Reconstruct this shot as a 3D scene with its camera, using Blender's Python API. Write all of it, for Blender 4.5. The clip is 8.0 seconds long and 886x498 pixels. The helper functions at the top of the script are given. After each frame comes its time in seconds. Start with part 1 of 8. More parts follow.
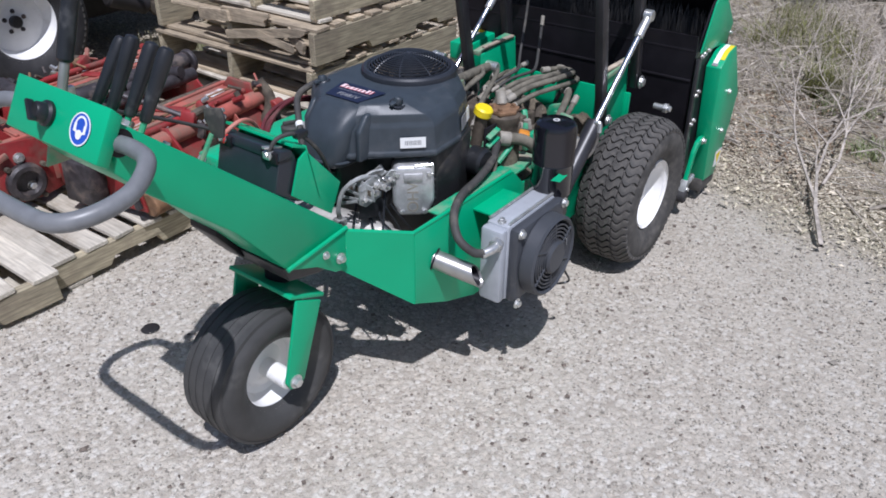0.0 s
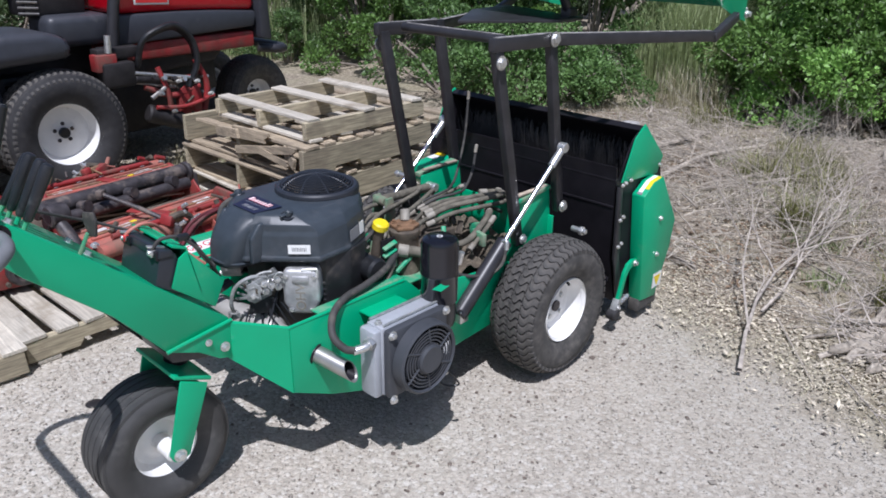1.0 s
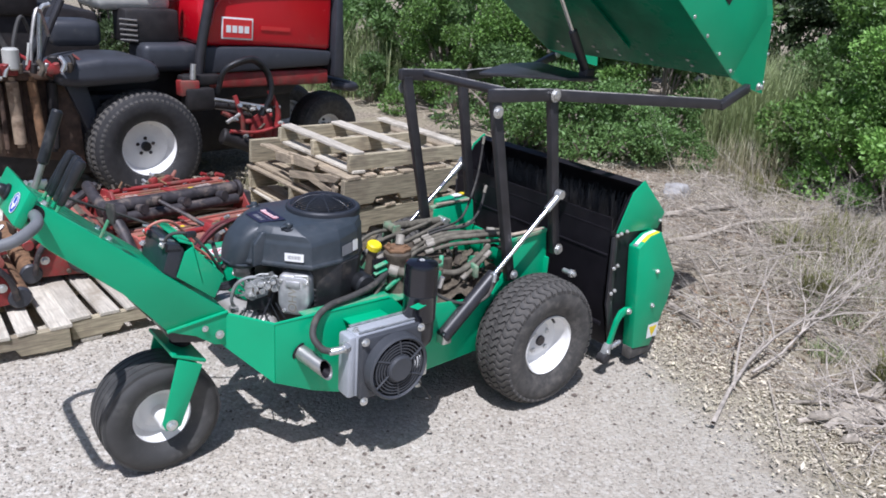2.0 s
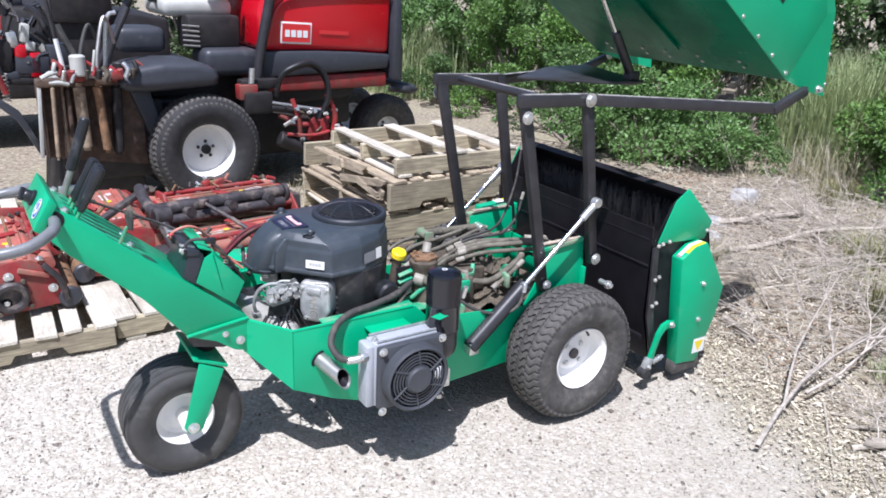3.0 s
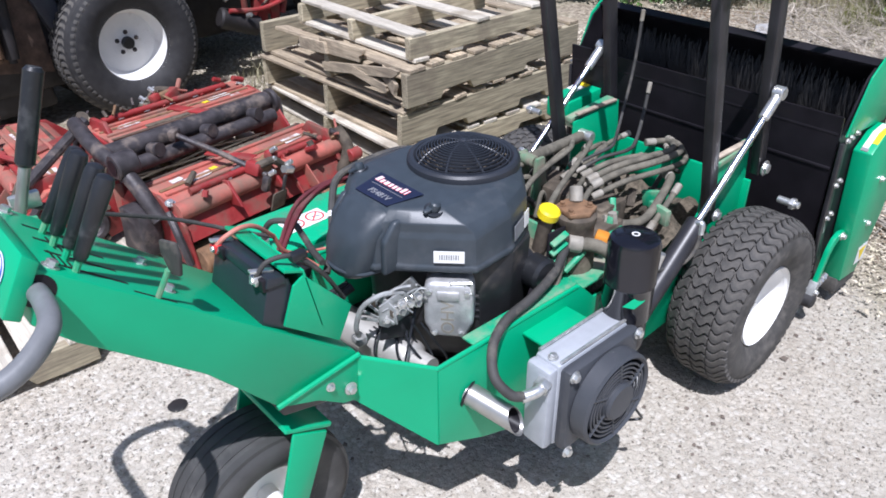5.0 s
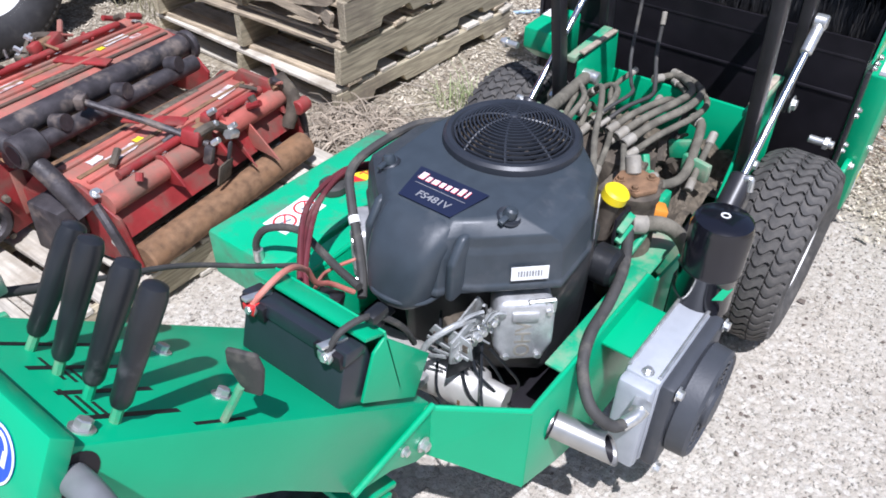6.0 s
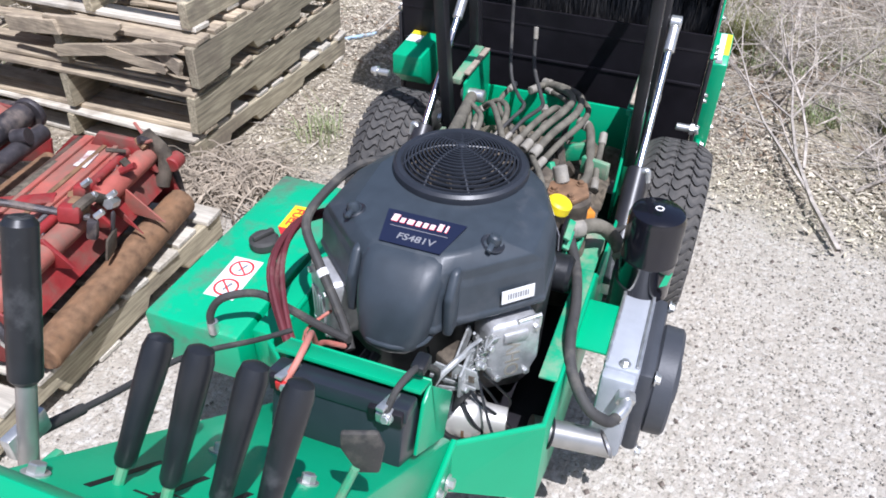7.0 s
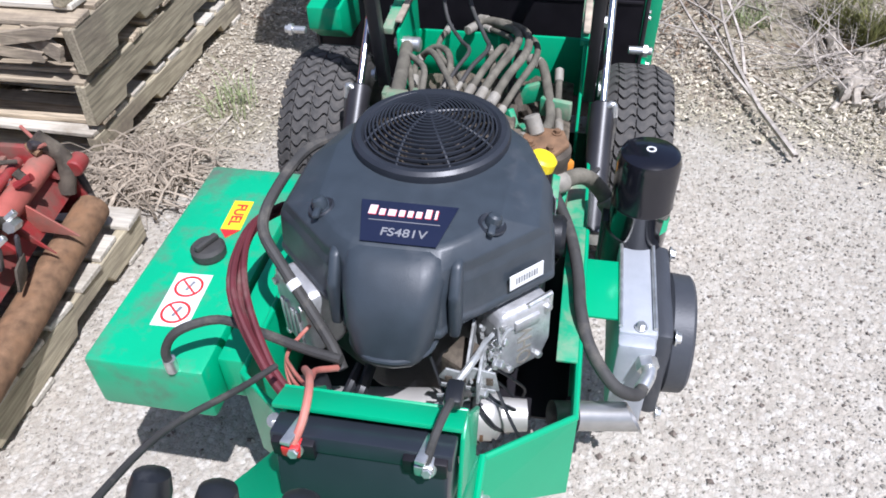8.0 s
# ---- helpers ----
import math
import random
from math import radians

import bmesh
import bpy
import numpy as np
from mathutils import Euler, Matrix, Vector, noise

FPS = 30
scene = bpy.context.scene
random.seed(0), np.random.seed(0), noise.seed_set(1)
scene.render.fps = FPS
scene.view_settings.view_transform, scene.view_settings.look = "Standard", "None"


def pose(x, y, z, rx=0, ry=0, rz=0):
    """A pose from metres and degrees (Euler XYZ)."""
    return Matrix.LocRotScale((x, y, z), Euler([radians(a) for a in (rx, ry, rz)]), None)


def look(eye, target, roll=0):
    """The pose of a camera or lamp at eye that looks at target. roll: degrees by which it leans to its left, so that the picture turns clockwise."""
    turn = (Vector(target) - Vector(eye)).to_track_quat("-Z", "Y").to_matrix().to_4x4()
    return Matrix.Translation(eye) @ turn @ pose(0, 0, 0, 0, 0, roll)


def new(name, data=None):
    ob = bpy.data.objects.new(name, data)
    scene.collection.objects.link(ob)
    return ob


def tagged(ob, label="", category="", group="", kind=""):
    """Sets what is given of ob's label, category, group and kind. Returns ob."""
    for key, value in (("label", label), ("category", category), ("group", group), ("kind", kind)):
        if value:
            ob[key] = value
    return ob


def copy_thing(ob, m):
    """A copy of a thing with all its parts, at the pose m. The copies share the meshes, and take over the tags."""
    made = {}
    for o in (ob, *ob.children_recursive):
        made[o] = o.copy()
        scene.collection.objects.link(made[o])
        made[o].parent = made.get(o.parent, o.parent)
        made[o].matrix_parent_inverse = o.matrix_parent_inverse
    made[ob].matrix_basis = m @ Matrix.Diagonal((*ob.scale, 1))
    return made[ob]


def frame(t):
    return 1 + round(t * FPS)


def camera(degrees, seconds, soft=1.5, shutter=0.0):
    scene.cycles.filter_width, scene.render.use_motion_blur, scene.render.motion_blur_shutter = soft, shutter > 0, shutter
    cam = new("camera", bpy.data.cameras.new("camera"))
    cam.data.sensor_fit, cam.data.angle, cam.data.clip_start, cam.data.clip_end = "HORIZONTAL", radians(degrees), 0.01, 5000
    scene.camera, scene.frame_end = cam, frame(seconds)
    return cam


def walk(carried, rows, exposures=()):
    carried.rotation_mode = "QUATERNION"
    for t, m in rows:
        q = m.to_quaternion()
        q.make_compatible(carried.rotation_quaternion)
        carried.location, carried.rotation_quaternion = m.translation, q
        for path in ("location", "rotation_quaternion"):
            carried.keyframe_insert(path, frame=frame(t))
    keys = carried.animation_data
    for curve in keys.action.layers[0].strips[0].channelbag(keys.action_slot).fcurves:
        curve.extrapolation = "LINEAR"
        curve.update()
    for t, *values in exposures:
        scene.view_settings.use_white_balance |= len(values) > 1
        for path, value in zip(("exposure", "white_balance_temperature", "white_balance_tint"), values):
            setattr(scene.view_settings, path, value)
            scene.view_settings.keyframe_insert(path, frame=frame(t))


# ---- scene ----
cam = camera(60.8, 8.0, 1.75)
PATH = [
    (0, (-1.386, -1.335, 1.516), (-0.017, -0.319, 0.471), 0.6),
    (0.2, (-1.385, -1.449, 1.532), (-0.039, -0.39, 0.5), -0.8),
    (0.4, (-1.355, -1.576, 1.553), (0.007, -0.446, 0.621), -1.8),
    (0.5, (-1.328, -1.62, 1.562), (0.037, -0.457, 0.677), -1.6),
    (0.7, (-1.26, -1.746, 1.571), (0.107, -0.602, 0.665), 1.9),
    (1, (-1.194, -1.912, 1.615), (0.146, -0.651, 0.831), 0.7),
    (1.2, (-1.18, -2.028, 1.64), (0.128, -0.726, 0.87), -1.8),
    (2.3, (-1.062, -2.397, 1.67), (0.113, -0.918, 1.014), 5.6),
    (2.5, (-1.001, -2.423, 1.693), (0.169, -0.93, 1.059), 5.2),
    (2.7, (-0.974, -2.436, 1.695), (0.154, -0.892, 1.109), 4.4),
    (3, (-0.944, -2.396, 1.678), (0.096, -0.832, 0.99), 2.9),
    (3.2, (-0.948, -2.337, 1.663), (0.054, -0.781, 0.907), 2.0),
    (3.5, (-0.977, -2.192, 1.64), (0.067, -0.686, 0.838), 1.9),
    (3.7, (-1.009, -2.062, 1.618), (0.099, -0.631, 0.766), 3.0),
    (4, (-1.034, -1.862, 1.62), (0.059, -0.474, 0.682), 2.1),
    (4.2, (-1.011, -1.73, 1.614), (0.069, -0.309, 0.712), 0.8),
    (4.4, (-0.967, -1.579, 1.61), (0.063, -0.117, 0.713), -1.7),
    (4.5, (-0.949, -1.521, 1.605), (0.141, -0.141, 0.654), 0.4),
    (4.7, (-0.92, -1.398, 1.593), (0.176, -0.069, 0.577), 0.7),
    (5.8, (-0.899, -0.766, 1.595), (0.349, 0.226, 0.386), -1.1),
    (6, (-0.873, -0.674, 1.584), (0.37, 0.257, 0.324), 1.0),
    (6.2, (-0.877, -0.601, 1.584), (0.401, 0.248, 0.301), 0.8),
    (6.5, (-0.922, -0.535, 1.597), (0.48, 0.228, 0.393), 0.5),
    (6.7, (-0.963, -0.484, 1.603), (0.503, 0.163, 0.406), 0.8),
    (7, (-1.002, -0.414, 1.613), (0.495, 0.111, 0.396), 1.8),
    (7.2, (-0.971, -0.376, 1.612), (0.548, 0.061, 0.386), 1.6),
    (7.5, (-0.905, -0.32, 1.6), (0.579, 0.211, 0.369), -5.1),
    (7.7, (-0.864, -0.278, 1.585), (0.584, 0.185, 0.287), -3.9),
    (8, (-0.841, -0.246, 1.551), (0.615, 0.048, 0.212), -1.8),
]
EXPOSURES = [(0.0, -0.16, 5870, 16), (0.7, -0.09, 5870, 16), (1.0, -0.06, 5870, 16), (2.5, 0.30, 5870, 16), (3.2, 0.58, 5870, 16), (3.7, 0.52, 5870, 16), (4.2, 0.29, 5870, 16), (4.5, 0.29, 5870, 16), (6.0, 0.42, 5870, 16), (7.0, 0.40, 5870, 16), (8.0, 0.38, 5870, 16)]
walk(cam, [(t, look(eye, target, roll)) for t, eye, target, roll in PATH], EXPOSURES)

# ---------------------------------------------------------------- light
SUN_TO = Vector((0.365, 0.33, -1.0)).normalized()
world = bpy.data.worlds.new("world")
scene.world = world
world.use_nodes = True
wn = world.node_tree.nodes
sky = wn.new("ShaderNodeTexSky")
sky.sky_type = "NISHITA"
sky.sun_disc = False
sky.sun_elevation = radians(63.8)
sky.sun_rotation = math.atan2(-SUN_TO.x, -SUN_TO.y)
sky.air_density, sky.dust_density, sky.ozone_density = 1.0, 1.6, 1.0
wn["Background"].inputs["Strength"].default_value = 0.086
world.node_tree.links.new(sky.outputs["Color"], wn["Background"].inputs["Color"])
sun = new("sun", bpy.data.lights.new("sun", "SUN"))
sun.data.energy, sun.data.angle, sun.data.color = 4.75, radians(0.53), (1.0, 0.985, 0.975)
sun.matrix_world = Matrix.Translation((-4, -3, 9)) @ SUN_TO.to_track_quat("-Z", "Y").to_matrix().to_4x4()


# ---------------------------------------------------------------- materials
def mat(name, colour, rough=0.6, metal=0.0, vary=0.25, scale=18.0, dirt=None, dirt_amount=0.0, dirt_scale=5.0,
        bump=0.12, bump_scale=90.0, coat=0.0, streak=None, island=0.0, spec=0.5, bump_dist=0.004):
    """Base colour broken by grain and by dirt in two scales, with fine relief."""
    m = bpy.data.materials.new(name)
    m.use_nodes = True
    t = m.node_tree
    n, link = t.nodes, t.links.new
    b = n["Principled BSDF"]
    b.inputs["Metallic"].default_value = metal
    b.inputs["Coat Weight"].default_value = coat
    b.inputs["Coat Roughness"].default_value = 0.15
    b.inputs["Specular IOR Level"].default_value = spec
    co = n.new("ShaderNodeTexCoord")
    mp = n.new("ShaderNodeMapping")
    if streak:
        mp.inputs["Scale"].default_value = streak
    link(co.outputs["Object"], mp.inputs["Vector"])
    fine = n.new("ShaderNodeTexNoise")
    fine.inputs["Scale"].default_value, fine.inputs["Detail"].default_value = scale, 6
    link(mp.outputs["Vector"], fine.inputs["Vector"])
    ramp = n.new("ShaderNodeValToRGB")
    lo = [max(0.0, c * (1 - vary)) for c in colour] + [1]
    hi = [min(1.0, c * (1 + vary)) for c in colour] + [1]
    ramp.color_ramp.elements[0].position, ramp.color_ramp.elements[0].color = 0.3, lo
    ramp.color_ramp.elements[1].position, ramp.color_ramp.elements[1].color = 0.7, hi
    link(fine.outputs["Fac"], ramp.inputs["Fac"])
    out = ramp.outputs["Color"]
    if island:
        info = n.new("ShaderNodeObjectInfo")
        geo = n.new("ShaderNodeNewGeometry")
        add = n.new("ShaderNodeMath")
        add.operation = "ADD"
        link(info.outputs["Random"], add.inputs[0])
        link(geo.outputs["Random Per Island"], add.inputs[1])
        rng = n.new("ShaderNodeMapRange")
        rng.inputs["From Max"].default_value = 2.0
        rng.inputs["To Min"].default_value, rng.inputs["To Max"].default_value = 1 - island, 1 + island
        link(add.outputs[0], rng.inputs["Value"])
        hsv = n.new("ShaderNodeHueSaturation")
        link(out, hsv.inputs["Color"])
        link(rng.outputs["Result"], hsv.inputs["Value"])
        out = hsv.outputs["Color"]
    rough_out = None
    if dirt is not None:
        big = n.new("ShaderNodeTexNoise")
        big.inputs["Scale"].default_value, big.inputs["Detail"].default_value = dirt_scale, 8
        big.inputs["Roughness"].default_value = 0.65
        link(co.outputs["Object"], big.inputs["Vector"])
        r2 = n.new("ShaderNodeMapRange")
        r2.inputs["From Min"].default_value = 0.66 - 0.4 * dirt_amount
        r2.inputs["From Max"].default_value = 0.80 - 0.25 * dirt_amount
        link(big.outputs["Fac"], r2.inputs["Value"])
        mix = n.new("ShaderNodeMix")
        mix.data_type = "RGBA"
        link(r2.outputs["Result"], mix.inputs["Factor"])
        link(out, mix.inputs["A"])
        mix.inputs["B"].default_value = (*dirt, 1)
        out = mix.outputs["Result"]
        rr = n.new("ShaderNodeMapRange")
        rr.inputs["To Min"].default_value, rr.inputs["To Max"].default_value = rough, min(1, rough + 0.35)
        link(r2.outputs["Result"], rr.inputs["Value"])
        rough_out = rr.outputs["Result"]
    link(out, b.inputs["Base Color"])
    if rough_out is None:
        rr = n.new("ShaderNodeMapRange")
        rr.inputs["To Min"].default_value, rr.inputs["To Max"].default_value = max(0.02, rough - 0.08), min(1, rough + 0.08)
        link(fine.outputs["Fac"], rr.inputs["Value"])
        rough_out = rr.outputs["Result"]
    link(rough_out, b.inputs["Roughness"])
    if bump:
        bn = n.new("ShaderNodeTexNoise")
        bn.inputs["Scale"].default_value, bn.inputs["Detail"].default_value = bump_scale, 5
        link(mp.outputs["Vector"], bn.inputs["Vector"])
        bp = n.new("ShaderNodeBump")
        bp.inputs["Strength"].default_value, bp.inputs["Distance"].default_value = bump, bump_dist
        link(bn.outputs["Fac"], bp.inputs["Height"])
        link(bp.outputs["Normal"], b.inputs["Normal"])
    return m


DUST = (0.34, 0.29, 0.22)
GREEN = mat("green_paint", (0.007, 0.355, 0.166), 0.34, vary=0.06, scale=6, dirt=(0.07, 0.37, 0.19), dirt_amount=0.10, bump=0.03, bump_scale=160, coat=0.10, spec=0.35)
GREEN_SCUFFED = mat("scuffed_green_paint", (0.006, 0.39, 0.185), 0.38, vary=0.08, scale=6, dirt=(0.12, 0.165, 0.12), dirt_amount=0.46, dirt_scale=7, bump=0.03, coat=0.15)
NAVY_GLOSS = mat("glossy_filter_enamel", (0.008, 0.008, 0.012), 0.16, vary=0.15, scale=10, dirt=(0.06, 0.055, 0.05), dirt_amount=0.08, bump=0.02, coat=0.4)
SLATE_CASE = mat("slate_battery_case", (0.022, 0.026, 0.034), 0.32, vary=0.1, scale=20, dirt=(0.10, 0.10, 0.095), dirt_amount=0.12, bump=0.05)
GREEN_CAKED = mat("dust_caked_green_paint", (0.03, 0.24, 0.115), 0.6, vary=0.2, scale=12, dirt=(0.22, 0.19, 0.14), dirt_amount=0.80, dirt_scale=10, bump=0.15)
# darker copy of the green, with the hopper's underside shade in its colour
GREEN_SHADED = mat("shaded_green_paint", (0.001, 0.15, 0.075), 0.24, vary=0.12, scale=5, spec=0.10, dirt=(0.004, 0.075, 0.042), dirt_amount=0.55, dirt_scale=1.6, bump=0.03, streak=(1, 1, 4))
CRIMP = mat("dusty_hose_fitting", (0.34, 0.315, 0.265), 0.65, 0.2, vary=0.3, scale=40, dirt=(0.20, 0.175, 0.135), dirt_amount=0.5, dirt_scale=20, bump=0.1)
GREEN_DUSTY = mat("dusty_green_paint", (0.010, 0.32, 0.155), 0.5, vary=0.1, scale=8, dirt=DUST, dirt_amount=0.52, dirt_scale=7, bump=0.06)
BLACK = mat("black_paint", (0.028, 0.027, 0.030), 0.38, vary=0.3, scale=14, dirt=(0.09, 0.08, 0.07), dirt_amount=0.10, bump=0.05)
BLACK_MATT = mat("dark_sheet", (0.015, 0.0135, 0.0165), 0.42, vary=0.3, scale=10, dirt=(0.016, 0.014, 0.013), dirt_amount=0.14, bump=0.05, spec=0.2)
PLASTIC = mat("slate_plastic", (0.038, 0.048, 0.058), 0.42, vary=0.12, scale=30, dirt=(0.085, 0.090, 0.098), dirt_amount=0.34, bump=0.10, bump_scale=420, bump_dist=0.002)
GRILLE = mat("grille_plastic", (0.024, 0.027, 0.034), 0.42, vary=0.1, bump=0.05)
ENGINE_BLACK = mat("engine_black", (0.019, 0.019, 0.021), 0.5, vary=0.4, dirt=(0.12, 0.10, 0.08), dirt_amount=0.18, bump=0.15)
ALU = mat("cast_aluminium", (0.50, 0.50, 0.50), 0.45, 0.55, vary=0.18, scale=40, dirt=(0.2, 0.19, 0.17), dirt_amount=0.16, dirt_scale=14, bump=0.25, bump_scale=200)
GREY_CAST = mat("grey_painted_casting", (0.40, 0.42, 0.45), 0.5, 0.15, vary=0.08, scale=25, dirt=(0.24, 0.23, 0.21), dirt_amount=0.10, bump=0.12, bump_scale=220)
FAN_GREY = mat("fan_plastic", (0.050, 0.054, 0.062), 0.5, vary=0.12, dirt=(0.15, 0.14, 0.13), dirt_amount=0.12, bump=0.1, bump_scale=200)
CHROME = mat("chromed_steel", (0.82, 0.82, 0.82), 0.16, 1.0, vary=0.05, bump=0.02)
# pale grey that stands in for sky and sun glint on glossy black tops
ARM_GLINT = mat("painted_arm_glint", (0.27, 0.26, 0.245), 0.8, vary=0.5, scale=20, dirt=(0.07, 0.066, 0.064), dirt_amount=0.4, dirt_scale=14, bump=0.1)
GALVANISED = mat("dull_galvanised_steel", (0.36, 0.37, 0.36), 0.5, 0.4, vary=0.3, scale=50, dirt=(0.16, 0.145, 0.12), dirt_amount=0.3, dirt_scale=20, bump=0.15)
ZINC = mat("zinc_bolt", (0.62, 0.62, 0.60), 0.36, 0.8, vary=0.2, scale=60, dirt=(0.3, 0.27, 0.22), dirt_amount=0.15, bump=0.1)
STEEL = mat("dull_steel", (0.42, 0.40, 0.37), 0.42, 0.75, vary=0.15, dirt=(0.24, 0.17, 0.11), dirt_amount=0.15, bump=0.1)
CAKED = mat("caked_dirt", (0.12, 0.098, 0.070), 0.95, vary=0.5, scale=60, dirt=(0.10, 0.08, 0.055), dirt_amount=0.4, dirt_scale=14, bump=0.8, bump_scale=120, bump_dist=0.01)
PIPE_STEEL = mat("weathered_pipe_steel", (0.40, 0.39, 0.37), 0.36, 0.75, vary=0.15, scale=16, dirt=(0.22, 0.18, 0.14), dirt_amount=0.25, bump=0.05)
BARE = mat("muffler_steel", (0.54, 0.52, 0.48), 0.42, 0.45, vary=0.16, scale=10, dirt=(0.40, 0.34, 0.27), dirt_amount=0.18, bump=0.05)
GREYBAR = mat("grey_handle_coating", (0.17, 0.175, 0.18), 0.4, vary=0.15, scale=30, dirt=(0.32, 0.31, 0.30), dirt_amount=0.16, bump=0.08)
RUBBER = mat("tyre_rubber", (0.058, 0.055, 0.051), 0.75, vary=0.25, scale=25, dirt=(0.125, 0.115, 0.102), dirt_amount=0.52, dirt_scale=26, bump=0.15, bump_scale=160)
RUBBER_DARK = mat("dark_tyre_rubber", (0.026, 0.025, 0.026), 0.7, vary=0.25, scale=25, dirt=(0.06, 0.056, 0.052), dirt_amount=0.25, dirt_scale=18, bump=0.15, bump_scale=160)
RUBBER_WORN = mat("worn_tyre_rubber", (0.050, 0.049, 0.047), 0.62, vary=0.2, scale=15, dirt=(0.13, 0.125, 0.115), dirt_amount=0.30, dirt_scale=6, bump=0.1)
GRIP = mat("rubber_grip", (0.015, 0.016, 0.018), 0.38, vary=0.3, scale=20, dirt=(0.08, 0.08, 0.08), dirt_amount=0.16, dirt_scale=12, bump=0.05)
RIM = mat("white_rim_paint", (0.80, 0.79, 0.76), 0.38, vary=0.04, dirt=(0.50, 0.46, 0.40), dirt_amount=0.14, bump=0.04)
HOSE = mat("dusty_hose", (0.125, 0.113, 0.086), 0.85, vary=0.35, scale=30, dirt=(0.22, 0.20, 0.155), dirt_amount=0.40, dirt_scale=18, bump=0.3, bump_scale=300)
HOSE_BLACK = mat("rubber_hose", (0.045, 0.043, 0.040), 0.7, vary=0.25, scale=25, dirt=(0.15, 0.135, 0.11), dirt_amount=0.28, dirt_scale=12, bump=0.15, bump_scale=260)
CABLE_RED = mat("maroon_cable", (0.11, 0.020, 0.025), 0.6, vary=0.25, dirt=(0.2, 0.15, 0.12), dirt_amount=0.2)
WIRE_RED = mat("faded_red_wire", (0.50, 0.16, 0.12), 0.6, vary=0.2, dirt=(0.45, 0.33, 0.26), dirt_amount=0.3)
RUST = mat("rusted_iron", (0.195, 0.112, 0.060), 0.85, 0.1, vary=0.4, scale=35, dirt=(0.26, 0.14, 0.07), dirt_amount=0.4, dirt_scale=12, bump=0.4, bump_scale=140)
OILY = mat("oily_dusty_iron", (0.085, 0.068, 0.050), 0.75, 0.1, vary=0.4, scale=30, dirt=(0.20, 0.165, 0.12), dirt_amount=0.36, dirt_scale=12, bump=0.35, bump_scale=120)
DARK_IRON = mat("dark_pipe_iron", (0.050, 0.044, 0.046), 0.5, 0.2, vary=0.45, scale=25, dirt=(0.24, 0.19, 0.155), dirt_amount=0.36, dirt_scale=10, bump=0.3, bump_scale=120)
RED_WORN = mat("worn_red_paint", (0.27, 0.026, 0.026), 0.5, vary=0.3, scale=12, dirt=(0.17, 0.075, 0.055), dirt_amount=0.50, dirt_scale=9, bump=0.2, bump_scale=90)
RED_FADED = mat("faded_red_paint", (0.40, 0.105, 0.078), 0.62, vary=0.3, scale=10, dirt=(0.22, 0.13, 0.095), dirt_amount=0.58, dirt_scale=7, bump=0.2, bump_scale=90)
RED_HOOD = mat("glossy_red_plastic", (0.50, 0.004, 0.013), 0.26, vary=0.05, scale=4, dirt=(0.4, 0.05, 0.04), dirt_amount=0.06, bump=0.02, coat=0.3)
RUST_DARK = mat("dark_rusted_roller", (0.095, 0.060, 0.042), 0.85, vary=0.5, scale=14, dirt=(0.04, 0.03, 0.025), dirt_amount=0.45, dirt_scale=8, bump=0.4, bump_scale=80)
TAN_BAR = mat("worn_tan_paint", (0.30, 0.225, 0.155), 0.8, vary=0.4, scale=14, dirt=(0.10, 0.06, 0.035), dirt_amount=0.45, dirt_scale=9, bump=0.3)
MOWER_GREY = mat("charcoal_plastic", (0.042, 0.045, 0.054), 0.45, vary=0.1, dirt=(0.10, 0.10, 0.10), dirt_amount=0.08, bump=0.08)
MOWER_DARK = mat("greasy_dark_metal", (0.018, 0.0155, 0.0155), 0.6, vary=0.5, scale=15, dirt=(0.045, 0.032, 0.024), dirt_amount=0.16, bump=0.2)
SEAT = mat("pale_vinyl", (0.44, 0.44, 0.40), 0.55, vary=0.08, dirt=(0.3, 0.28, 0.24), dirt_amount=0.2, bump=0.1)
WOOD = mat("weathered_pallet_wood", (0.40, 0.325, 0.225), 0.9, vary=0.42, scale=13, dirt=(0.21, 0.17, 0.125), dirt_amount=0.42, dirt_scale=4, bump=0.55, bump_scale=40, streak=(9, 0.6, 9), island=0.35)
WOOD_X = mat("weathered_stringer_wood", (0.40, 0.345, 0.235), 0.9, vary=0.42, scale=13, dirt=(0.22, 0.18, 0.13), dirt_amount=0.42, dirt_scale=4, bump=0.55, bump_scale=40, streak=(0.6, 9, 9), island=0.35)
WOOD_PALE = mat("bleached_wood", (0.53, 0.485, 0.40), 0.9, vary=0.25, scale=12, dirt=(0.31, 0.265, 0.20), dirt_amount=0.4, dirt_scale=5, bump=0.45, bump_scale=40, streak=(9, 0.6, 9), island=0.25)
TWIG_GREY = mat("weathered_twig", (0.37, 0.325, 0.265), 0.9, vary=0.4, scale=30, bump=0.4, bump_scale=120, island=0.5)
TWIG = mat("dry_twig_bark", (0.42, 0.37, 0.315), 0.9, vary=0.35, scale=30, bump=0.4, bump_scale=120, island=0.35)
BARK = mat("grey_bark", (0.27, 0.23, 0.19), 0.95, vary=0.4, scale=20, bump=0.7, bump_scale=60)
SPLINTER = mat("splintered_wood", (0.40, 0.335, 0.255), 0.95, vary=0.3, scale=30, bump=0.4, island=0.4)
LEAF_LITTER = mat("brown_leaf_litter", (0.235, 0.165, 0.105), 0.9, vary=0.4, scale=40, bump=0.3, island=0.7)
CHIP_YELLOW = mat("straw_coloured_chip", (0.42, 0.38, 0.275), 0.95, vary=0.35, scale=40, bump=0.3, island=0.6)
CHIP = mat("wood_chip", (0.52, 0.46, 0.355), 0.95, vary=0.35, scale=40, bump=0.3, island=0.75)
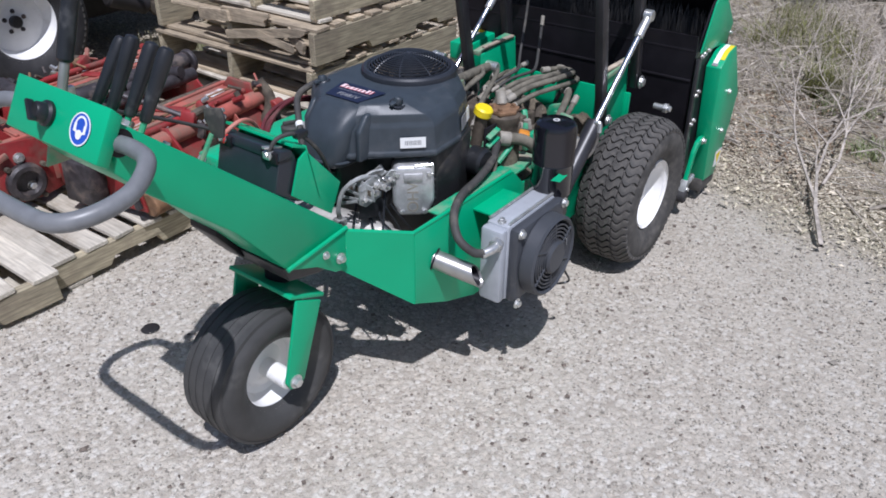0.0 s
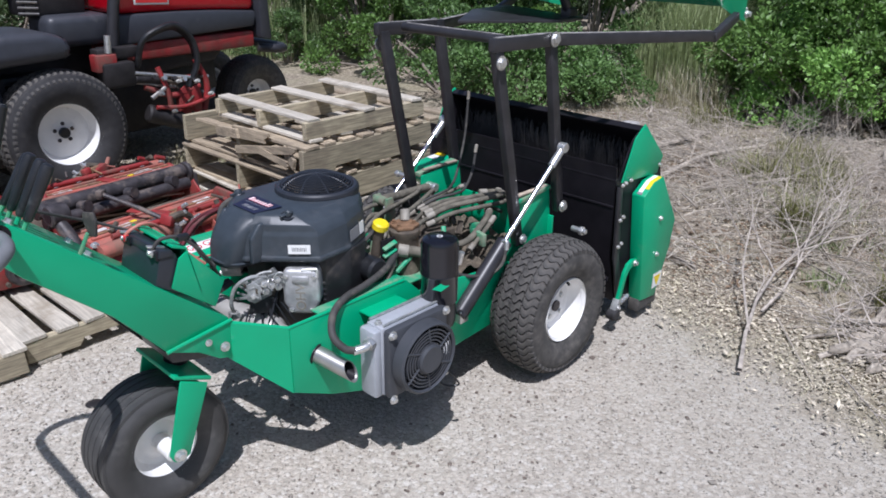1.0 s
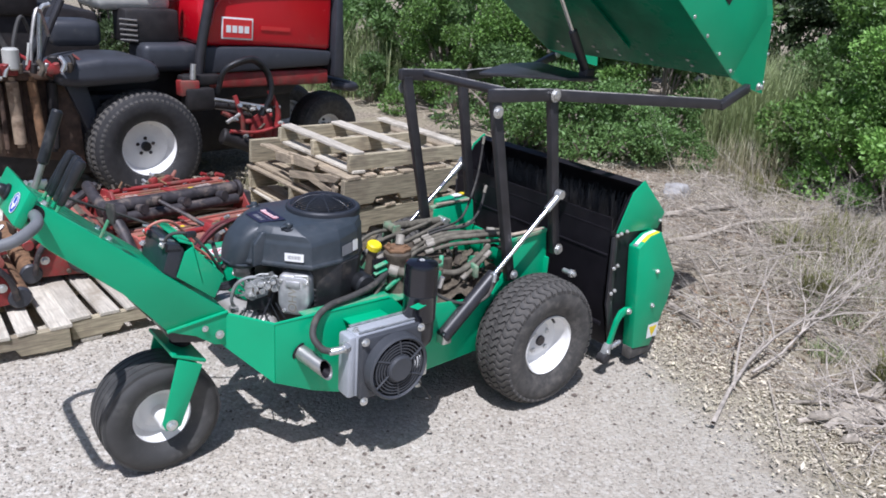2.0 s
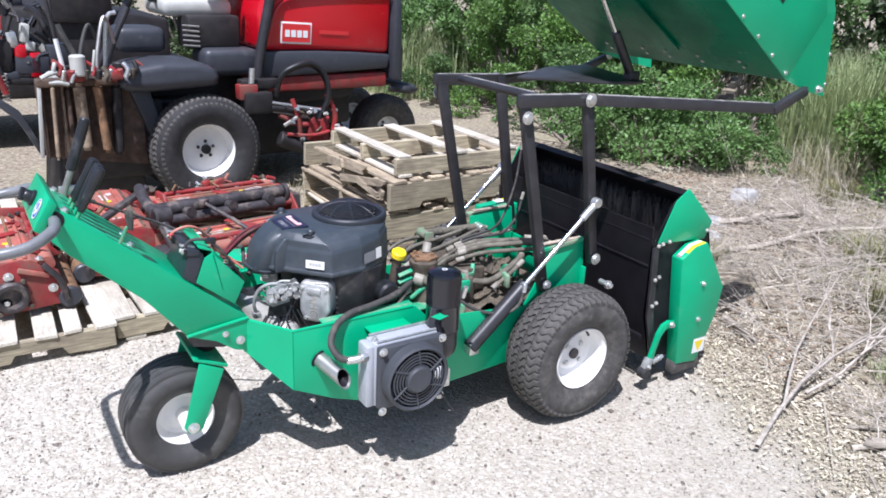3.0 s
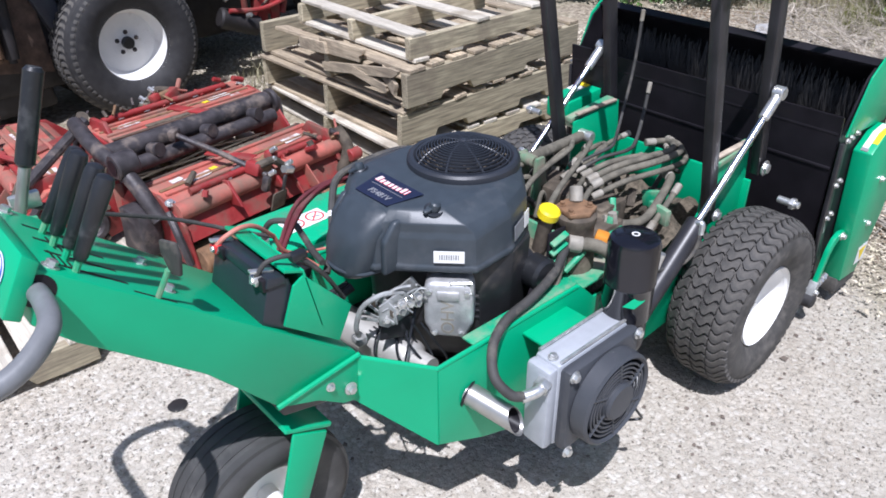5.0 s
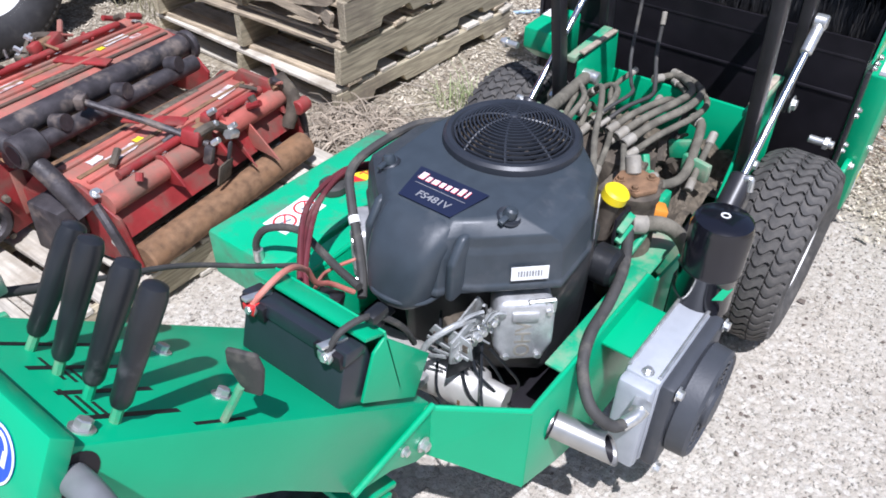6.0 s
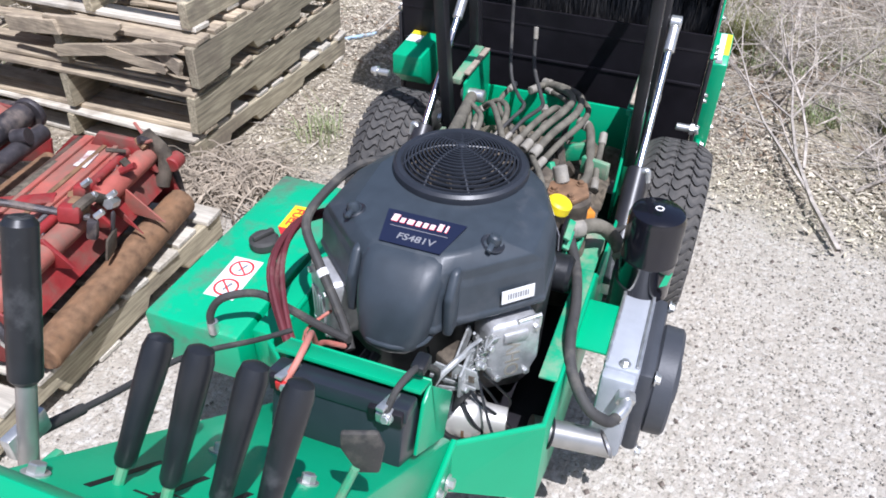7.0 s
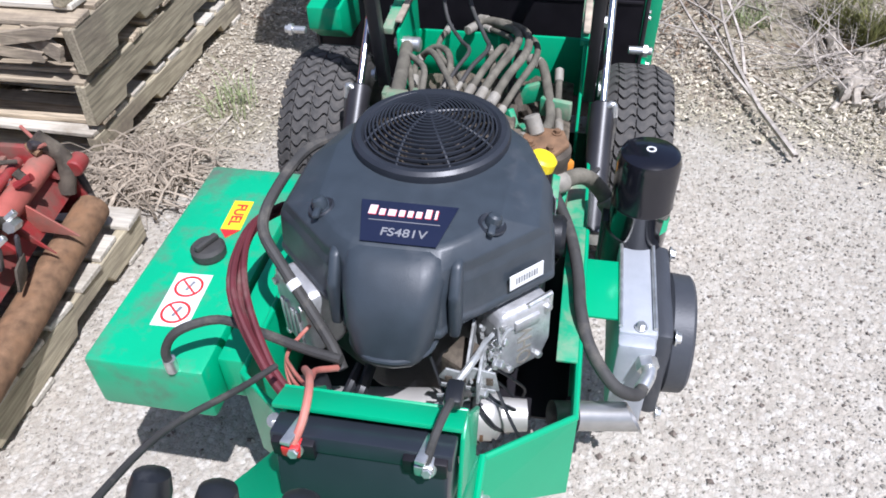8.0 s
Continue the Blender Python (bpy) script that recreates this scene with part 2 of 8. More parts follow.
STRAW_PALE = mat("bleached_stem", (0.56, 0.53, 0.45), 0.9, vary=0.3, scale=20, bump=0.1, island=0.5)
PEBBLE = mat("loose_gravel", (0.43, 0.39, 0.325), 0.9, vary=0.3, scale=60, bump=0.2, island=0.56)
PEBBLE_DARK = mat("dark_pebble", (0.13, 0.105, 0.085), 0.9, vary=0.4, scale=60, bump=0.2, island=0.6)
STONE = mat("pale_field_stone", (0.36, 0.35, 0.335), 0.9, vary=0.25, scale=14, bump=0.6, bump_scale=40)
LABEL_WHITE = mat("white_decal", (0.78, 0.78, 0.76), 0.45, vary=0.03, bump=0.0)
LABEL_SCUFFED = mat("scuffed_white_decal", (0.62, 0.60, 0.57), 0.6, vary=0.15, scale=30, dirt=(0.28, 0.085, 0.06), dirt_amount=0.55, dirt_scale=22, bump=0.05)
LABEL_GREY = mat("grey_print", (0.22, 0.22, 0.23), 0.5, vary=0.1, bump=0.0)
LABEL_YELLOW = mat("yellow_decal", (0.80, 0.60, 0.02), 0.45, vary=0.05, bump=0.0)
LABEL_RED = mat("red_print", (0.60, 0.03, 0.03), 0.45, vary=0.05, bump=0.0)
LABEL_BLUE = mat("blue_decal", (0.02, 0.08, 0.45), 0.45, vary=0.05, bump=0.0)
LABEL_NAVY = mat("navy_decal", (0.012, 0.016, 0.040), 0.4, vary=0.05, bump=0.0)
LABEL_PINK = mat("silver_red_print", (0.80, 0.61, 0.61), 0.45, vary=0.05, bump=0.0)
YELLOW_CAP = mat("yellow_plastic", (0.80, 0.62, 0.01), 0.4, vary=0.06, bump=0.03)
ORANGE = mat("orange_plastic", (0.65, 0.25, 0.03), 0.5, vary=0.1, bump=0.05)
BRISTLE = mat("grey_bristle", (0.085, 0.08, 0.075), 0.7, vary=0.2, bump=0.0)
BLACK_PRINT = mat("black_print", (0.010, 0.014, 0.012), 0.5, vary=0.1, bump=0.0)
BLUE_RAG = mat("pale_blue_plastic", (0.35, 0.50, 0.65), 0.6, vary=0.15)


def leaf_mat(name, colour, vary):
    m = mat(name, colour, 0.5, vary=0.2, scale=8, bump=0.0, island=vary)
    t = m.node_tree
    b = t.nodes["Principled BSDF"]
    tr = t.nodes.new("ShaderNodeBsdfTranslucent")
    ms = t.nodes.new("ShaderNodeMixShader")
    ms.inputs["Fac"].default_value = 0.3
    src = b.inputs["Base Color"].links[0].from_socket
    t.links.new(src, tr.inputs["Color"])
    t.links.new(b.outputs["BSDF"], ms.inputs[1])
    t.links.new(tr.outputs["BSDF"], ms.inputs[2])
    t.links.new(ms.outputs["Shader"], t.nodes["Material Output"].inputs["Surface"])
    return m


LEAF = leaf_mat("oak_leaf", (0.115, 0.205, 0.060), 0.7)
LEAF_BRIGHT = leaf_mat("fresh_leaf", (0.19, 0.345, 0.078), 0.7)
LEAF_DARK = leaf_mat("dark_leaf", (0.065, 0.10, 0.04), 0.5)
STRAW = leaf_mat("dry_grass", (0.40, 0.37, 0.23), 0.4)
OLIVE_GRASS = leaf_mat("olive_grass", (0.27, 0.27, 0.10), 0.4)
GRASS = leaf_mat("green_grass", (0.34, 0.40, 0.19), 0.5)


def ground_material():
    """Pale exposed-aggregate surfacing that gives way to wood mulch and litter past a ragged edge."""
    m = bpy.data.materials.new("aggregate_and_mulch")
    m.use_nodes = True
    t = m.node_tree
    n, link = t.nodes, t.links.new
    b = n["Principled BSDF"]
    b.inputs["Specular IOR Level"].default_value = 0.25
    co = n.new("ShaderNodeTexCoord")
    pos = co.outputs["Object"]

    def noise_tex(scale, detail=6, rough=0.6):
        x = n.new("ShaderNodeTexNoise")
        x.inputs["Scale"].default_value, x.inputs["Detail"].default_value, x.inputs["Roughness"].default_value = scale, detail, rough
        link(pos, x.inputs["Vector"])
        return x

    def voro(scale, feature="F1"):
        x = n.new("ShaderNodeTexVoronoi")
        x.feature = feature
        x.inputs["Scale"].default_value = scale
        link(pos, x.inputs["Vector"])
        return x

    def mixc(fac, a, c):
        x = n.new("ShaderNodeMix")
        x.data_type = "RGBA"
        for s, v in (("Factor", fac), ("A", a), ("B", c)):
            if isinstance(v, (tuple, float)):
                x.inputs[s].default_value = v
            else:
                link(v, x.inputs[s])
        return x.outputs["Result"]

    def rng(v, a, c, lo=0.0, hi=1.0):
        x = n.new("ShaderNodeMapRange")
        x.inputs["From Min"].default_value, x.inputs["From Max"].default_value = a, c
        x.inputs["To Min"].default_value, x.inputs["To Max"].default_value = lo, hi
        link(v, x.inputs["Value"])
        return x.outputs["Result"]

    stones, small, coarse = voro(64), voro(150), voro(26)

    def stone_ramp(v, channel=0):
        sep = n.new("ShaderNodeSeparateColor")
        link(v.outputs["Color"], sep.inputs["Color"])
        ramp = n.new("ShaderNodeValToRGB")
        cr = ramp.color_ramp
        cr.interpolation = "CONSTANT"
        cr.elements[0].position, cr.elements[0].color = 0.0, (0.43, 0.385, 0.315, 1)
        cr.elements[1].position, cr.elements[1].color = 0.15, (0.62, 0.58, 0.505, 1)
        for p, c in ((0.34, (0.33, 0.285, 0.225)), (0.44, (0.55, 0.49, 0.405)), (0.58, (0.74, 0.715, 0.65)), (0.75, (0.27, 0.225, 0.18)), (0.81, (0.50, 0.46, 0.39)), (0.89, (0.66, 0.60, 0.505)), (0.97, (0.17, 0.145, 0.12))):
            e = cr.elements.new(p)
            e.color = (*c, 1)
        link(sep.outputs[channel], ramp.inputs["Fac"])
        return ramp.outputs["Color"]

    agg = mixc(0.26, stone_ramp(stones), stone_ramp(small, 1))
    agg = mixc(0.12, agg, stone_ramp(coarse, 2))
    gap = rng(stones.outputs["Distance"], 0.46, 0.74, 0.0, 0.75)
    agg = mixc(gap, agg, (0.33, 0.295, 0.245, 1))
    mottle = rng(noise_tex(11.0, 6, 0.75).outputs["Fac"], 0.52, 0.72, 0.0, 0.45)
    agg = mixc(mottle, agg, (0.36, 0.315, 0.25, 1))
    pale = rng(noise_tex(5.0, 5, 0.7).outputs["Fac"], 0.50, 0.72, 0.0, 0.4)
    agg = mixc(pale, agg, (0.62, 0.59, 0.52, 1))
    speck = noise_tex(34.0, 3, 0.8).outputs["Fac"]
    agg = mixc(rng(speck, 0.60, 0.72, 0.0, 0.6), agg, (0.24, 0.20, 0.16, 1))
    agg = mixc(rng(speck, 0.42, 0.30, 0.0, 0.6), agg, (0.70, 0.68, 0.615, 1))
    agg = mixc(0.28, agg, (0.50, 0.455, 0.385, 1))
    blotch = rng(noise_tex(1.3, 7, 0.7).outputs["Fac"], 0.40, 0.7, 0.0, 0.35)
    agg = mixc(blotch, agg, (0.53, 0.48, 0.40, 1))
    stain = rng(noise_tex(0.7, 7, 0.7).outputs["Fac"], 0.60, 0.76, 0.0, 0.30)
    agg = mixc(stain, agg, (0.29, 0.265, 0.225, 1))
    # mulch and litter
    ml = noise_tex(26, 8, 0.75)
    ramp = n.new("ShaderNodeValToRGB")
    cr = ramp.color_ramp
    cr.elements[0].position, cr.elements[0].color = 0.32, (0.085, 0.066, 0.048, 1)
    cr.elements[1].position, cr.elements[1].color = 0.70, (0.56, 0.50, 0.40, 1)
    e = cr.elements.new(0.5)
    e.color = (0.27, 0.225, 0.165, 1)
    link(ml.outputs["Fac"], ramp.inputs["Fac"])
    mulch = mixc(rng(noise_tex(1.6, 6).outputs["Fac"], 0.45, 0.7, 0.0, 0.5), ramp.outputs["Color"], (0.34, 0.32, 0.20, 1))
    # ragged edge: a line across the plan, bent by noise, and a patch beyond the pallets
    sx = n.new("ShaderNodeSeparateXYZ")
    link(pos, sx.inputs["Vector"])

    def math_node(op, a, c):
        x = n.new("ShaderNodeMath")
        x.operation = op
        for i, v in enumerate((a, c)):
            if isinstance(v, float):
                x.inputs[i].default_value = v
            else:
                link(v, x.inputs[i])
        return x.outputs[0]

    line = math_node("SUBTRACT", sx.outputs["X"], math_node("MULTIPLY", sx.outputs["Y"], 0.33))
    line2 = math_node("SUBTRACT", sx.outputs["Y"], 3.6)
    back = math_node("SUBTRACT", math_node("ADD", sx.outputs["X"], sx.outputs["Y"]), 2.1)
    back = math_node("MINIMUM", back, math_node("SUBTRACT", sx.outputs["Y"], 0.75))
    side = math_node("MAXIMUM", math_node("SUBTRACT", line, 1.95), math_node("MULTIPLY", back, 0.8))
    side = math_node("MAXIMUM", side, line2)
    wob = math_node("MULTIPLY", math_node("SUBTRACT", noise_tex(2.2, 8, 0.7).outputs["Fac"], 0.5), 1.3)
    edge = math_node("ADD", side, wob)
    mask = rng(edge, -0.16, 0.22)
    agg = mixc(rng(edge, -1.9, -0.1, 0.0, 0.50), agg, (0.335, 0.30, 0.24, 1))
    link(mixc(mask, agg, mulch), b.inputs["Base Color"])
    b.inputs["Roughness"].default_value = 0.92
    h1 = math_node("MULTIPLY", rng(stones.outputs["Distance"], 0.0, 0.8, 1.0, 0.0), 0.6)
    h2 = math_node("MULTIPLY", rng(small.outputs["Distance"], 0.0, 0.8, 1.0, 0.0), 0.3)
    hh = math_node("ADD", math_node("ADD", h1, h2), math_node("MULTIPLY", ml.outputs["Fac"], 1.2))
    bp = n.new("ShaderNodeBump")
    bp.inputs["Strength"].default_value, bp.inputs["Distance"].default_value = 0.8, 0.008
    link(hh, bp.inputs["Height"])
    link(bp.outputs["Normal"], b.inputs["Normal"])
    return m


GROUND = ground_material()


# ---------------------------------------------------------------- building blocks
def V(*p):
    return Vector(p)


def finish(bm, smooth=35):
    bmesh.ops.recalc_face_normals(bm, faces=bm.faces)
    me = bpy.data.meshes.new("mesh")
    bm.to_mesh(me)
    bm.free()
    me.shade_smooth()
    me.set_sharp_from_angle(angle=radians(smooth))
    return me


def part(name, bm, material, parent=None, label="", smooth=35):
    """Links a bmesh as one mesh object under a thing or a part."""
    me = finish(bm, smooth)
    me.materials.append(material)
    ob = new(name, me)
    if parent is not None:
        ob.parent = parent
        ob.matrix_parent_inverse = parent.matrix_basis.inverted() if parent.parent is None else Matrix()
    if label:
        tagged(ob, label)
    return ob


def thing(name, label, category, group="", kind="", at=(0, 0, 0)):
    ob = new(name)
    ob.empty_display_size = 0.1
    ob.location = at
    return tagged(ob, label, category, group, kind)


def add_box(bm, c, s, bevel=0.0, m=None, seg=2):
    got = bmesh.ops.create_cube(bm, size=1.0)
    vs = got["verts"]
    for v in vs:
        v.co = Vector((v.co.x * s[0], v.co.y * s[1], v.co.z * s[2]))
    if bevel:
        es = list({e for v in vs for e in v.link_edges})
        r = bmesh.ops.bevel(bm, geom=es, offset=bevel, segments=seg, affect="EDGES", profile=0.5)
        vs = list({v for f in r["faces"] for v in f.verts} | {v for v in vs if v.is_valid})
    t = Matrix.Translation(c) @ (m if m is not None else Matrix())
    for v in vs:
        v.co = t @ v.co
    return bm


def box(c, s, bevel=0.0, m=None, seg=2):
    return add_box(bmesh.new(), c, s, bevel, m, seg)


def add_prism(bm, pts, axis, lo, hi, bevel=0.0, seg=2):
    """A polygon drawn in the plane across axis, from lo to hi along it. y: (x, z); x: (y, z); z: (x, y)."""
    def at(p, h):
        return {"y": (p[0], h, p[1]), "x": (h, p[0], p[1]), "z": (p[0], p[1], h)}[axis]
    a = [bm.verts.new(at(p, lo)) for p in pts]
    b = [bm.verts.new(at(p, hi)) for p in pts]
    fs = [bm.faces.new(a), bm.faces.new(b[::-1])]
    k = len(pts)
    for i in range(k):
        fs.append(bm.faces.new((a[i], b[i], b[(i + 1) % k], a[(i + 1) % k])))
    bmesh.ops.recalc_face_normals(bm, faces=fs)
    if bevel:
        es = list({e for f in fs for e in f.edges})
        bmesh.ops.bevel(bm, geom=es, offset=bevel, segments=seg, affect="EDGES", profile=0.5)
    return bm


def prism(pts, axis, lo, hi, bevel=0.0, seg=2):
    return add_prism(bmesh.new(), pts, axis, lo, hi, bevel, seg)


def smooth_path(pts, k=6):
    """A curve through the points."""
    p = [Vector(q) for q in pts]
    if len(p) < 3:
        return p
    q = [2 * p[0] - p[1]] + p + [2 * p[-1] - p[-2]]
    out = []
    for i in range(1, len(q) - 2):
        a, b, c, d = q[i - 1], q[i], q[i + 1], q[i + 2]
        for j in range(k):
            t = j / k
            out.append(0.5 * ((2 * b) + (c - a) * t + (2 * a - 5 * b + 4 * c - d) * t * t + (3 * b - a - 3 * c + d) * t ** 3))
    out.append(p[-1])
    return out


def add_tube(bm, pts, r, n=10, k=6, r_end=None):
    path = smooth_path(pts, k) if k > 1 else [Vector(q) for q in pts]
    up = None
    rings = []
    for i, p in enumerate(path):
        d = (path[min(i + 1, len(path) - 1)] - path[max(i - 1, 0)]).normalized()
        if up is None:
            up = d.orthogonal().normalized()
        up = (up - d * up.dot(d)).normalized()
        side = d.cross(up)
        rr = r if r_end is None else r + (r_end - r) * i / (len(path) - 1)
        rings.append([bm.verts.new(p + rr * (math.cos(a) * up + math.sin(a) * side)) for a in (2 * math.pi * j / n for j in range(n))])
    for a, b in zip(rings, rings[1:]):
        for j in range(n):
            bm.faces.new((a[j], a[(j + 1) % n], b[(j + 1) % n], b[j]))
    bm.faces.new(rings[0][::-1])
    bm.faces.new(rings[-1])
    return bm


def tube(pts, r, n=10, k=6, r_end=None):
    return add_tube(bmesh.new(), pts, r, n, k, r_end)


def add_lathe(bm, prof, origin, axis, n=32, cap=True):
    """Turns (radius, height) rows about the axis through origin."""
    axis = Vector(axis).normalized()
    u = axis.orthogonal().normalized()
    w = axis.cross(u)
    o = Vector(origin)
    rings = []
    for r, h in prof:
        if r < 1e-6:
            rings.append([bm.verts.new(o + axis * h)])
        else:
            rings.append([bm.verts.new(o + axis * h + r * (math.cos(a) * u + math.sin(a) * w)) for a in (2 * math.pi * j / n for j in range(n))])
    for a, b in zip(rings, rings[1:]):
        for j in range(n):
            i2 = (j + 1) % n
            if len(a) == 1 and len(b) == 1:
                continue
            if len(a) == 1:
                bm.faces.new((a[0], b[j], b[i2]))
            elif len(b) == 1:
                bm.faces.new((a[j], a[i2], b[0]))
            else:
                bm.faces.new((a[j], a[i2], b[i2], b[j]))
    if cap:
        if len(rings[0]) > 1:
            bm.faces.new(rings[0][::-1])
        if len(rings[-1]) > 1:
            bm.faces.new(rings[-1])
    return bm


def lathe(prof, origin, axis, n=32, cap=True):
    return add_lathe(bmesh.new(), prof, origin, axis, n, cap)


def add_cyl(bm, p0, p1, r, n=18, chamfer=0.0):
    p0, p1 = Vector(p0), Vector(p1)
    h = (p1 - p0).length
    c = min(chamfer, r * 0.4, h * 0.4)
    prof = [(r - c, 0), (r, c), (r, h - c), (r - c, h)] if c else [(r, 0), (r, h)]
    return add_lathe(bm, prof, p0, p1 - p0, n)


def cyl(p0, p1, r, n=18, chamfer=0.0):
    return add_cyl(bmesh.new(), p0, p1, r, n, chamfer)


def bolt(parent, p, axis, r=0.011, h=0.008, material=None, name="bolt"):
    """Hexagon head on a washer."""
    bm = add_lathe(bmesh.new(), [(r * 1.5, 0), (r * 1.5, h * 0.25)], p, axis, 16)
    a = Vector(axis).normalized()
    add_lathe(bm, [(r, h * 0.25), (r, h * 0.9), (r * 0.8, h)], p, a, 6)
    return part(name, bm, material or ZINC, parent, smooth=20)


def lettering(name, text, m, size, material, parent, bold=0.0, label=""):
    """Flat lettering in the built-in font, standing on the plane of the pose m."""
    cu = bpy.data.curves.new("text", "FONT")
    cu.body, cu.size, cu.align_x, cu.align_y, cu.extrude, cu.offset = text, size, "CENTER", "CENTER", 0.0004, bold
    tmp = bpy.data.objects.new("text", cu)
    scene.collection.objects.link(tmp)
    me = bpy.data.meshes.new_from_object(tmp.evaluated_get(bpy.context.evaluated_depsgraph_get()))
    bpy.data.objects.remove(tmp)
    me.transform(m)
    me.materials.clear()
    me.materials.append(material)
    ob = new(name, me)
    ob.parent = parent
    ob.matrix_parent_inverse = parent.matrix_basis.inverted() if parent.parent is None else Matrix()
    if label:
        tagged(ob, label)
    return ob


def plane_pose(origin, right, up):
    """A pose whose x is right and y is up, on a surface."""
    r = Vector(right).normalized()
    u = Vector(up)
    u = (u - r * u.dot(r)).normalized()
    n = r.cross(u)
    m = Matrix.Identity(4)
    for i, c in enumerate((r, u, n)):
        m[0][i], m[1][i], m[2][i] = c
    m.translation = origin
    return m


def plate(m, w, h, t=0.0008, bevel=0.0):
    """A thin decal or sheet on the plane of the pose m."""
    bm = box((0, 0, t / 2), (w, h, t), bevel)
    bm.transform(m)
    return bm


def disc(m, r, t=0.0008, n=28):
    bm = lathe([(r, 0), (r, t)], (0, 0, 0), (0, 0, 1), n)
    bm.transform(m)
    return bm


def ring_flat(m, r0, r1, t=0.0008, n=28):
    bm = bmesh.new()
    add_lathe(bm, [(r0, 0), (r0, t), (r1, t), (r1, 0), (r0, 0)], (0, 0, 0), (0, 0, 1), n, cap=False)
    bm.transform(m)
    return bm


def soup(name, verts, faces, material, smooth=False):
    me = bpy.data.meshes.new(name)
    me.from_pydata(verts, [], faces)
    me.materials.append(material)
    if smooth:
        me.shade_smooth()
    return me


# ---------------------------------------------------------------- ground
def build_ground():
    """One sheet out to the horizon, finer and gently uneven round the machines."""
    xs = np.concatenate([[-400, -60, -12, -6], np.arange(-3.0, 7.01, 0.09), [8, 10, 14, 24, 60, 400]])
    ys = np.concatenate([[-400, -60, -12, -6], np.arange(-3.0, 7.01, 0.09), [8, 10, 14, 24, 60, 400]])
    verts, faces = [], []
    for y in ys:
        for x in xs:
            soft = max(0.0, min(1.0, (x - 0.33 * y - 2.0) / 0.8))
            z = 0.05 * soft * (noise.noise((x * 1.3, y * 1.3, 3.0)) + 0.35) + 0.018 * soft * noise.noise((x * 6, y * 6, 1.0))
            if abs(x) > 8 or abs(y) > 8:
                z = 0.0
            verts.append((x, y, z - 0.003 if soft == 0 else max(z, -0.003)))
    w = len(xs)
    for j in range(len(ys) - 1):
        for i in range(w - 1):
            a = j * w + i
            faces.append((a, a + 1, a + w + 1, a + w))
    ob = new("ground", soup("ground", verts, faces, GROUND, True))
    tagged(ob, "pale exposed-aggregate yard surface giving way to wood-chip litter", "ground", kind="structure")
    return ob


ground = build_ground()


# ---------------------------------------------------------------- wheels
def tyre_mesh(c, r, w, r_rim, rounding=1.0):
    """Rounded carcass about an axle along y, hollow at the rim."""
    c = Vector(c)
    hw = w / 2
    prof = [(r_rim - 0.006, -hw * 0.62), (r_rim + 0.012, -hw * 0.80), (r_rim + (r - r_rim) * 0.35, -hw * 0.98), (r_rim + (r - r_rim) * 0.65, -hw),
            (r - 0.022 * rounding, -hw * 0.93), (r - 0.010 * rounding, -hw * 0.82), (r - 0.004, -hw * 0.5), (r - 0.002, 0),
            (r - 0.004, hw * 0.5), (r - 0.010 * rounding, hw * 0.82), (r - 0.022 * rounding, hw * 0.93), (r_rim + (r - r_rim) * 0.65, hw),
            (r_rim + (r - r_rim) * 0.35, hw * 0.98), (r_rim + 0.012, hw * 0.80), (r_rim - 0.006, hw * 0.62)]
    bm = lathe(prof, c, (0, 1, 0), 72, cap=False)
    return bm


def tread_ribs(wheel, c, r, w, material):
    """Round ribs on a smooth tyre."""
    hw = w / 2
    for f in (-0.72, -0.36, 0.0, 0.36, 0.72):
        bm = lathe([(r - 0.012, hw * (f - 0.13)), (r - 0.0005 - 0.006 * f * f, hw * (f - 0.11)), (r - 0.0005 - 0.006 * f * f, hw * (f + 0.11)), (r - 0.012, hw * (f + 0.13))], c, (0, 1, 0), 72, cap=False)
        part("tread_rib", bm, material, wheel)


def tread_bars(wheel, c, r, w, tread, n_bars, fall=0.026, proud=0.003, rubber=RUBBER):
    """Tread bars set round a tyre, each one a part on a shared mesh. wave: four S-shaped blocks with gaps; lug: short stepped lugs."""
    hw, step = w / 2, 2 * math.pi / n_bars
    bm = bmesh.new()
    blocks = 4 if tread == "wave" else 1
    for b in range(blocks):
        cols = 8 if tread == "wave" else 13
        rows = []
        for i in range(cols):
            u = i / (cols - 1)
            f = -1 + 2 * u if blocks == 1 else -1 + 2 * (b + 0.035 + 0.93 * u) / blocks
            if tread == "wave":
                wob, width = 0.30 * math.sin(2 * math.pi * u + 0.4) + 0.16 * (b % 2), 0.37 - 0.05 * abs(2 * u - 1)
            else:
                wob, width = 0.5 * (1 if (i // 2) % 2 else -1), 0.26
            top = r + proud - fall * max(0.0, abs(f) - 0.45) ** 1.5
            low = top - 0.012
            ring = []
            for rr, off in ((low, -width - 0.05), (top, -width), (top, width), (low, width + 0.05)):
                a = step * (wob + off)
                ring.append(bm.verts.new((rr * math.sin(a), hw * 0.97 * f, rr * math.cos(a))))
            rows.append(ring)
        for p, q in zip(rows, rows[1:]):
            for k in range(3):
                bm.faces.new((p[k], p[k + 1], q[k + 1], q[k]))
        bm.faces.new(rows[0])
        bm.faces.new(rows[-1][::-1])
    me = finish(bm)
    me.materials.append(rubber)
    for b in range(n_bars):
        ob = new("tread_bar", me)
        ob.parent = wheel
        ob.matrix_basis = Matrix.Translation(c) @ Matrix.Rotation(step * b, 4, "Y")


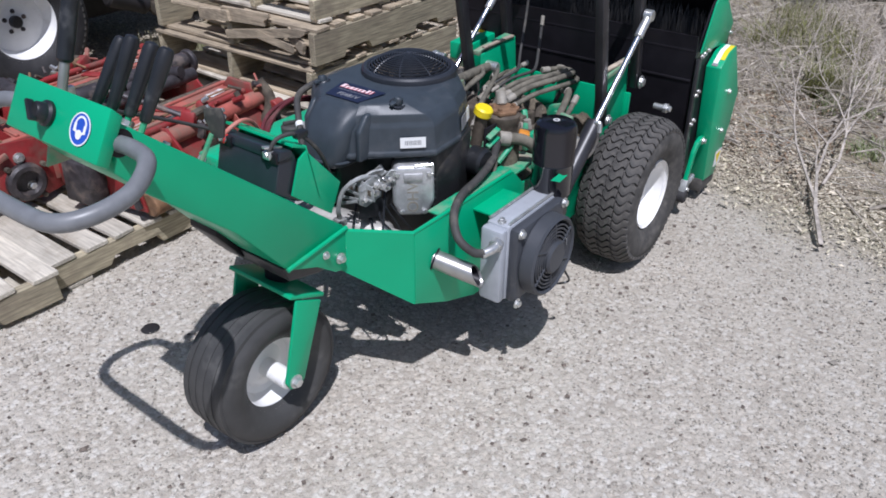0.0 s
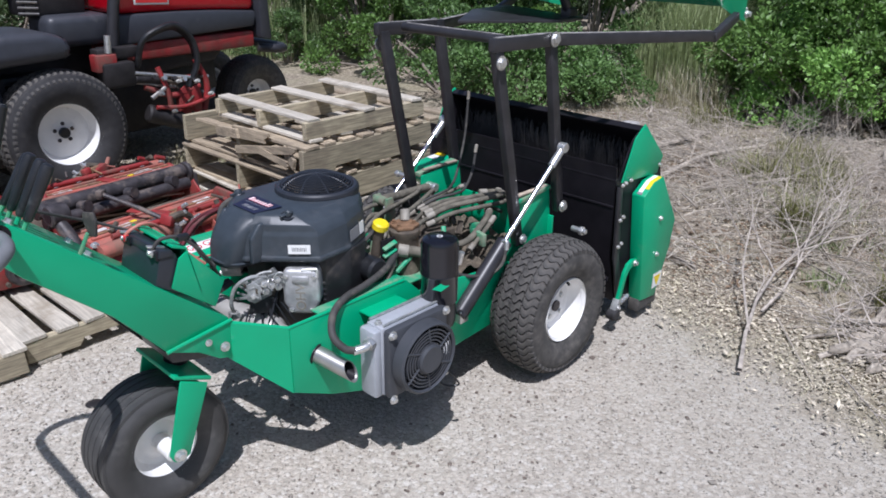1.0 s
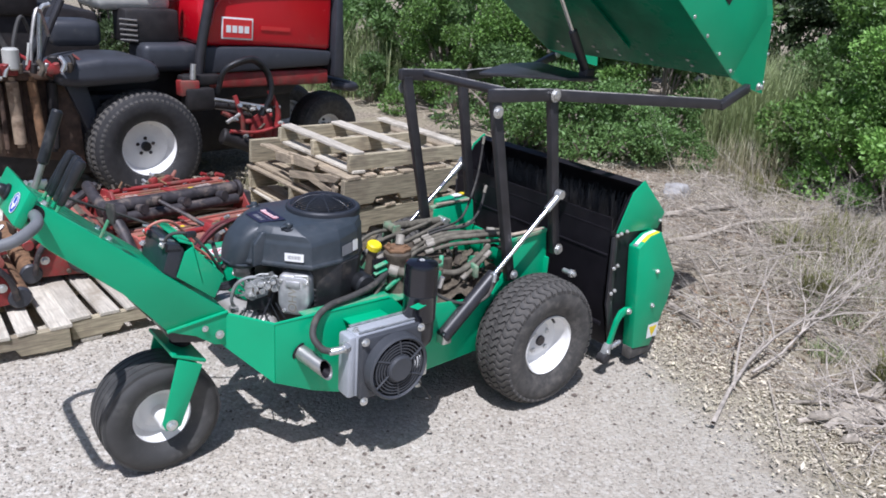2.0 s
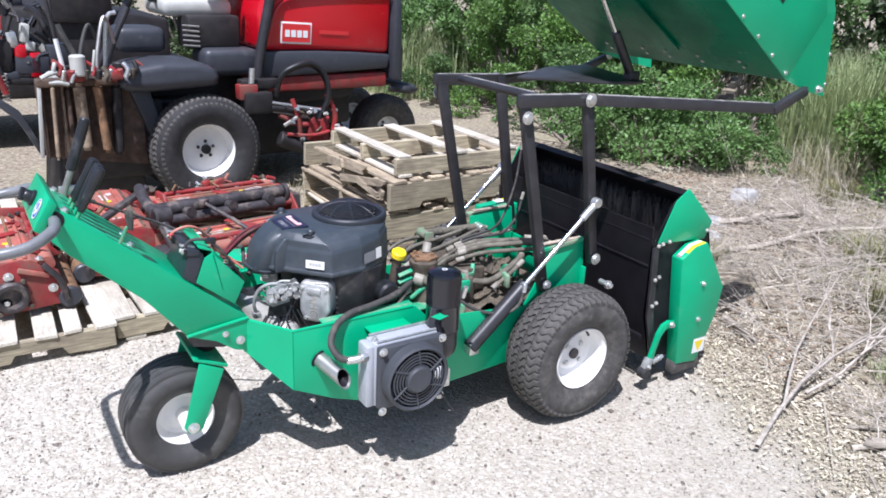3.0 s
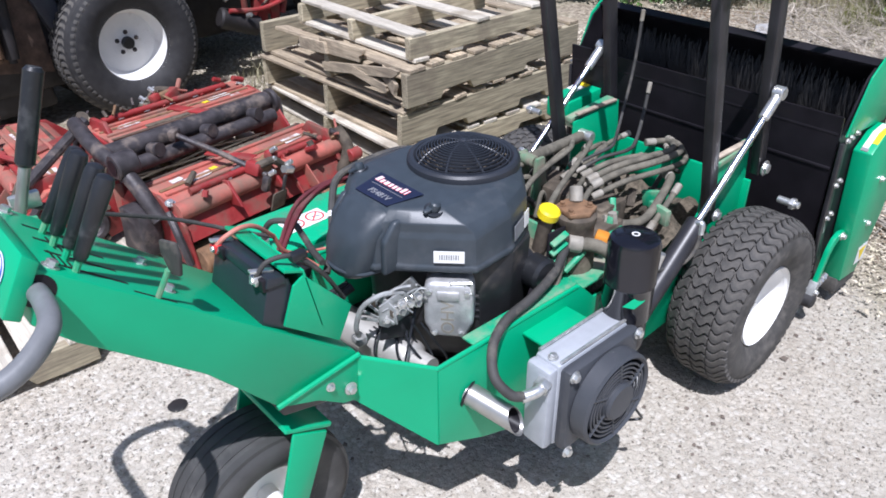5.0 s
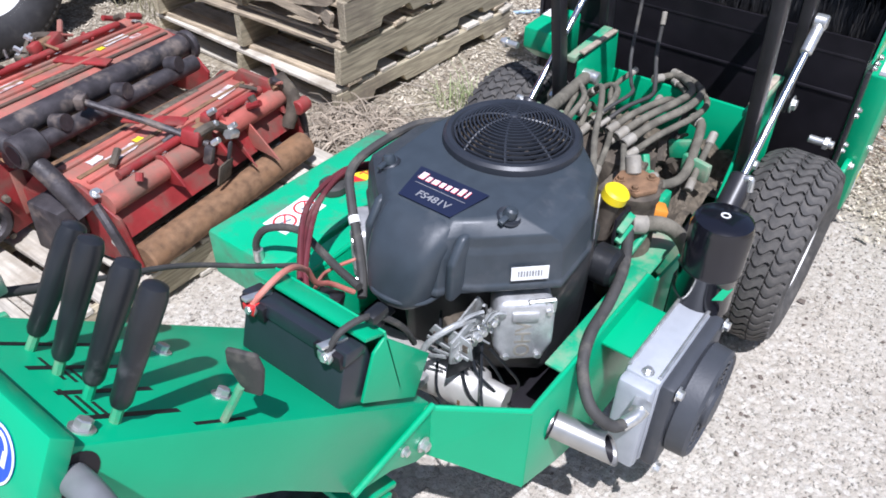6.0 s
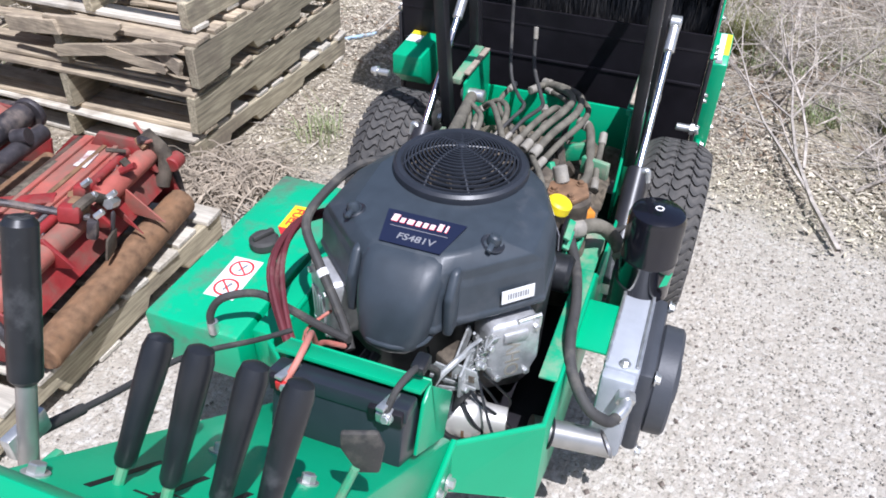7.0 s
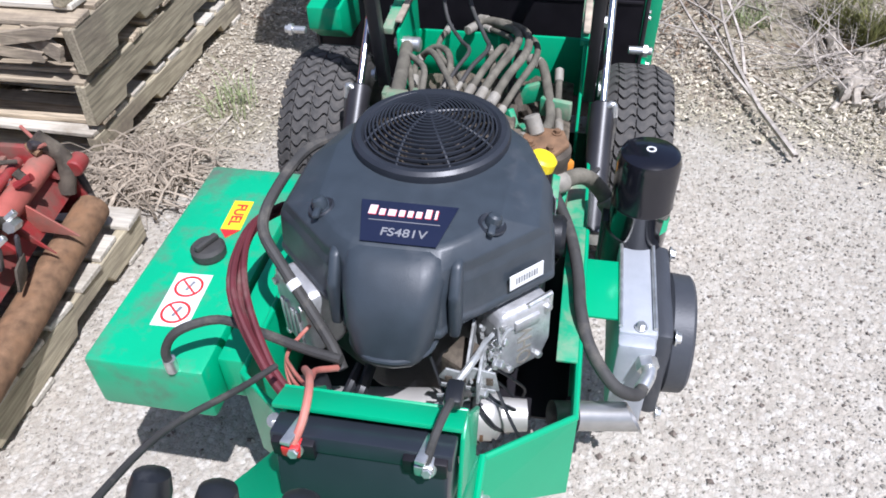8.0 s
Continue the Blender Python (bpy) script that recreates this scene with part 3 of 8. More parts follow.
def rim_mesh(c, r, w, out, dish=0.03, lip=0.36):
    """A pressed steel wheel, its outer side towards out (-1 or 1 along y)."""
    s = out
    prof = [(r + 0.008, s * w * lip), (r + 0.010, s * w * (lip - 0.03)), (r - 0.004, s * w * (lip - 0.06)), (r - 0.012, s * w * 0.16), (r * 0.80, s * (w * 0.16 - dish)),
            (r * 0.62, s * (w * 0.16 - dish - 0.004)), (r * 0.42, s * (w * 0.16 - dish + 0.008)), (r * 0.24, s * (w * 0.16 - dish + 0.008)), (0, s * (w * 0.16 - dish + 0.008))]
    bm = lathe(prof, c, (0, 1, 0), 48, cap=False)
    add_lathe(bm, [(r - 0.012, s * w * 0.16), (r - 0.012, -s * w * 0.3), (r + 0.008, -s * w * 0.36), (r * 0.99, -s * w * 0.30), (r * 0.9, 0), (0, 0)], c, (0, 1, 0), 48, cap=False)
    return bm


# ---------------------------------------------------------------- turf sweeper
sweeper = thing("turf_sweeper", "green walk-behind turf sweeper with raised hopper parked on gravel", "sweeper", at=(0.6, 0, 0))
MID = -0.028           # the machine's middle line in y
SLOPE = Vector((0.765, 0, -0.645))      # down along the steering beam
BEAM_UP = Vector((0.645, 0, 0.765))


def mirrored(y):
    return 2 * MID - y


# side plates of the chassis
side = [(-0.12, 0.560), (0.34, 0.560), (0.40, 0.50), (0.86, 0.455), (1.18, 0.440), (1.18, 0.25), (0.47, 0.205), (0.16, 0.222), (0.02, 0.274), (-0.12, 0.345)]
part("side_plate", prism(side, "y", -0.307, -0.299, 0.002), GREEN, sweeper)
part("side_plate", prism(side, "y", 0.243, 0.251, 0.002), GREEN, sweeper)
rear_side = [(0.86, 0.42), (0.925, 0.53), (0.925, 0.665), (1.155, 0.685), (1.18, 0.5), (1.18, 0.25), (0.86, 0.25)]
for y in (-0.272, 0.208):
    part("rear_side_plate", prism(rear_side, "y", y, y + 0.008, 0.002), GREEN, sweeper)
# folded front corners
for sy in (1, -1):
    y0, y1 = (-0.167, -0.303) if sy == 1 else (0.115, 0.247)
    bm = bmesh.new()
    d = Vector((0.1, y1 - y0, 0)).normalized()
    nrm = Vector((d.y, -d.x, 0)) * 0.006 * sy
    quad = [(-0.222, y0, 0.568), (-0.118, y1, 0.562), (-0.118, y1, 0.345), (-0.235, y0 + 0.01 * sy, 0.455)]
    a = [bm.verts.new(q) for q in quad]
    b = [bm.verts.new(Vector(q) + nrm) for q in quad]
    bm.faces.new(a)
    bm.faces.new(b[::-1])
    for i in range(4):
        bm.faces.new((a[i], b[i], b[(i + 1) % 4], a[(i + 1) % 4]))
    part("corner_plate", bm, GREEN, sweeper)
    # turned-in top edge
    part("top_flange", tube([(-0.222, y0, 0.567), (-0.120, y1, 0.561), (0.05, y1, 0.561), (0.33, y1, 0.561)], 0.006, 8, 1), GREEN, sweeper)
# neck plates between the beam and the hull
for y in (-0.171, 0.112):
    part("neck_plate", prism([(-0.42, 0.552), (-0.222, 0.578), (-0.225, 0.458), (-0.27, 0.470), (-0.33, 0.515)], "y", y, y + 0.007, 0.001), GREEN, sweeper)
    part("neck_flange", tube([(-0.422, y, 0.552), (-0.222, y, 0.578)], 0.006, 8, 1), GREEN, sweeper)
bolt(sweeper, (-0.252, -0.172, 0.503), (0, -1, 0), 0.010, 0.014)
bolt(sweeper, (-0.300, -0.172, 0.535), (0, -1, 0), 0.007, 0.010)
bolt(sweeper, (-0.20, 0.16, 0.56), (0, 0, 1), 0.010, 0.010)
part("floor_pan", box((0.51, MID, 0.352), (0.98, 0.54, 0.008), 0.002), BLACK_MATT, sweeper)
part("cross_plate", box((0.56, MID, 0.43), (0.012, 0.53, 0.16), 0.002), GREEN_DUSTY, sweeper)
part("rear_cross_plate", box((1.165, MID, 0.47), (0.012, 0.53, 0.18), 0.002), GREEN, sweeper)
part("axle_tube", cyl((1.008, -0.34, 0.270), (1.008, 0.36, 0.270), 0.045, 20), BLACK_MATT, sweeper)
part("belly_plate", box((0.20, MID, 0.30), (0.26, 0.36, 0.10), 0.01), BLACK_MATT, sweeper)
part("deck_strip", box((0.40, -0.262, 0.535), (0.24, 0.07, 0.006), 0.001), GREEN_DUSTY, sweeper)
part("deck_strip", box((0.160, -0.283, 0.5655), (0.35, 0.036, 0.006), 0.002), GREEN_DUSTY, sweeper)

# steering beam: a long folded box, open below
beam_pts = [(-0.222, 0.580), (-0.747, 1.022), (-0.776, 0.935), (-0.724, 0.874), (-0.542, 0.705), (-0.42, 0.552), (-0.30, 0.566)]
beam = part("steering_beam", prism(beam_pts, "y", -0.167, 0.112, 0.005), GREEN, sweeper)


def on_beam(x, y, lift=0.0):
    p = Vector((x, y, 0.580 - (x + 0.222) * 0.842))
    return p + BEAM_UP * lift


beam_pose = plane_pose((0, 0, 0), (0, -1, 0), -SLOPE)
for y in (-0.122, -0.072, -0.018, 0.038):
    m = plane_pose(on_beam(-0.665, y, 0.0005), (0, -1, 0), -SLOPE)
    part("lever_slot", plate(m, 0.008, 0.12, 0.001), BLACK_MATT, beam)
m = plane_pose(on_beam(-0.59, -0.152, 0.0005), (0, -1, 0), -SLOPE)
part("lever_slot", plate(m, 0.006, 0.08, 0.001), BLACK_MATT, beam)
for x, y in ((-0.752, -0.150), (-0.722, -0.140), (-0.752, 0.095), (-0.552, -0.098), (-0.552, 0.021), (-0.722, 0.085)):
    bolt(sweeper, on_beam(x, y, -0.001), BEAM_UP, 0.009, 0.012)
for x, y in ((-0.69, -0.02), (-0.705, -0.09)):
    for k in range(3):
        m = plane_pose(on_beam(x + 0.008 * k, y - 0.01 * k, 0.0006), (0, -1, 0), -SLOPE)
        part("stencil_mark", plate(m, 0.05 - 0.008 * k, 0.004, 0.0006), BLACK_PRINT, beam, "faint dark stencilled bar")
# levers with rubber grips
for y, dx, dz in ((-0.152, 0.0, 0.0), (-0.104, 0.004, 0.0), (-0.050, 0.0, 0.004), (0.006, 0.012, -0.012)):
    base = on_beam(-0.688, y + 0.020, -0.012)
    tip = Vector((-0.616 + dx, y, 1.117 + dz))
    d = (tip - base).normalized()
    lever = part("control_lever", tube([base, base + d * 0.05], 0.006, 8, 1), GREEN_DUSTY, sweeper)
    h = (tip - base).length
    prof = [(0.009, 0.034), (0.0112, 0.040), (0.0112, 0.055), (0.0128, 0.09), (0.0146, h * 0.75), (0.0150, h - 0.014), (0.0125, h - 0.003), (0.007, h), (0, h + 0.001)]
    part("grip", lathe(prof, base, d, 20), GRIP, lever, "worn black rubber grip")
# throttle paddle
base = on_beam(-0.585, -0.150, -0.01)
tip = Vector((-0.552, -0.186, 0.985))
paddle = part("throttle_lever", tube([base, base.lerp(tip, 0.6)], 0.005, 8, 1), GREEN_DUSTY, sweeper)
pm = plane_pose(base.lerp(tip, 0.8), (0.25, -1, 0.15), (0.05, 0, 1))
bm = prism([(-0.012, -0.03), (0.012, -0.03), (0.024, 0.008), (0.020, 0.03), (-0.020, 0.03), (-0.024, 0.008)], "z", -0.004, 0.004, 0.003)
bm.transform(pm)
part("paddle", bm, HOSE_BLACK, paddle, "grey plastic paddle")
# tall clutch lever at the beam's left side
big_base, big_tip = Vector((-0.705, 0.135, 0.93)), Vector((-0.602, 0.139, 1.205))
big = part("clutch_lever", tube([big_base, big_tip], 0.010, 12, 1), STEEL, sweeper)
d = (big_tip - big_base).normalized()
h = (big_tip - big_base).length
part("grip", lathe([(0.012, h * 0.42), (0.0165, h * 0.44), (0.0165, h - 0.006), (0.012, h), (0, h)], big_base, d, 18), GRIP, big, "black rubber sleeve")
part("clevis", box(big_base.lerp(big_tip, 0.18) + V(0.01, 0.012, 0), (0.05, 0.014, 0.03), 0.003), ZINC, big)
part("pivot_bracket", prism([(-0.76, 0.86), (-0.66, 0.86), (-0.67, 0.96), (-0.72, 0.97)], "y", 0.113, 0.123, 0.002), GREEN_DUSTY, big)
rod = [(-0.665, 0.152, 0.965), (-0.56, 0.165, 0.905), (-0.415, 0.172, 0.833), (-0.30, 0.135, 0.775), (-0.235, 0.115, 0.745)]
part("clutch_cable", tube(rod, 0.0045, 10), HOSE_BLACK, sweeper)
part("cable_end", cyl((-0.675, 0.150, 0.972), (-0.60, 0.160, 0.928), 0.007, 12), HOSE_BLACK, sweeper)

# instrument head
dash = part("instrument_box", prism([(-0.808, 0.964), (-0.757, 1.052), (-0.738, 1.030), (-0.786, 0.948)], "y", -0.174, 0.128, 0.004), GREEN, sweeper)
face_m = plane_pose((-0.7830, -0.03, 1.0085), (0, -1, 0), (0.051, 0, 0.088))


def on_dash(u, v):
    return face_m @ pose(u, v, 0.0005)


knob = part("selector_knob", lathe([(0.024, 0), (0.024, 0.006), (0.019, 0.010), (0.018, 0.024), (0.015, 0.028), (0, 0.028)], on_dash(-0.028, 0.000).translation, face_m.col[2].xyz, 24), GRIP, dash)
bm = box((0, 0, 0.032), (0.008, 0.042, 0.016), 0.003)
bm.transform(on_dash(-0.028, 0.000) @ pose(0, 0, 0, 0, 0, 40))
part("pointer", bm, GRIP, knob)
part("round_decal", disc(on_dash(0.078, -0.003), 0.030), LABEL_BLUE, dash, "blue round ear protection decal")
part("decal_rim", ring_flat(on_dash(0.078, -0.003) @ pose(0, 0, 0.0006), 0.0275, 0.030), LABEL_WHITE, dash)
part("decal_mark", ring_flat(on_dash(0.078, 0.003) @ pose(0, 0, 0.0006), 0.0135, 0.0175), LABEL_WHITE, dash)
part("decal_mark", disc(on_dash(0.078, -0.013) @ pose(0, 0, 0.0010), 0.0085), LABEL_WHITE, dash)
for u in (0.0635, 0.0925):
    part("decal_mark", plate(on_dash(u, -0.002) @ pose(0, 0, 0.0012), 0.007, 0.015, 0.0006), LABEL_WHITE, dash)
half_bar = [(-0.755, 0.09, 0.980), (-0.755, 0.170, 0.988), (-0.772, 0.238, 0.986), (-0.830, 0.275, 0.966), (-0.900, 0.276, 0.956), (-0.945, 0.240, 0.950), (-0.957, 0.16, 0.950)]
bar_pts = [(x, -0.036 - y, z) for x, y, z in half_bar] + [(-0.957, -0.036, 0.950)] + [(x, -0.036 + y, z) for x, y, z in half_bar[::-1]]
part("handle_bar", tube(bar_pts, 0.0155, 16, 5), GREYBAR, sweeper, "bent grey tubular handle bar")
for s in (-0.1676, 0.1126):
    part("handle_hole", lathe([(0.026, 0), (0, 0)], (-0.752, s, 0.985), (0, -1 if s < 0 else 1, 0), 24, cap=False), BLACK_MATT, beam)

# caster
WC = Vector((-0.425, MID, 0.200))
caster = part("caster_fork", box((-0.345, MID, 0.425), (0.12, 0.23, 0.012), 0.003, pose(0, 0, 0, 0, 24, 0)), GREEN, sweeper)
for y in (-0.140, mirrored(-0.140)):
    bm = prism([(-0.383, 0.432), (-0.303, 0.392), (-0.385, 0.185), (-0.410, 0.172), (-0.435, 0.180), (-0.446, 0.205)], "y", y - 0.005, y + 0.005, 0.003)
    part("fork_leg", bm, GREEN, caster)
part("pivot_tube", cyl((-0.335, MID, 0.43), (-0.32, MID, 0.555), 0.036, 24), BLACK_MATT, caster)
part("pivot_block", prism([(-0.42, 0.545), (-0.24, 0.565), (-0.24, 0.49), (-0.30, 0.475), (-0.40, 0.50)], "y", -0.15, 0.095, 0.006), BLACK, caster)
part("under_tray", prism([(-0.475, 0.640), (-0.40, 0.550), (-0.41, 0.515), (-0.480, 0.608)], "y", 0.0, 0.10, 0.004), BLACK_MATT, sweeper)
bolt(caster, (-0.417, -0.145, 0.198), (0, -1, 0), 0.013, 0.016)
cw = part("caster_wheel", tyre_mesh(WC, 0.200, 0.168, 0.104), RUBBER_WORN, sweeper, "smooth worn grey-black ribbed caster tyre")
tread_ribs(cw, WC, 0.200, 0.168, RUBBER_WORN)
part("rim", rim_mesh(WC, 0.100, 0.168, -1, 0.02), RIM, cw)
part("hub", cyl(WC + V(0, -0.105, 0), WC + V(0, 0.105, 0), 0.026, 20, 0.003), RIM, cw)

# drive wheels
for c, out in ((V(1.008, -0.414, 0.270), -1), (V(1.008, 0.444, 0.270), 1)):
    wheel = part("drive_wheel", tyre_mesh(c, 0.266, 0.205, 0.124, 1.5), RUBBER, sweeper, "dusty turf tyre with wavy tread bars")
    tread_bars(wheel, c, 0.266, 0.205, "wave", 50, 0.070, 0.005)
    part("rim", rim_mesh(c, 0.119, 0.205, out, 0.015, 0.405), RIM, wheel)
    for k in range(4):
        a = radians(45 + 90 * k)
        bolt(wheel, c + V(0.048 * math.cos(a), out * 0.022, 0.048 * math.sin(a)), (0, out, 0), 0.010, 0.012, name="wheel_nut")
    part("hub_cap", cyl(c + V(0, -out * 0.02, 0), c + V(0, out * 0.034, 0), 0.022, 18), DARK_IRON, wheel)
    part("valve", tube([c + V(0.052, out * 0.03, 0.093), c + V(0.045, out * 0.055, 0.081)], 0.005, 8, 1), BLACK, wheel)

# lifting linkage: leaning uprights, arms, cross tube
for s in (1, -1):
    y = -0.290 if s == 1 else 0.262
    part("front_upright", prism([(0.925, 0.50), (0.965, 0.50), (0.795, 1.255), (0.752, 1.255)], "y", y - 0.015, y + 0.015, 0.004), BLACK, sweeper)
    part("rear_upright", prism([(1.178, 0.575), (1.220, 0.575), (1.095, 1.27), (1.052, 1.27)], "y", y - 0.015, y + 0.015, 0.004), BLACK, sweeper)
    ya = y - s * 0.005
    y1 = -0.506 if s == 1 else 0.70
    bm = bmesh.new()
    for p, q, w0 in (((0.742, ya, 1.262), (1.10, ya, 1.252), 0.050), ((1.08, ya, 1.252), (1.935, y1, 1.212), 0.046), ((1.915, y1, 1.204), (2.12, y1, 1.280), 0.042)):
        p, q = Vector(p), Vector(q)
        add_box(bm, (p + q) / 2, ((q - p).length, w0 * 0.9, 0.029), 0.004, plane_pose((0, 0, 0), q - p, (0, 0, 1)))
    part("lift_arm", bm, BLACK, sweeper, "long black cranked hopper arm")
    # thin pale strips on the arm's upper edge, a highlight painted as geometry
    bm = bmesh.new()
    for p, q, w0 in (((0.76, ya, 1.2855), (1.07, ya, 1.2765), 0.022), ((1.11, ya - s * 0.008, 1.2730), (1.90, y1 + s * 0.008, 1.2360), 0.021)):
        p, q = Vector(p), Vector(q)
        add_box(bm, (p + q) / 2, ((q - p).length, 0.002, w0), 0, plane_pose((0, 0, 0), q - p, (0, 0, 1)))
    part("dust_film", bm, ARM_GLINT, sweeper, "pale painted glint along the top of a black arm")
    for x, z, r in ((0.776, 1.205, 0.016), (1.072, 1.255, 0.018), (1.198, 0.598, 0.016), (0.945, 0.53, 0.013)):
        bolt(sweeper, (x, y - s * 0.022, z), (0, -s, 0), r, 0.014)
    bolt(sweeper, (2.175, y1 - s * 0.017, 1.285), (0, -s, 0), 0.012, 0.022)
    part("upright_gusset", prism([(0.93, 0.655), (1.15, 0.675), (1.15, 0.69), (0.93, 0.672)], "y", y + s * 0.022 - 0.014, y + s * 0.022 + 0.014, 0.002), GREEN_DUSTY, sweeper)
    # hydraulic lift ram
    yr = y - s * 0.034
    ram = part("lift_ram", cyl((0.575, yr, 0.343), (0.825, yr, 0.560), 0.030, 20, 0.005), BLACK, sweeper)
    part("rod", cyl((0.82, yr, 0.556), (1.125, yr, 0.824), 0.0095, 16), CHROME, ram, "bright chromed ram rod")
    part("rod_end", add_cyl(cyl((1.085, yr, 0.789), (1.145, yr, 0.842), 0.015, 14, 0.003), (1.152, yr - 0.016, 0.849), (1.152, yr + 0.016, 0.849), 0.020, 18, 0.003), ZINC, ram)
    part("ram_lug", box((0.586, yr, 0.345), (0.045, 0.045, 0.05), 0.006), ZINC, ram)
    fx = Vector((0.80, yr, 0.56))
    part("ram_fitting", tube([fx, fx + V(0.002, -s * 0.024, 0.012), fx + V(-0.004, -s * 0.030, -0.018)], 0.009, 10), ZINC, ram)
    part("ram_hose", tube([fx + V(-0.004, -s * 0.030, -0.012), fx + V(-0.030, -s * 0.030, -0.070), fx + V(-0.10, -s * 0.012, -0.095), fx + V(-0.19, s * 0.035, -0.075), fx + V(-0.26, s * 0.075, -0.015), fx + V(-0.28, s * 0.10, 0.045)], 0.0065, 10), HOSE_BLACK, sweeper)
part("cross_tube", cyl((0.845, MID - 0.25, 1.268), (0.845, MID + 0.25, 1.268), 0.017, 16), BLACK, sweeper)
# the same painted highlight along the cross tube
part("dust_film", box((0.845, MID, 1.2852), (0.012, 0.46, 0.002)), ARM_GLINT, sweeper)
part("arm_web", prism([(1.12, 0.20), (1.45, -0.06), (1.62, -0.06), (1.80, 0.50), (1.50, 0.46)], "z", 1.262, 1.274, 0.002), BLACK, sweeper)

# tipping hopper, tilted up on the arms
HY0, HY1 = -0.49, 0.62


def hopper_side(f, lip):
    """Outline of the hopper's shell at one end; f is 0 at the near end and 1 at the far, where it is shallower."""
    mouth, top, back, edge = (1.985, 1.325), (1.15 + 0.31 * f, 1.870 - 0.205 * f), (1.60 + 0.06 * f, 1.99 - 0.09 * f), (2.06, 1.86 - 0.05 * f)
    if lip:
        return [mouth, top, back, edge]
    return [mouth, top, back, edge, (edge[0] - 0.008, edge[1] - 0.006), (back[0], back[1] - 0.012), (top[0] + 0.014, top[1] + 0.001), (mouth[0] + 0.006, mouth[1] + 0.009)]


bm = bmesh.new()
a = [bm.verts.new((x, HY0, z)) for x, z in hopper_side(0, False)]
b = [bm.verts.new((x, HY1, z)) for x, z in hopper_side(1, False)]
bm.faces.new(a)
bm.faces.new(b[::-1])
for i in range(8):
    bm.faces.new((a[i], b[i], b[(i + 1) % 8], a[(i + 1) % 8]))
# the shell's shade is painted in; its end panels keep the plain green
hopper = part("hopper", bm, GREEN_SHADED, sweeper, "tipped-up green sheet metal hopper")
for y, s in ((HY0, -1), (HY1, 1)):
    m0, t0, b0, e0 = hopper_side(0 if s < 0 else 1, True)
    part("end_panel", prism([m0, (2.18, 1.59), e0, b0, t0], "y", y, y + s * 0.005, 0.0015), GREEN, hopper)
    bm = bmesh.new()
    q = [(1.985, y, 1.325), (2.18, y, 1.59), (2.312, y - s * 0.045, 1.60), (2.355, y - s * 0.045, 1.235), (2.17, y - s * 0.02, 1.272)]
    a = [bm.verts.new(v) for v in q]
    b = [bm.verts.new(Vector(v) + V(0, s * 0.004, 0)) for v in q]
    bm.faces.new(a)
    bm.faces.new(b[::-1])
    for i in range(5):
        bm.faces.new((a[i], b[i], b[(i + 1) % 5], a[(i + 1) % 5]))
    part("end_wing", bm, GREEN, hopper)
    bm = bmesh.new()
    q = [(2.18, y, 1.59), (2.06, y, 1.86), (2.20, y - s * 0.045, 1.80), (2.312, y - s * 0.045, 1.60)]
    a = [bm.verts.new(v) for v in q]
    b = [bm.verts.new(Vector(v) + V(0, s * 0.004, 0)) for v in q]
    bm.faces.new(a)
    bm.faces.new(b[::-1])
    for i in range(4):
        bm.faces.new((a[i], b[i], b[(i + 1) % 4], a[(i + 1) % 4]))
    part("end_wing", bm, GREEN, hopper)
    for k in range(5):
        f = 0.03 + k * 0.12
        bolt(hopper, (1.985 - 0.935 * f + 0.012, y + s * 0.005, 1.325 + 0.61 * f + 0.012), (0, s, 0), 0.006, 0.005, name="rivet")
    for x, z in ((2.345, 1.29), (2.335, 1.42), (2.318, 1.55), (2.25, 1.68)):
        bolt(hopper, (x, y - s * 0.040, z), (0.2, s, 0), 0.006, 0.006, name="rivet")
# raised maker's lettering on the end panel stands as plain bars
lm = plane_pose((1.72, HY0 - 0.0065, 1.76), (0.837, 0, -0.547), (0.547, 0, 0.837))
for k in range(5):
    bm = plate(lm @ pose(-0.20 + 0.092 * k, 0, 0), 0.046, 0.070, 0.001)
    part("lettering_bar", bm, BLACK_PRINT, hopper, "plain black bar of sign writing")
for y in (HY0 + 0.16, HY0 + 0.38, 0.08, HY1 - 0.4, HY1 - 0.16):
    for f in (0.06, 0.10):
        p = Vector((1.985 - 0.935 * f - 0.003, y + 0.06 * f, 1.325 + 0.61 * f - 0.004))
        bolt(hopper, p, (-0.547, 0, -0.837), 0.006, 0.004, name="rivet")
part("gas_strut", cyl((1.60, 0.0, 1.285), (1.47, 0.0, 1.475), 0.020, 18, 0.004), BLACK, sweeper, "black tipping cylinder under the hopper")
part("gas_strut_rod", cyl((1.47, 0.0, 1.475), (1.285, -0.0, 1.74), 0.010, 14), CHROME, sweeper)
part("strut_clevis", box((1.60, 0.0, 1.28), (0.06, 0.05, 0.06), 0.008), BLACK, sweeper)
part("hopper_rib", prism([(1.85, 1.408), (1.40, 1.700), (1.395, 1.692), (1.845, 1.400)], "y", -0.03, 0.03, 0.0), GREEN_SHADED, hopper)

# brush housing
YB0, YB1 = -0.435, 0.60
YBM, YBW = (YB0 + YB1) / 2, YB1 - YB0
housing = part("brush_housing", prism([(1.47, 0.12), (1.40, 0.34), (1.385, 0.66), (1.375, 0.745), (1.383, 0.745), (1.394, 0.66), (1.409, 0.34), (1.479, 0.12)], "y", YB0, YB1), BLACK_MATT, sweeper, "black sheet brush housing open at the top")
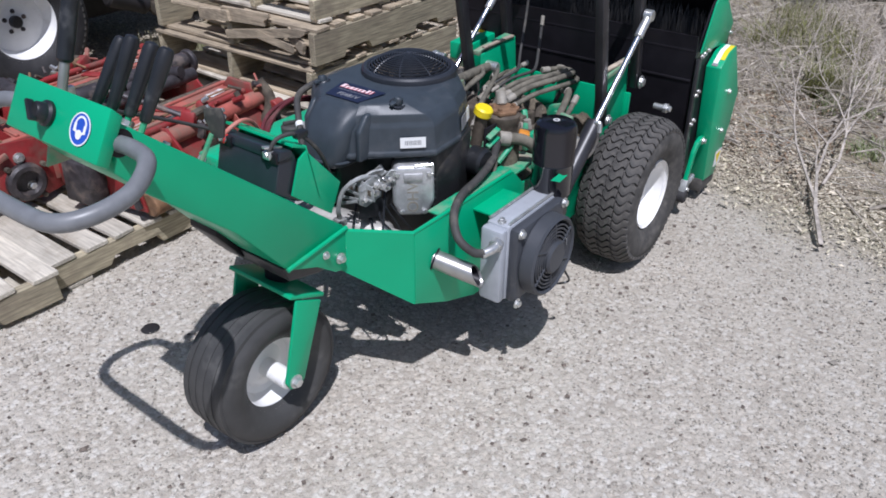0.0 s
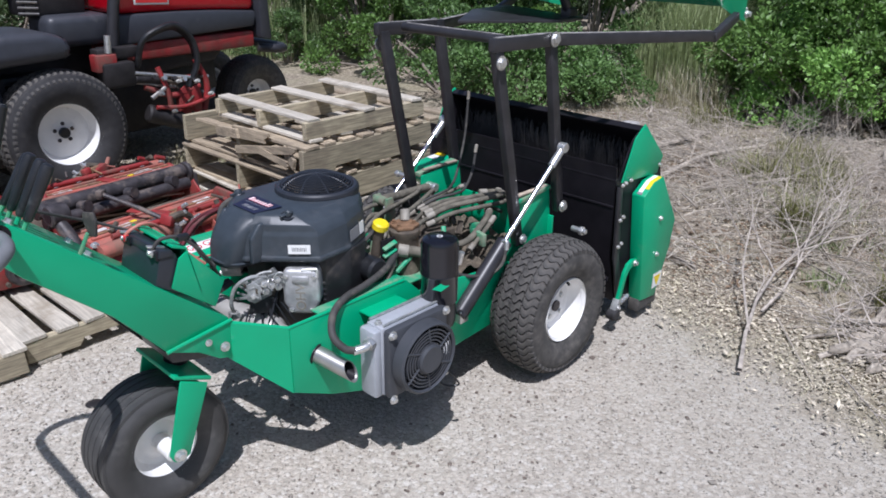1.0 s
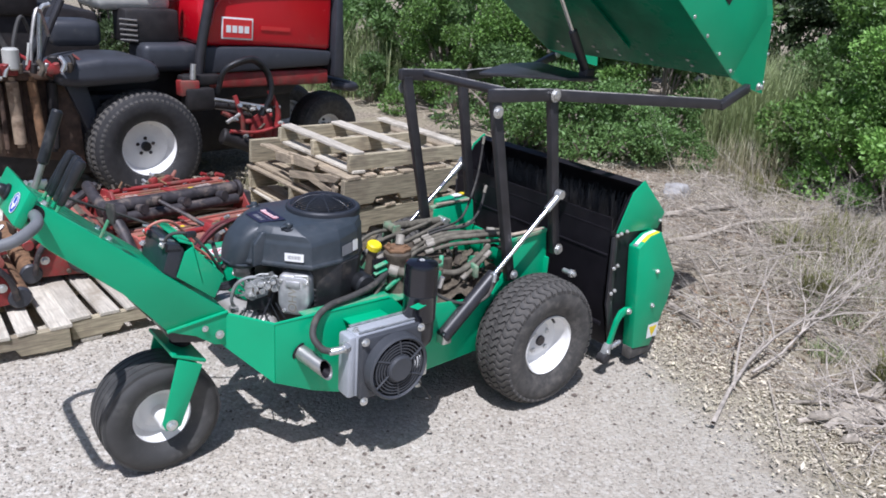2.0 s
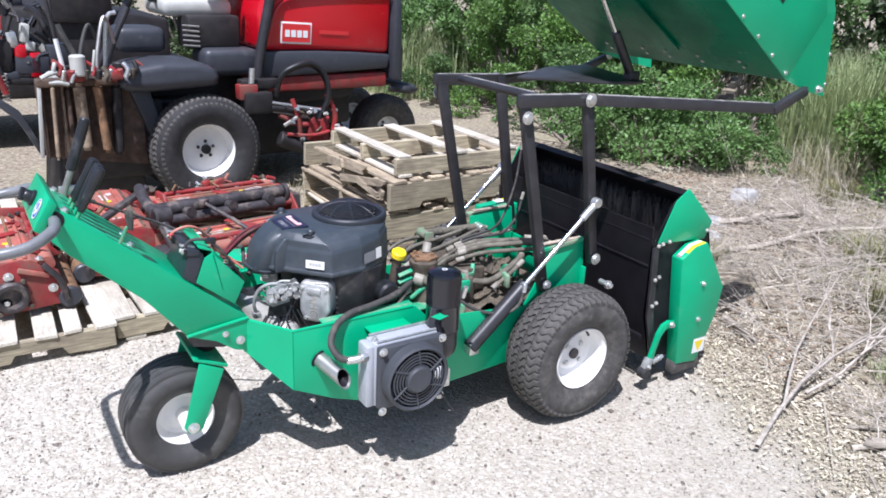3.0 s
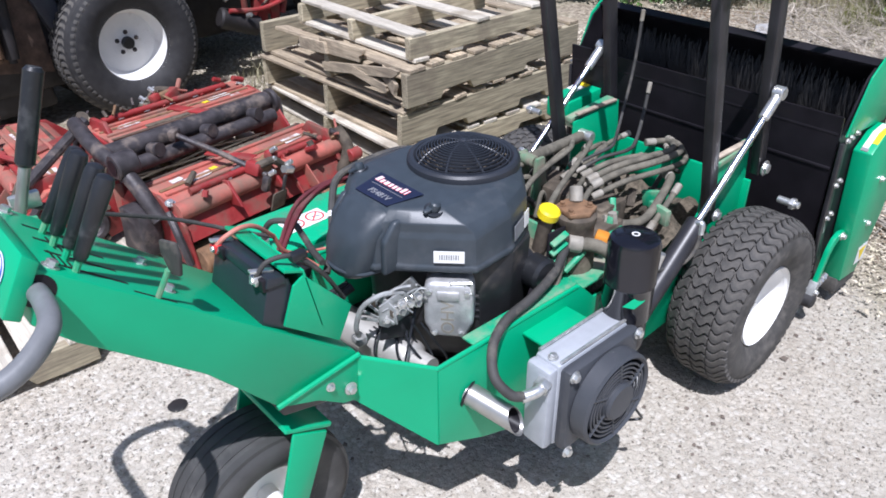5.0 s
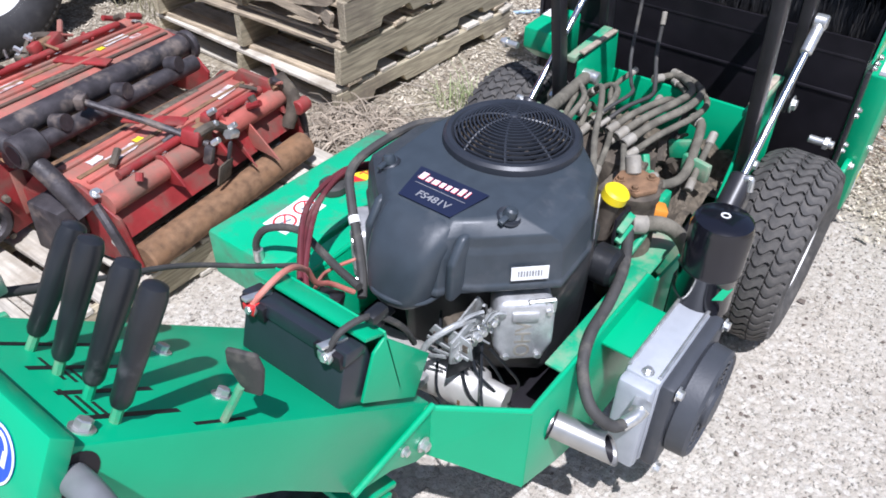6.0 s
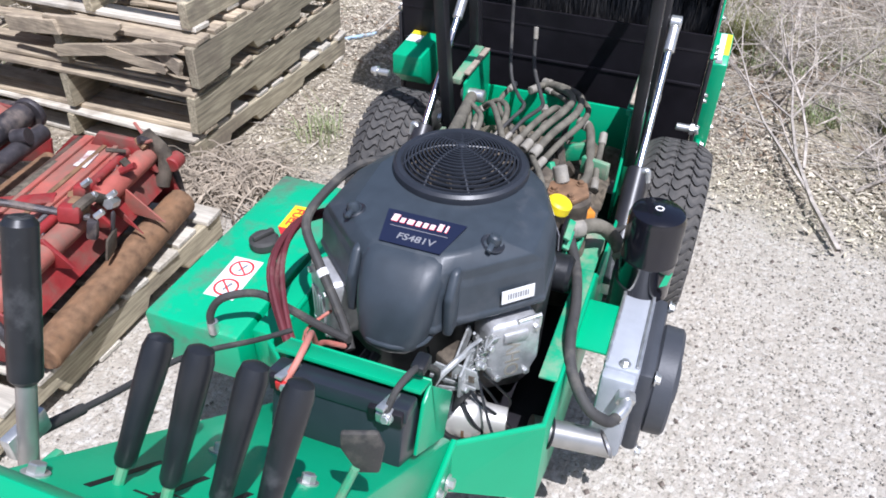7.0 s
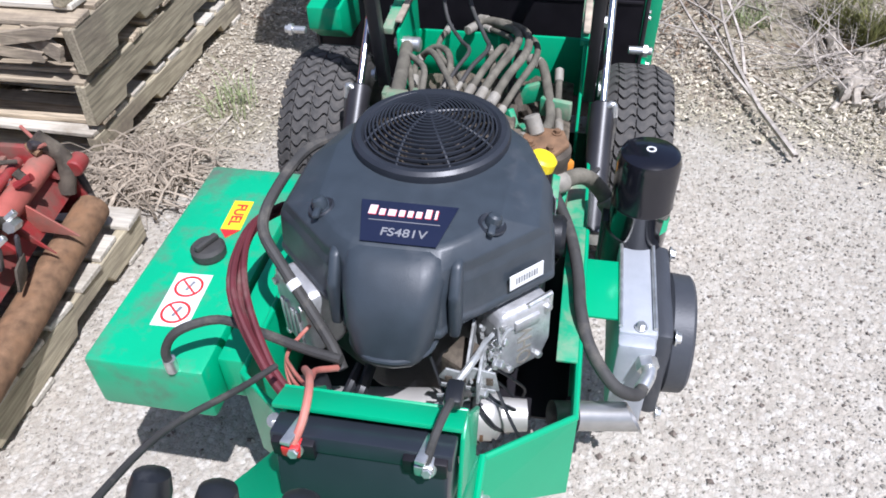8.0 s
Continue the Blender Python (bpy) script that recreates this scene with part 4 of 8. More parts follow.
part("back_sheet", prism([(1.72, 0.12), (1.80, 0.30), (1.815, 0.43), (1.728, 0.715), (1.655, 0.795), (1.555, 0.884), (1.52, 0.872), (1.525, 0.864), (1.553, 0.874), (1.648, 0.788), (1.720, 0.710), (1.806, 0.43), (1.792, 0.30), (1.712, 0.12)], "y", YB0, YB1), BLACK_MATT, housing)
for y in (YB0, YB1 - 0.006):
    part("side_sheet", prism([(1.47, 0.12), (1.40, 0.34), (1.385, 0.66), (1.485, 0.838), (1.553, 0.884), (1.728, 0.715), (1.815, 0.43), (1.80, 0.30), (1.72, 0.12)], "y", y, y + 0.006), BLACK_MATT, housing)
part("seam_strip", box((1.390, YBM, 0.575), (0.010, YBW - 0.01, 0.010), 0.002), BLACK_MATT, housing)
part("seam_strip", box((1.386, YBM, 0.690), (0.010, YBW - 0.01, 0.012), 0.002), BLACK_MATT, housing)
part("lower_strip", box((1.415, YBM, 0.24), (0.012, YBW - 0.02, 0.02), 0.003), BLACK_MATT, housing)
for y in (YB0 - 0.004, YB1 + 0.004):
    s = -1 if y < 0 else 1
    part("cheek_plate", prism([(1.412, 0.675), (1.485, 0.845), (1.553, 0.893), (1.735, 0.728), (1.70, 0.655)], "y", min(y, y + s * 0.006), max(y, y + s * 0.006), 0.0015), GREEN, housing)
    part("flange", prism([(1.385, 0.66), (1.415, 0.66), (1.445, 0.34), (1.505, 0.12), (1.47, 0.12), (1.405, 0.34)], "y", min(y, y + s * 0.012), max(y, y + s * 0.012), 0.002), BLACK, housing)
    for x, z in ((1.408, 0.668), (1.432, 0.673), (1.470, 0.678), (1.70, 0.695), (1.418, 0.515), (1.440, 0.525), (1.424, 0.395), (1.446, 0.405)):
        bolt(housing, (x, y + s * 0.012, z), (-0.3, s, 0), 0.006, 0.010)
    # drive cover
    yo = y + s * 0.060
    cover = part("drive_cover", prism([(1.512, 0.605), (1.585, 0.650), (1.66, 0.660), (1.82, 0.43), (1.80, 0.30), (1.715, 0.085), (1.585, 0.100)], "y", min(y, yo), max(y, yo), 0.005), GREEN, sweeper, "green pressed drive cover with yellow and white stripe decals")
    for m2, u0, u1, x0 in ((LABEL_YELLOW, 0.004, 0.022, 1.548), (LABEL_WHITE, 0.022, 0.040, 1.528)):
        ya, yb2 = yo - s * u0, yo - s * u1
        z0 = 0.605 + (x0 - 1.512) * 0.616
        part("stripe_decal", prism([(x0, z0), (1.585, 0.650), (1.650, 0.6587), (1.650, 0.6602), (1.585, 0.6518), (x0, z0 + 0.0018)], "y", min(ya, yb2), max(ya, yb2)), m2, cover)
    part("stripe_decal", prism([(1.516, 0.6085), (1.526, 0.6147), (1.526, 0.6165), (1.516, 0.6103)], "y", min(yo - s * 0.040, yo - s * 0.018), max(yo - s * 0.040, yo - s * 0.018)), LABEL_GREY, cover)
    wm = plane_pose((1.715, yo + s * 0.0008, 0.165), (-s, 0, 0), (0, 0, 1))
    part("warning_decal", plate(wm, 0.075, 0.070), LABEL_WHITE, cover)
    bm = prism([(-0.030, 0.022), (0.030, 0.022), (0.0, -0.030)], "z", 0.0008, 0.0014)
    bm.transform(wm)
    part("warning_triangle", bm, LABEL_YELLOW, cover)
    for x, z in ((1.675, 0.47), (1.68, 0.30)):
        bolt(cover, (x, yo, z), (0, s, 0), 0.008, 0.012)
    part("mud_flap", box((1.66, (y + yo) / 2, 0.075), (0.16, 0.05, 0.06), 0.006), RUBBER, cover)
    # height roller and its bent bracket
    yb = y + s * 0.03
    br = part("roller_bracket", prism([(1.562, 0.306), (1.522, 0.314), (1.484, 0.302), (1.459, 0.264), (1.446, 0.215), (1.430, 0.160), (1.411, 0.118), (1.437, 0.106), (1.456, 0.150), (1.471, 0.205), (1.484, 0.248), (1.502, 0.270), (1.526, 0.279), (1.562, 0.274)], "y", yb - 0.008, yb + 0.008, 0.003), GREEN, sweeper, "curved green flat-bar roller bracket")
    part("channel_foot", prism([(1.452, 0.150), (1.424, 0.158), (1.396, 0.098), (1.422, 0.084)], "y", yb - 0.015, yb + 0.015, 0.003), GALVANISED, br)
    part("roller", cyl((1.412, yb - 0.022, 0.090), (1.412, yb + 0.022, 0.090), 0.026, 22, 0.005), RUBBER_DARK, br)
    bolt(br, (1.538, yb + s * 0.008, 0.294), (0, s, 0), 0.010, 0.014)
    bolt(br, (1.424, yb + s * 0.015, 0.120), (0, s, 0), 0.008, 0.010)
    part("adjuster", cyl((1.44, yb, 0.128), (1.52, yb, 0.143), 0.009, 12), ZINC, br)
    for k in range(3):
        part("adjuster_nut", cyl((1.455 + 0.020 * k, yb, 0.131 + 0.004 * k), (1.464 + 0.020 * k, yb, 0.133 + 0.004 * k), 0.014, 6), ZINC, br)
    part("pivot_boss", add_cyl(cyl((1.160, y - s * 0.05, 0.537), (1.160, y + s * 0.015, 0.537), 0.011, 14, 0.002), (1.160, y - s * 0.010, 0.537), (1.160, y + s * 0.002, 0.537), 0.018, 6), ZINC, sweeper)
part("brush_core", cyl((1.60, YB0 + 0.02, 0.52), (1.60, YB1 - 0.02, 0.52), 0.05, 20), BLACK_MATT, sweeper)
# bristles
rng = random.Random(4)
vs, fs = [], []
for i in range(9000):
    y = rng.uniform(YB0 + 0.02, YB1 - 0.02)
    a = rng.uniform(0, 2 * math.pi)
    L = rng.uniform(0.21, 0.285)
    d = Vector((math.cos(a), rng.uniform(-0.12, 0.12), math.sin(a)))
    p0 = Vector((1.60, y, 0.52)) + d * 0.05
    p1 = Vector((1.60, y, 0.52)) + d * L
    if p1.z < 0.03 or p1.x > 1.79 or p1.z > 0.86 or p1.x < 1.415:
        continue
    w = Vector((0, 0.0012, 0))
    k = len(vs)
    vs += [p0 - w, p0 + w, p1 + w * 0.6, p1 - w * 0.6]
    fs.append((k, k + 1, k + 2, k + 3))
br = new("bristles", soup("bristles", vs, fs, BRISTLE))
br.parent = sweeper
br.matrix_parent_inverse = sweeper.matrix_basis.inverted()
tagged(br, "black sweeping brush bristles", kind="stuff")

# belt guard over the far wheel
guard = part("belt_guard", prism([(1.20, 0.52), (1.20, 0.590), (1.42, 0.605), (1.45, 0.58), (1.45, 0.46), (1.28, 0.46)], "y", 0.455, 0.560, 0.005), GREEN, sweeper)
part("stripe_decal", box((1.385, 0.53, 0.6038), (0.05, 0.05, 0.001), 0, pose(0, 0, 0, 0, -4, 0)), LABEL_YELLOW, guard)
part("stripe_decal", box((1.33, 0.53, 0.6002), (0.05, 0.05, 0.001), 0, pose(0, 0, 0, 0, -4, 0)), LABEL_WHITE, guard)

# ---------------------------------------------------------------- engine on the sweeper
EY = -0.018          # the engine's middle line
EX, EZ = 0.220, 0.836


def ring_of(half, z, inset=0.0):
    """One level of the cowl from half its plan; inset draws it in towards the middle."""
    k = 1 - inset / 0.24
    pts = [(0.13 + (x - 0.13) * k, y * k) for x, y in half]
    return z, [(x, EY - y) for x, y in pts] + [(x, EY + y) for x, y in pts[::-1]]


def loft(levels):
    bm = bmesh.new()
    rings = [[bm.verts.new((x, y, z if not callable(z) else z(x))) for x, y in pts] for z, pts in levels]
    k = len(rings[0])
    for a, b in zip(rings, rings[1:]):
        for j in range(k):
            bm.faces.new((a[j], a[(j + 1) % k], b[(j + 1) % k], b[j]))
    bm.faces.new(rings[0][::-1])
    bm.faces.new(rings[-1])
    return bm


WIDE = [(-0.120, 0.050), (-0.112, 0.074), (-0.080, 0.092), (-0.058, 0.122), (0.045, 0.230), (0.165, 0.222), (0.262, 0.180), (0.326, 0.110), (0.342, 0.05)]
SHOULDER = [(-0.090, 0.048), (-0.084, 0.070), (-0.066, 0.088), (-0.046, 0.116), (0.036, 0.200), (0.165, 0.196), (0.256, 0.160), (0.316, 0.100), (0.334, 0.05)]
CROWN = [(-0.062, 0.046), (-0.060, 0.066), (-0.050, 0.084), (-0.030, 0.106), (0.024, 0.150), (0.18, 0.160), (0.248, 0.138), (0.304, 0.09), (0.320, 0.045)]
bm = loft([ring_of(WIDE, 0.695, 0.004), ring_of(WIDE, 0.699), ring_of(WIDE, 0.709), ring_of(WIDE, 0.714, 0.004), ring_of(WIDE, lambda x: 0.774 + 0.09 * max(0.0, x - 0.04), 0.009),
           ring_of(WIDE, lambda x: 0.788 + 0.07 * max(0.0, x - 0.04), 0.015), ring_of(SHOULDER, lambda x: 0.808 + 0.04 * max(0.0, x - 0.04)), ring_of(CROWN, 0.829), ring_of(CROWN, 0.833, 0.012)])
bmesh.ops.bevel(bm, geom=[e for e in bm.edges], offset=0.003, segments=2, affect="EDGES", profile=0.5)
engine = part("engine", bm, PLASTIC, sweeper, "slate-grey plastic cowled petrol engine with round screen", 40)


def nose_level(z, w, front):
    """A U-shaped level of the nose: straight flanks and a rounded front."""
    half = [(-0.02, w)] + [(front + 0.055 - 0.055 * math.sin(a), w - 0.035 + 0.035 * math.cos(a)) for a in (0.0, 0.4, 0.8, 1.2, math.pi / 2)] + [(front - 0.003, (w - 0.035) * 0.5)]
    return z, [(x, EY - y) for x, y in half] + [(x, EY + y) for x, y in half[::-1]]


# blunt shield-shaped nose, drawn in towards its foot
nose = loft([nose_level(0.672, 0.052, -0.146), nose_level(0.680, 0.058, -0.160), nose_level(0.692, 0.062, -0.164), nose_level(0.702, 0.065, -0.161), nose_level(0.735, 0.071, -0.155),
             nose_level(0.765, 0.075, -0.142), nose_level(0.790, 0.078, -0.124), nose_level(0.810, 0.079, -0.102), nose_level(0.820, 0.078, -0.088), nose_level(0.8275, 0.074, -0.068)])
part("nose_cover", nose, PLASTIC, engine, smooth=50)
part("nose_lip", tube([(-0.07, EY - 0.066, 0.684), (-0.128, EY - 0.060, 0.690), (-0.160, EY - 0.030, 0.696), (-0.167, EY, 0.698), (-0.160, EY + 0.030, 0.696), (-0.128, EY + 0.060, 0.690), (-0.07, EY + 0.066, 0.684)], 0.0045, 8), PLASTIC, engine)
for s in (-1, 1):
    # air-box knob in its hollow
    km = plane_pose((0.010, EY + s * 0.132, 0.8285), (0, -1, 0.30 * s), (1, 0, 0.10))
    bm = lathe([(0.022, 0), (0.020, 0.003), (0.016, 0.0005), (0, 0.0005)], (0, 0, 0), (0, 0, 1), 28, cap=False)
    bm.transform(km)
    part("clip_recess", bm, GRILLE, engine)
    bm = lathe([(0.012, 0), (0.013, 0.006), (0.011, 0.015), (0.007, 0.018), (0, 0.018)], (0.0, 0.0, 0), (0, 0.25, 1), 18)
    add_box(bm, (0.0, -0.016, 0.006), (0.011, 0.026, 0.008), 0.003)
    bm.transform(km)
    part("clip", bm, PLASTIC, engine)
    part("front_rib", prism([(-0.104, 0.692), (-0.101, 0.772), (-0.07, 0.812), (-0.04, 0.816), (-0.04, 0.692)], "y", EY + s * 0.091 - 0.009, EY + s * 0.091 + 0.009, 0.007, 3), PLASTIC, engine)
# round screen: rim, concentric rings, curved spokes over a dark fan
C0 = Vector((EX, EY, EZ))
part("screen_rim", lathe([(0.134, -0.016), (0.136, 0.0), (0.134, 0.009), (0.128, 0.014), (0.119, 0.014), (0.113, 0.008), (0.110, -0.01), (0.134, -0.016)], C0, (0, 0, 1), 56, cap=False), GRILLE, engine)


def dome(r):
    return 0.008 + 0.040 * (1 - (r / 0.118) ** 3)


for k in range(15):
    r = 0.012 + k * 0.0071
    h = dome(r)
    part("screen_ring", lathe([(r - 0.0015, h - 0.005), (r - 0.0015, h), (r + 0.0015, h), (r + 0.0015, h - 0.005), (r - 0.0015, h - 0.005)], C0, (0, 0, 1), 56, cap=False), GRILLE, engine)
for k in range(8):
    a = 2 * math.pi * k / 8 + 0.25
    pts = [C0 + V(r * math.cos(a + 0.22 * (r / 0.12)), r * math.sin(a + 0.22 * (r / 0.12)), dome(r) - 0.003) for r in (0.008, 0.03, 0.05, 0.07, 0.085, 0.10, 0.115)]
    part("screen_spoke", tube(pts, 0.0026, 6), GRILLE, engine)
part("screen_hub", lathe([(0.009, 0.040), (0.009, 0.048), (0.006, 0.050), (0, 0.050)], C0, (0, 0, 1), 24), GRILLE, engine)
part("fan", lathe([(0.110, 0), (0.110, 0.004)], C0, (0, 0, 1), 40), ENGINE_BLACK, engine)
for k in range(14):
    a = 2 * math.pi * k / 14
    part("fan_blade", box(C0 + V(0.070 * math.cos(a), 0.070 * math.sin(a), 0.009), (0.062, 0.005, 0.014), 0, pose(0, 0, 0, 25, 0, math.degrees(a) + 20)), OILY, engine)
part("fan_hub", lathe([(0.030, 0.004), (0.028, 0.018), (0, 0.02)], C0, (0, 0, 1), 20), OILY, engine)
# name plate: dark field with a red-white bar for the maker and the model number
nm = plane_pose((-0.018, EY - 0.004, 0.8350), (0, -1, 0), (1, 0, 0.05))
bm = prism([(-0.075, 0.046), (0.075, 0.046), (0.056, -0.042), (-0.056, -0.042)], "z", 0.0, 0.0012)
nplate = part("name_plate", bm, LABEL_NAVY, engine, "dark name plate with a maker's bar and model number")
nplate.data.transform(nm)
for k, (u, bw, bh) in enumerate(((-0.052, 0.015, 0.023), (-0.037, 0.011, 0.016), (-0.022, 0.015, 0.016), (-0.007, 0.011, 0.016), (0.006, 0.010, 0.016), (0.019, 0.011, 0.016), (0.033, 0.011, 0.023), (0.045, 0.005, 0.022))):
    part("maker_bar_edge", plate(nm @ pose(u + 0.0008, 0.0125 + bh / 2, 0.0013), bw * 0.80, bh * 0.88, 0.0004), LABEL_RED, engine)
    part("maker_bar", plate(nm @ pose(u, 0.013 + bh / 2, 0.0017), bw * 0.78, bh * 0.84, 0.0006), LABEL_PINK, engine, "pale bar of maker's writing")
part("rule_line", plate(nm @ pose(0, 0.003, 0.0013), 0.108, 0.0014, 0.0006), LABEL_GREY, engine)
lettering("model_number", "FS481V", nm @ pose(0.004, -0.021, 0.0014), 0.023, LABEL_GREY, engine, 0.0003)
# flank decals
for px, py, pz, w, h2, mm in ((0.004, EY - 0.186, 0.738, 0.066, 0.028, LABEL_WHITE), (0.196, EY - 0.2065, 0.742, 0.058, 0.036, LABEL_GREY), (0.240, EY - 0.1875, 0.745, 0.028, 0.038, LABEL_WHITE)):
    right = (0.70, -0.712, 0) if px < 0.1 else (1, 0.433, 0)
    dm = plane_pose((px, py, pz), right, (0, 0.06, 1))
    dm = dm @ pose(0, 0, 0.002)
    part("flank_decal", plate(dm, w, h2, 0.0015), mm, engine)
    if px < 0.1:
        for k in range(9):
            part("code_bar", plate(dm @ pose(-0.02 + 0.005 * k, 0, 0.0016), 0.0022 + 0.001 * (k % 2), 0.012, 0.0005), LABEL_GREY, engine)
# crankcase, heads, linkage
bm = lathe([(0.15, 0.36), (0.165, 0.40), (0.175, 0.46), (0.19, 0.50), (0.20, 0.56)], (0.20, EY, 0), (0, 0, 1), 28)
part("crankcase", bm, ENGINE_BLACK, engine)
UNDER = [(-0.03, 0.05), (-0.02, 0.08), (0.0, 0.10), (0.02, 0.12), (0.080, 0.212), (0.17, 0.222), (0.250, 0.198), (0.318, 0.115), (0.33, 0.05)]
bm = loft([ring_of(UNDER, 0.420, 0.03), ring_of(UNDER, 0.45, 0.010), ring_of(UNDER, 0.58, 0.006), ring_of(UNDER, 0.699)])
bmesh.ops.bevel(bm, geom=[e for e in bm.edges], offset=0.005, segments=2, affect="EDGES", profile=0.5)
part("blower_housing", bm, ENGINE_BLACK, engine)
part("fuel_pump", cyl((0.262, -0.262, 0.600), (0.262, -0.205, 0.600), 0.042, 24, 0.008), GRIP, engine)
for s, hx, hz in ((-1, 0.020, 0.600), (1, -0.010, 0.622)):
    hy = EY + s * 0.170
    m = pose(0, 0, 0, 0, 0, 48 * s)
    bm = prism([(-0.055, 0.060), (-0.045, 0.076), (0.043, 0.076), (0.055, 0.060), (0.057, -0.030), (0.038, -0.071), (-0.036, -0.071), (-0.055, -0.036)], "y", -0.035, 0.035, 0.011, 3)
    bm.transform(Matrix.Translation((hx, hy, hz)) @ m)
    head = part("cylinder_head", bm, ALU, engine, "bright cast aluminium valve cover")
    d = Vector((math.cos(radians(90 * s + 48 * s)), math.sin(radians(90 * s + 48 * s)), 0))
    u = Vector((-d.y, d.x, 0))
    for k in range(4 if s > 0 else 0):
        part("fin", box(Vector((hx, hy, hz)) + d * 0.036 + u * (-0.028 + 0.017 * k) + V(0, 0, -0.012 + 0.006 * (k % 2)), (0.009, 0.009, 0.078), 0.002, m), ALU, head)
    for du, dz in ((-0.042, 0.054), (0.042, 0.054), (0.030, -0.056), (-0.030, -0.056)):
        bolt(head, Vector((hx, hy, hz)) + d * 0.031 + u * du + V(0, 0, dz), d, 0.007, 0.01)
    part("spark_lead", tube([(hx + 0.03, hy + s * 0.01, hz + 0.02), (hx + 0.06, hy + s * 0.03, hz + 0.01), (hx + 0.075, hy + s * 0.0, hz + 0.05)], 0.0045, 8), HOSE_BLACK, head)
    if s < 0:
        lettering("cast_letters", "OHV", plane_pose(Vector((hx, hy, hz)) + d * 0.0352 + V(0, 0, -0.014), (0, 0, 1), (-u.x, -u.y, 0)), 0.042, CRIMP, head, 0.0004)
        part("cover_boss", box(Vector((hx, hy, hz)) + d * 0.036 + V(0, 0, 0.045), (0.05, 0.010, 0.022), 0.004, m), ALU, head)
    bm = bmesh.new()
    for k in range(6):
        add_box(bm, (hx + 0.055, hy - s * 0.035, hz - 0.05 + 0.018 * k), (0.11, 0.09, 0.006), 0.001, m)
    part("barrel_fins", bm, ENGINE_BLACK, engine)
    eye = bmesh.new()
    for (x0, z0), (x1, z1) in (((0.0, 0.0), (0.046, 0.004)), ((0.0, 0.026), (0.046, 0.030)), ((0.045, 0.002), (0.045, 0.028)), ((0.030, 0.002), (0.030, 0.028)), ((0.0, 0.0), (0.0, 0.028))):
        add_tube(eye, [(x0, 0, z0), (x1, 0, z1)], 0.0042, 6, 1)
    eye.transform(Matrix.Translation((hx, hy, hz)) @ m @ Matrix.Translation((0.006 * -s, 0.030 * s, 0.048)))
    part("lifting_eye", eye, ZINC, engine, "slotted zinc bracket")
# governor and choke linkage in front
rng = random.Random(11)
part("carburettor", box((-0.070, EY - 0.100, 0.600), (0.06, 0.05, 0.055), 0.008, pose(0, 0, 0, 0, 0, -30)), OILY, engine)
part("governor_plate", prism([(-0.150, 0.655), (-0.085, 0.668), (-0.050, 0.645), (-0.066, 0.628), (-0.108, 0.634), (-0.128, 0.622), (-0.112, 0.606), (-0.070, 0.612), (-0.070, 0.598), (-0.130, 0.590), (-0.152, 0.606)], "y", EY - 0.137, EY - 0.132, 0.001), GALVANISED, engine)
part("governor_plate", prism([(-0.12, 0.65), (-0.04, 0.672), (-0.02, 0.640), (-0.07, 0.625)], "y", EY - 0.115, EY - 0.111), GALVANISED, engine)
bm = prism([(EY - 0.165, 0.612), (EY - 0.158, 0.652), (EY - 0.120, 0.660), (EY - 0.104, 0.646), (EY - 0.082, 0.650), (EY - 0.070, 0.628), (EY - 0.092, 0.618), (EY - 0.100, 0.600), (EY - 0.128, 0.596), (EY - 0.134, 0.612)], "x", -0.128, -0.124, 0.001)
part("choke_plate", bm, GALVANISED, engine, "cut galvanised linkage plate")
for k in range(4):
    part("choke_slot", box((-0.1295, EY - 0.150 + 0.021 * k, 0.634 - 0.006 * (k % 2)), (0.002, 0.011, 0.016), 0.0005), OILY, engine)
for k in range(3):
    part("link_strip", box((-0.136 - 0.006 * k, EY - 0.118 + 0.012 * k, 0.622 - 0.012 * k), (0.003, 0.085 - 0.014 * k, 0.008), 0.001, pose(0, 0, 0, 12 - 16 * k, 0, 8)), GALVANISED, engine)
part("control_arm", tube([(-0.085, EY - 0.135, 0.662), (-0.13, EY - 0.120, 0.668), (-0.165, EY - 0.095, 0.640), (-0.178, EY - 0.085, 0.590), (-0.170, EY - 0.080, 0.555)], 0.006, 8), GALVANISED, engine)
part("control_foot", box((-0.168, EY - 0.078, 0.545), (0.026, 0.030, 0.020), 0.004), GALVANISED, engine)
for k in range(16):
    p = V(-0.145 + 0.009 * k, EY - 0.115 - rng.uniform(0, 0.045), 0.625 + rng.uniform(-0.03, 0.05))
    q = p + V(rng.uniform(0.02, 0.07), rng.uniform(-0.03, 0.03), rng.uniform(-0.05, 0.02))
    part("link_rod", tube([p, p.lerp(q, 0.5) + V(0, 0, 0.008), q], rng.uniform(0.002, 0.0038), 6), GALVANISED, engine)
for k in range(9):
    p = V(-0.135 + 0.015 * k, EY - 0.135 - 0.010 * (k % 3), 0.615 + 0.018 * (k % 3))
    bolt(engine, p, (-0.4, -1, 0.2), 0.007, 0.014)
part("return_spring", tube([V(-0.10 + 0.004 * j, EY - 0.150 + 0.006 * math.cos(j * 1.57), 0.652 + 0.006 * math.sin(j * 1.57)) for j in range(17)], 0.0016, 5, 1), ZINC, engine)
for k in range(5):
    p = V(-0.05 - 0.015 * k, EY - 0.15 + 0.01 * k, 0.57)
    part("wire", tube([p, p + V(0.02, -0.03, -0.05 - 0.01 * k), p + V(0.035 - 0.02 * k, -0.05, -0.10), p + V(0.01, -0.02 + 0.02 * k, -0.15)], 0.0028, 6), GRIP, sweeper)
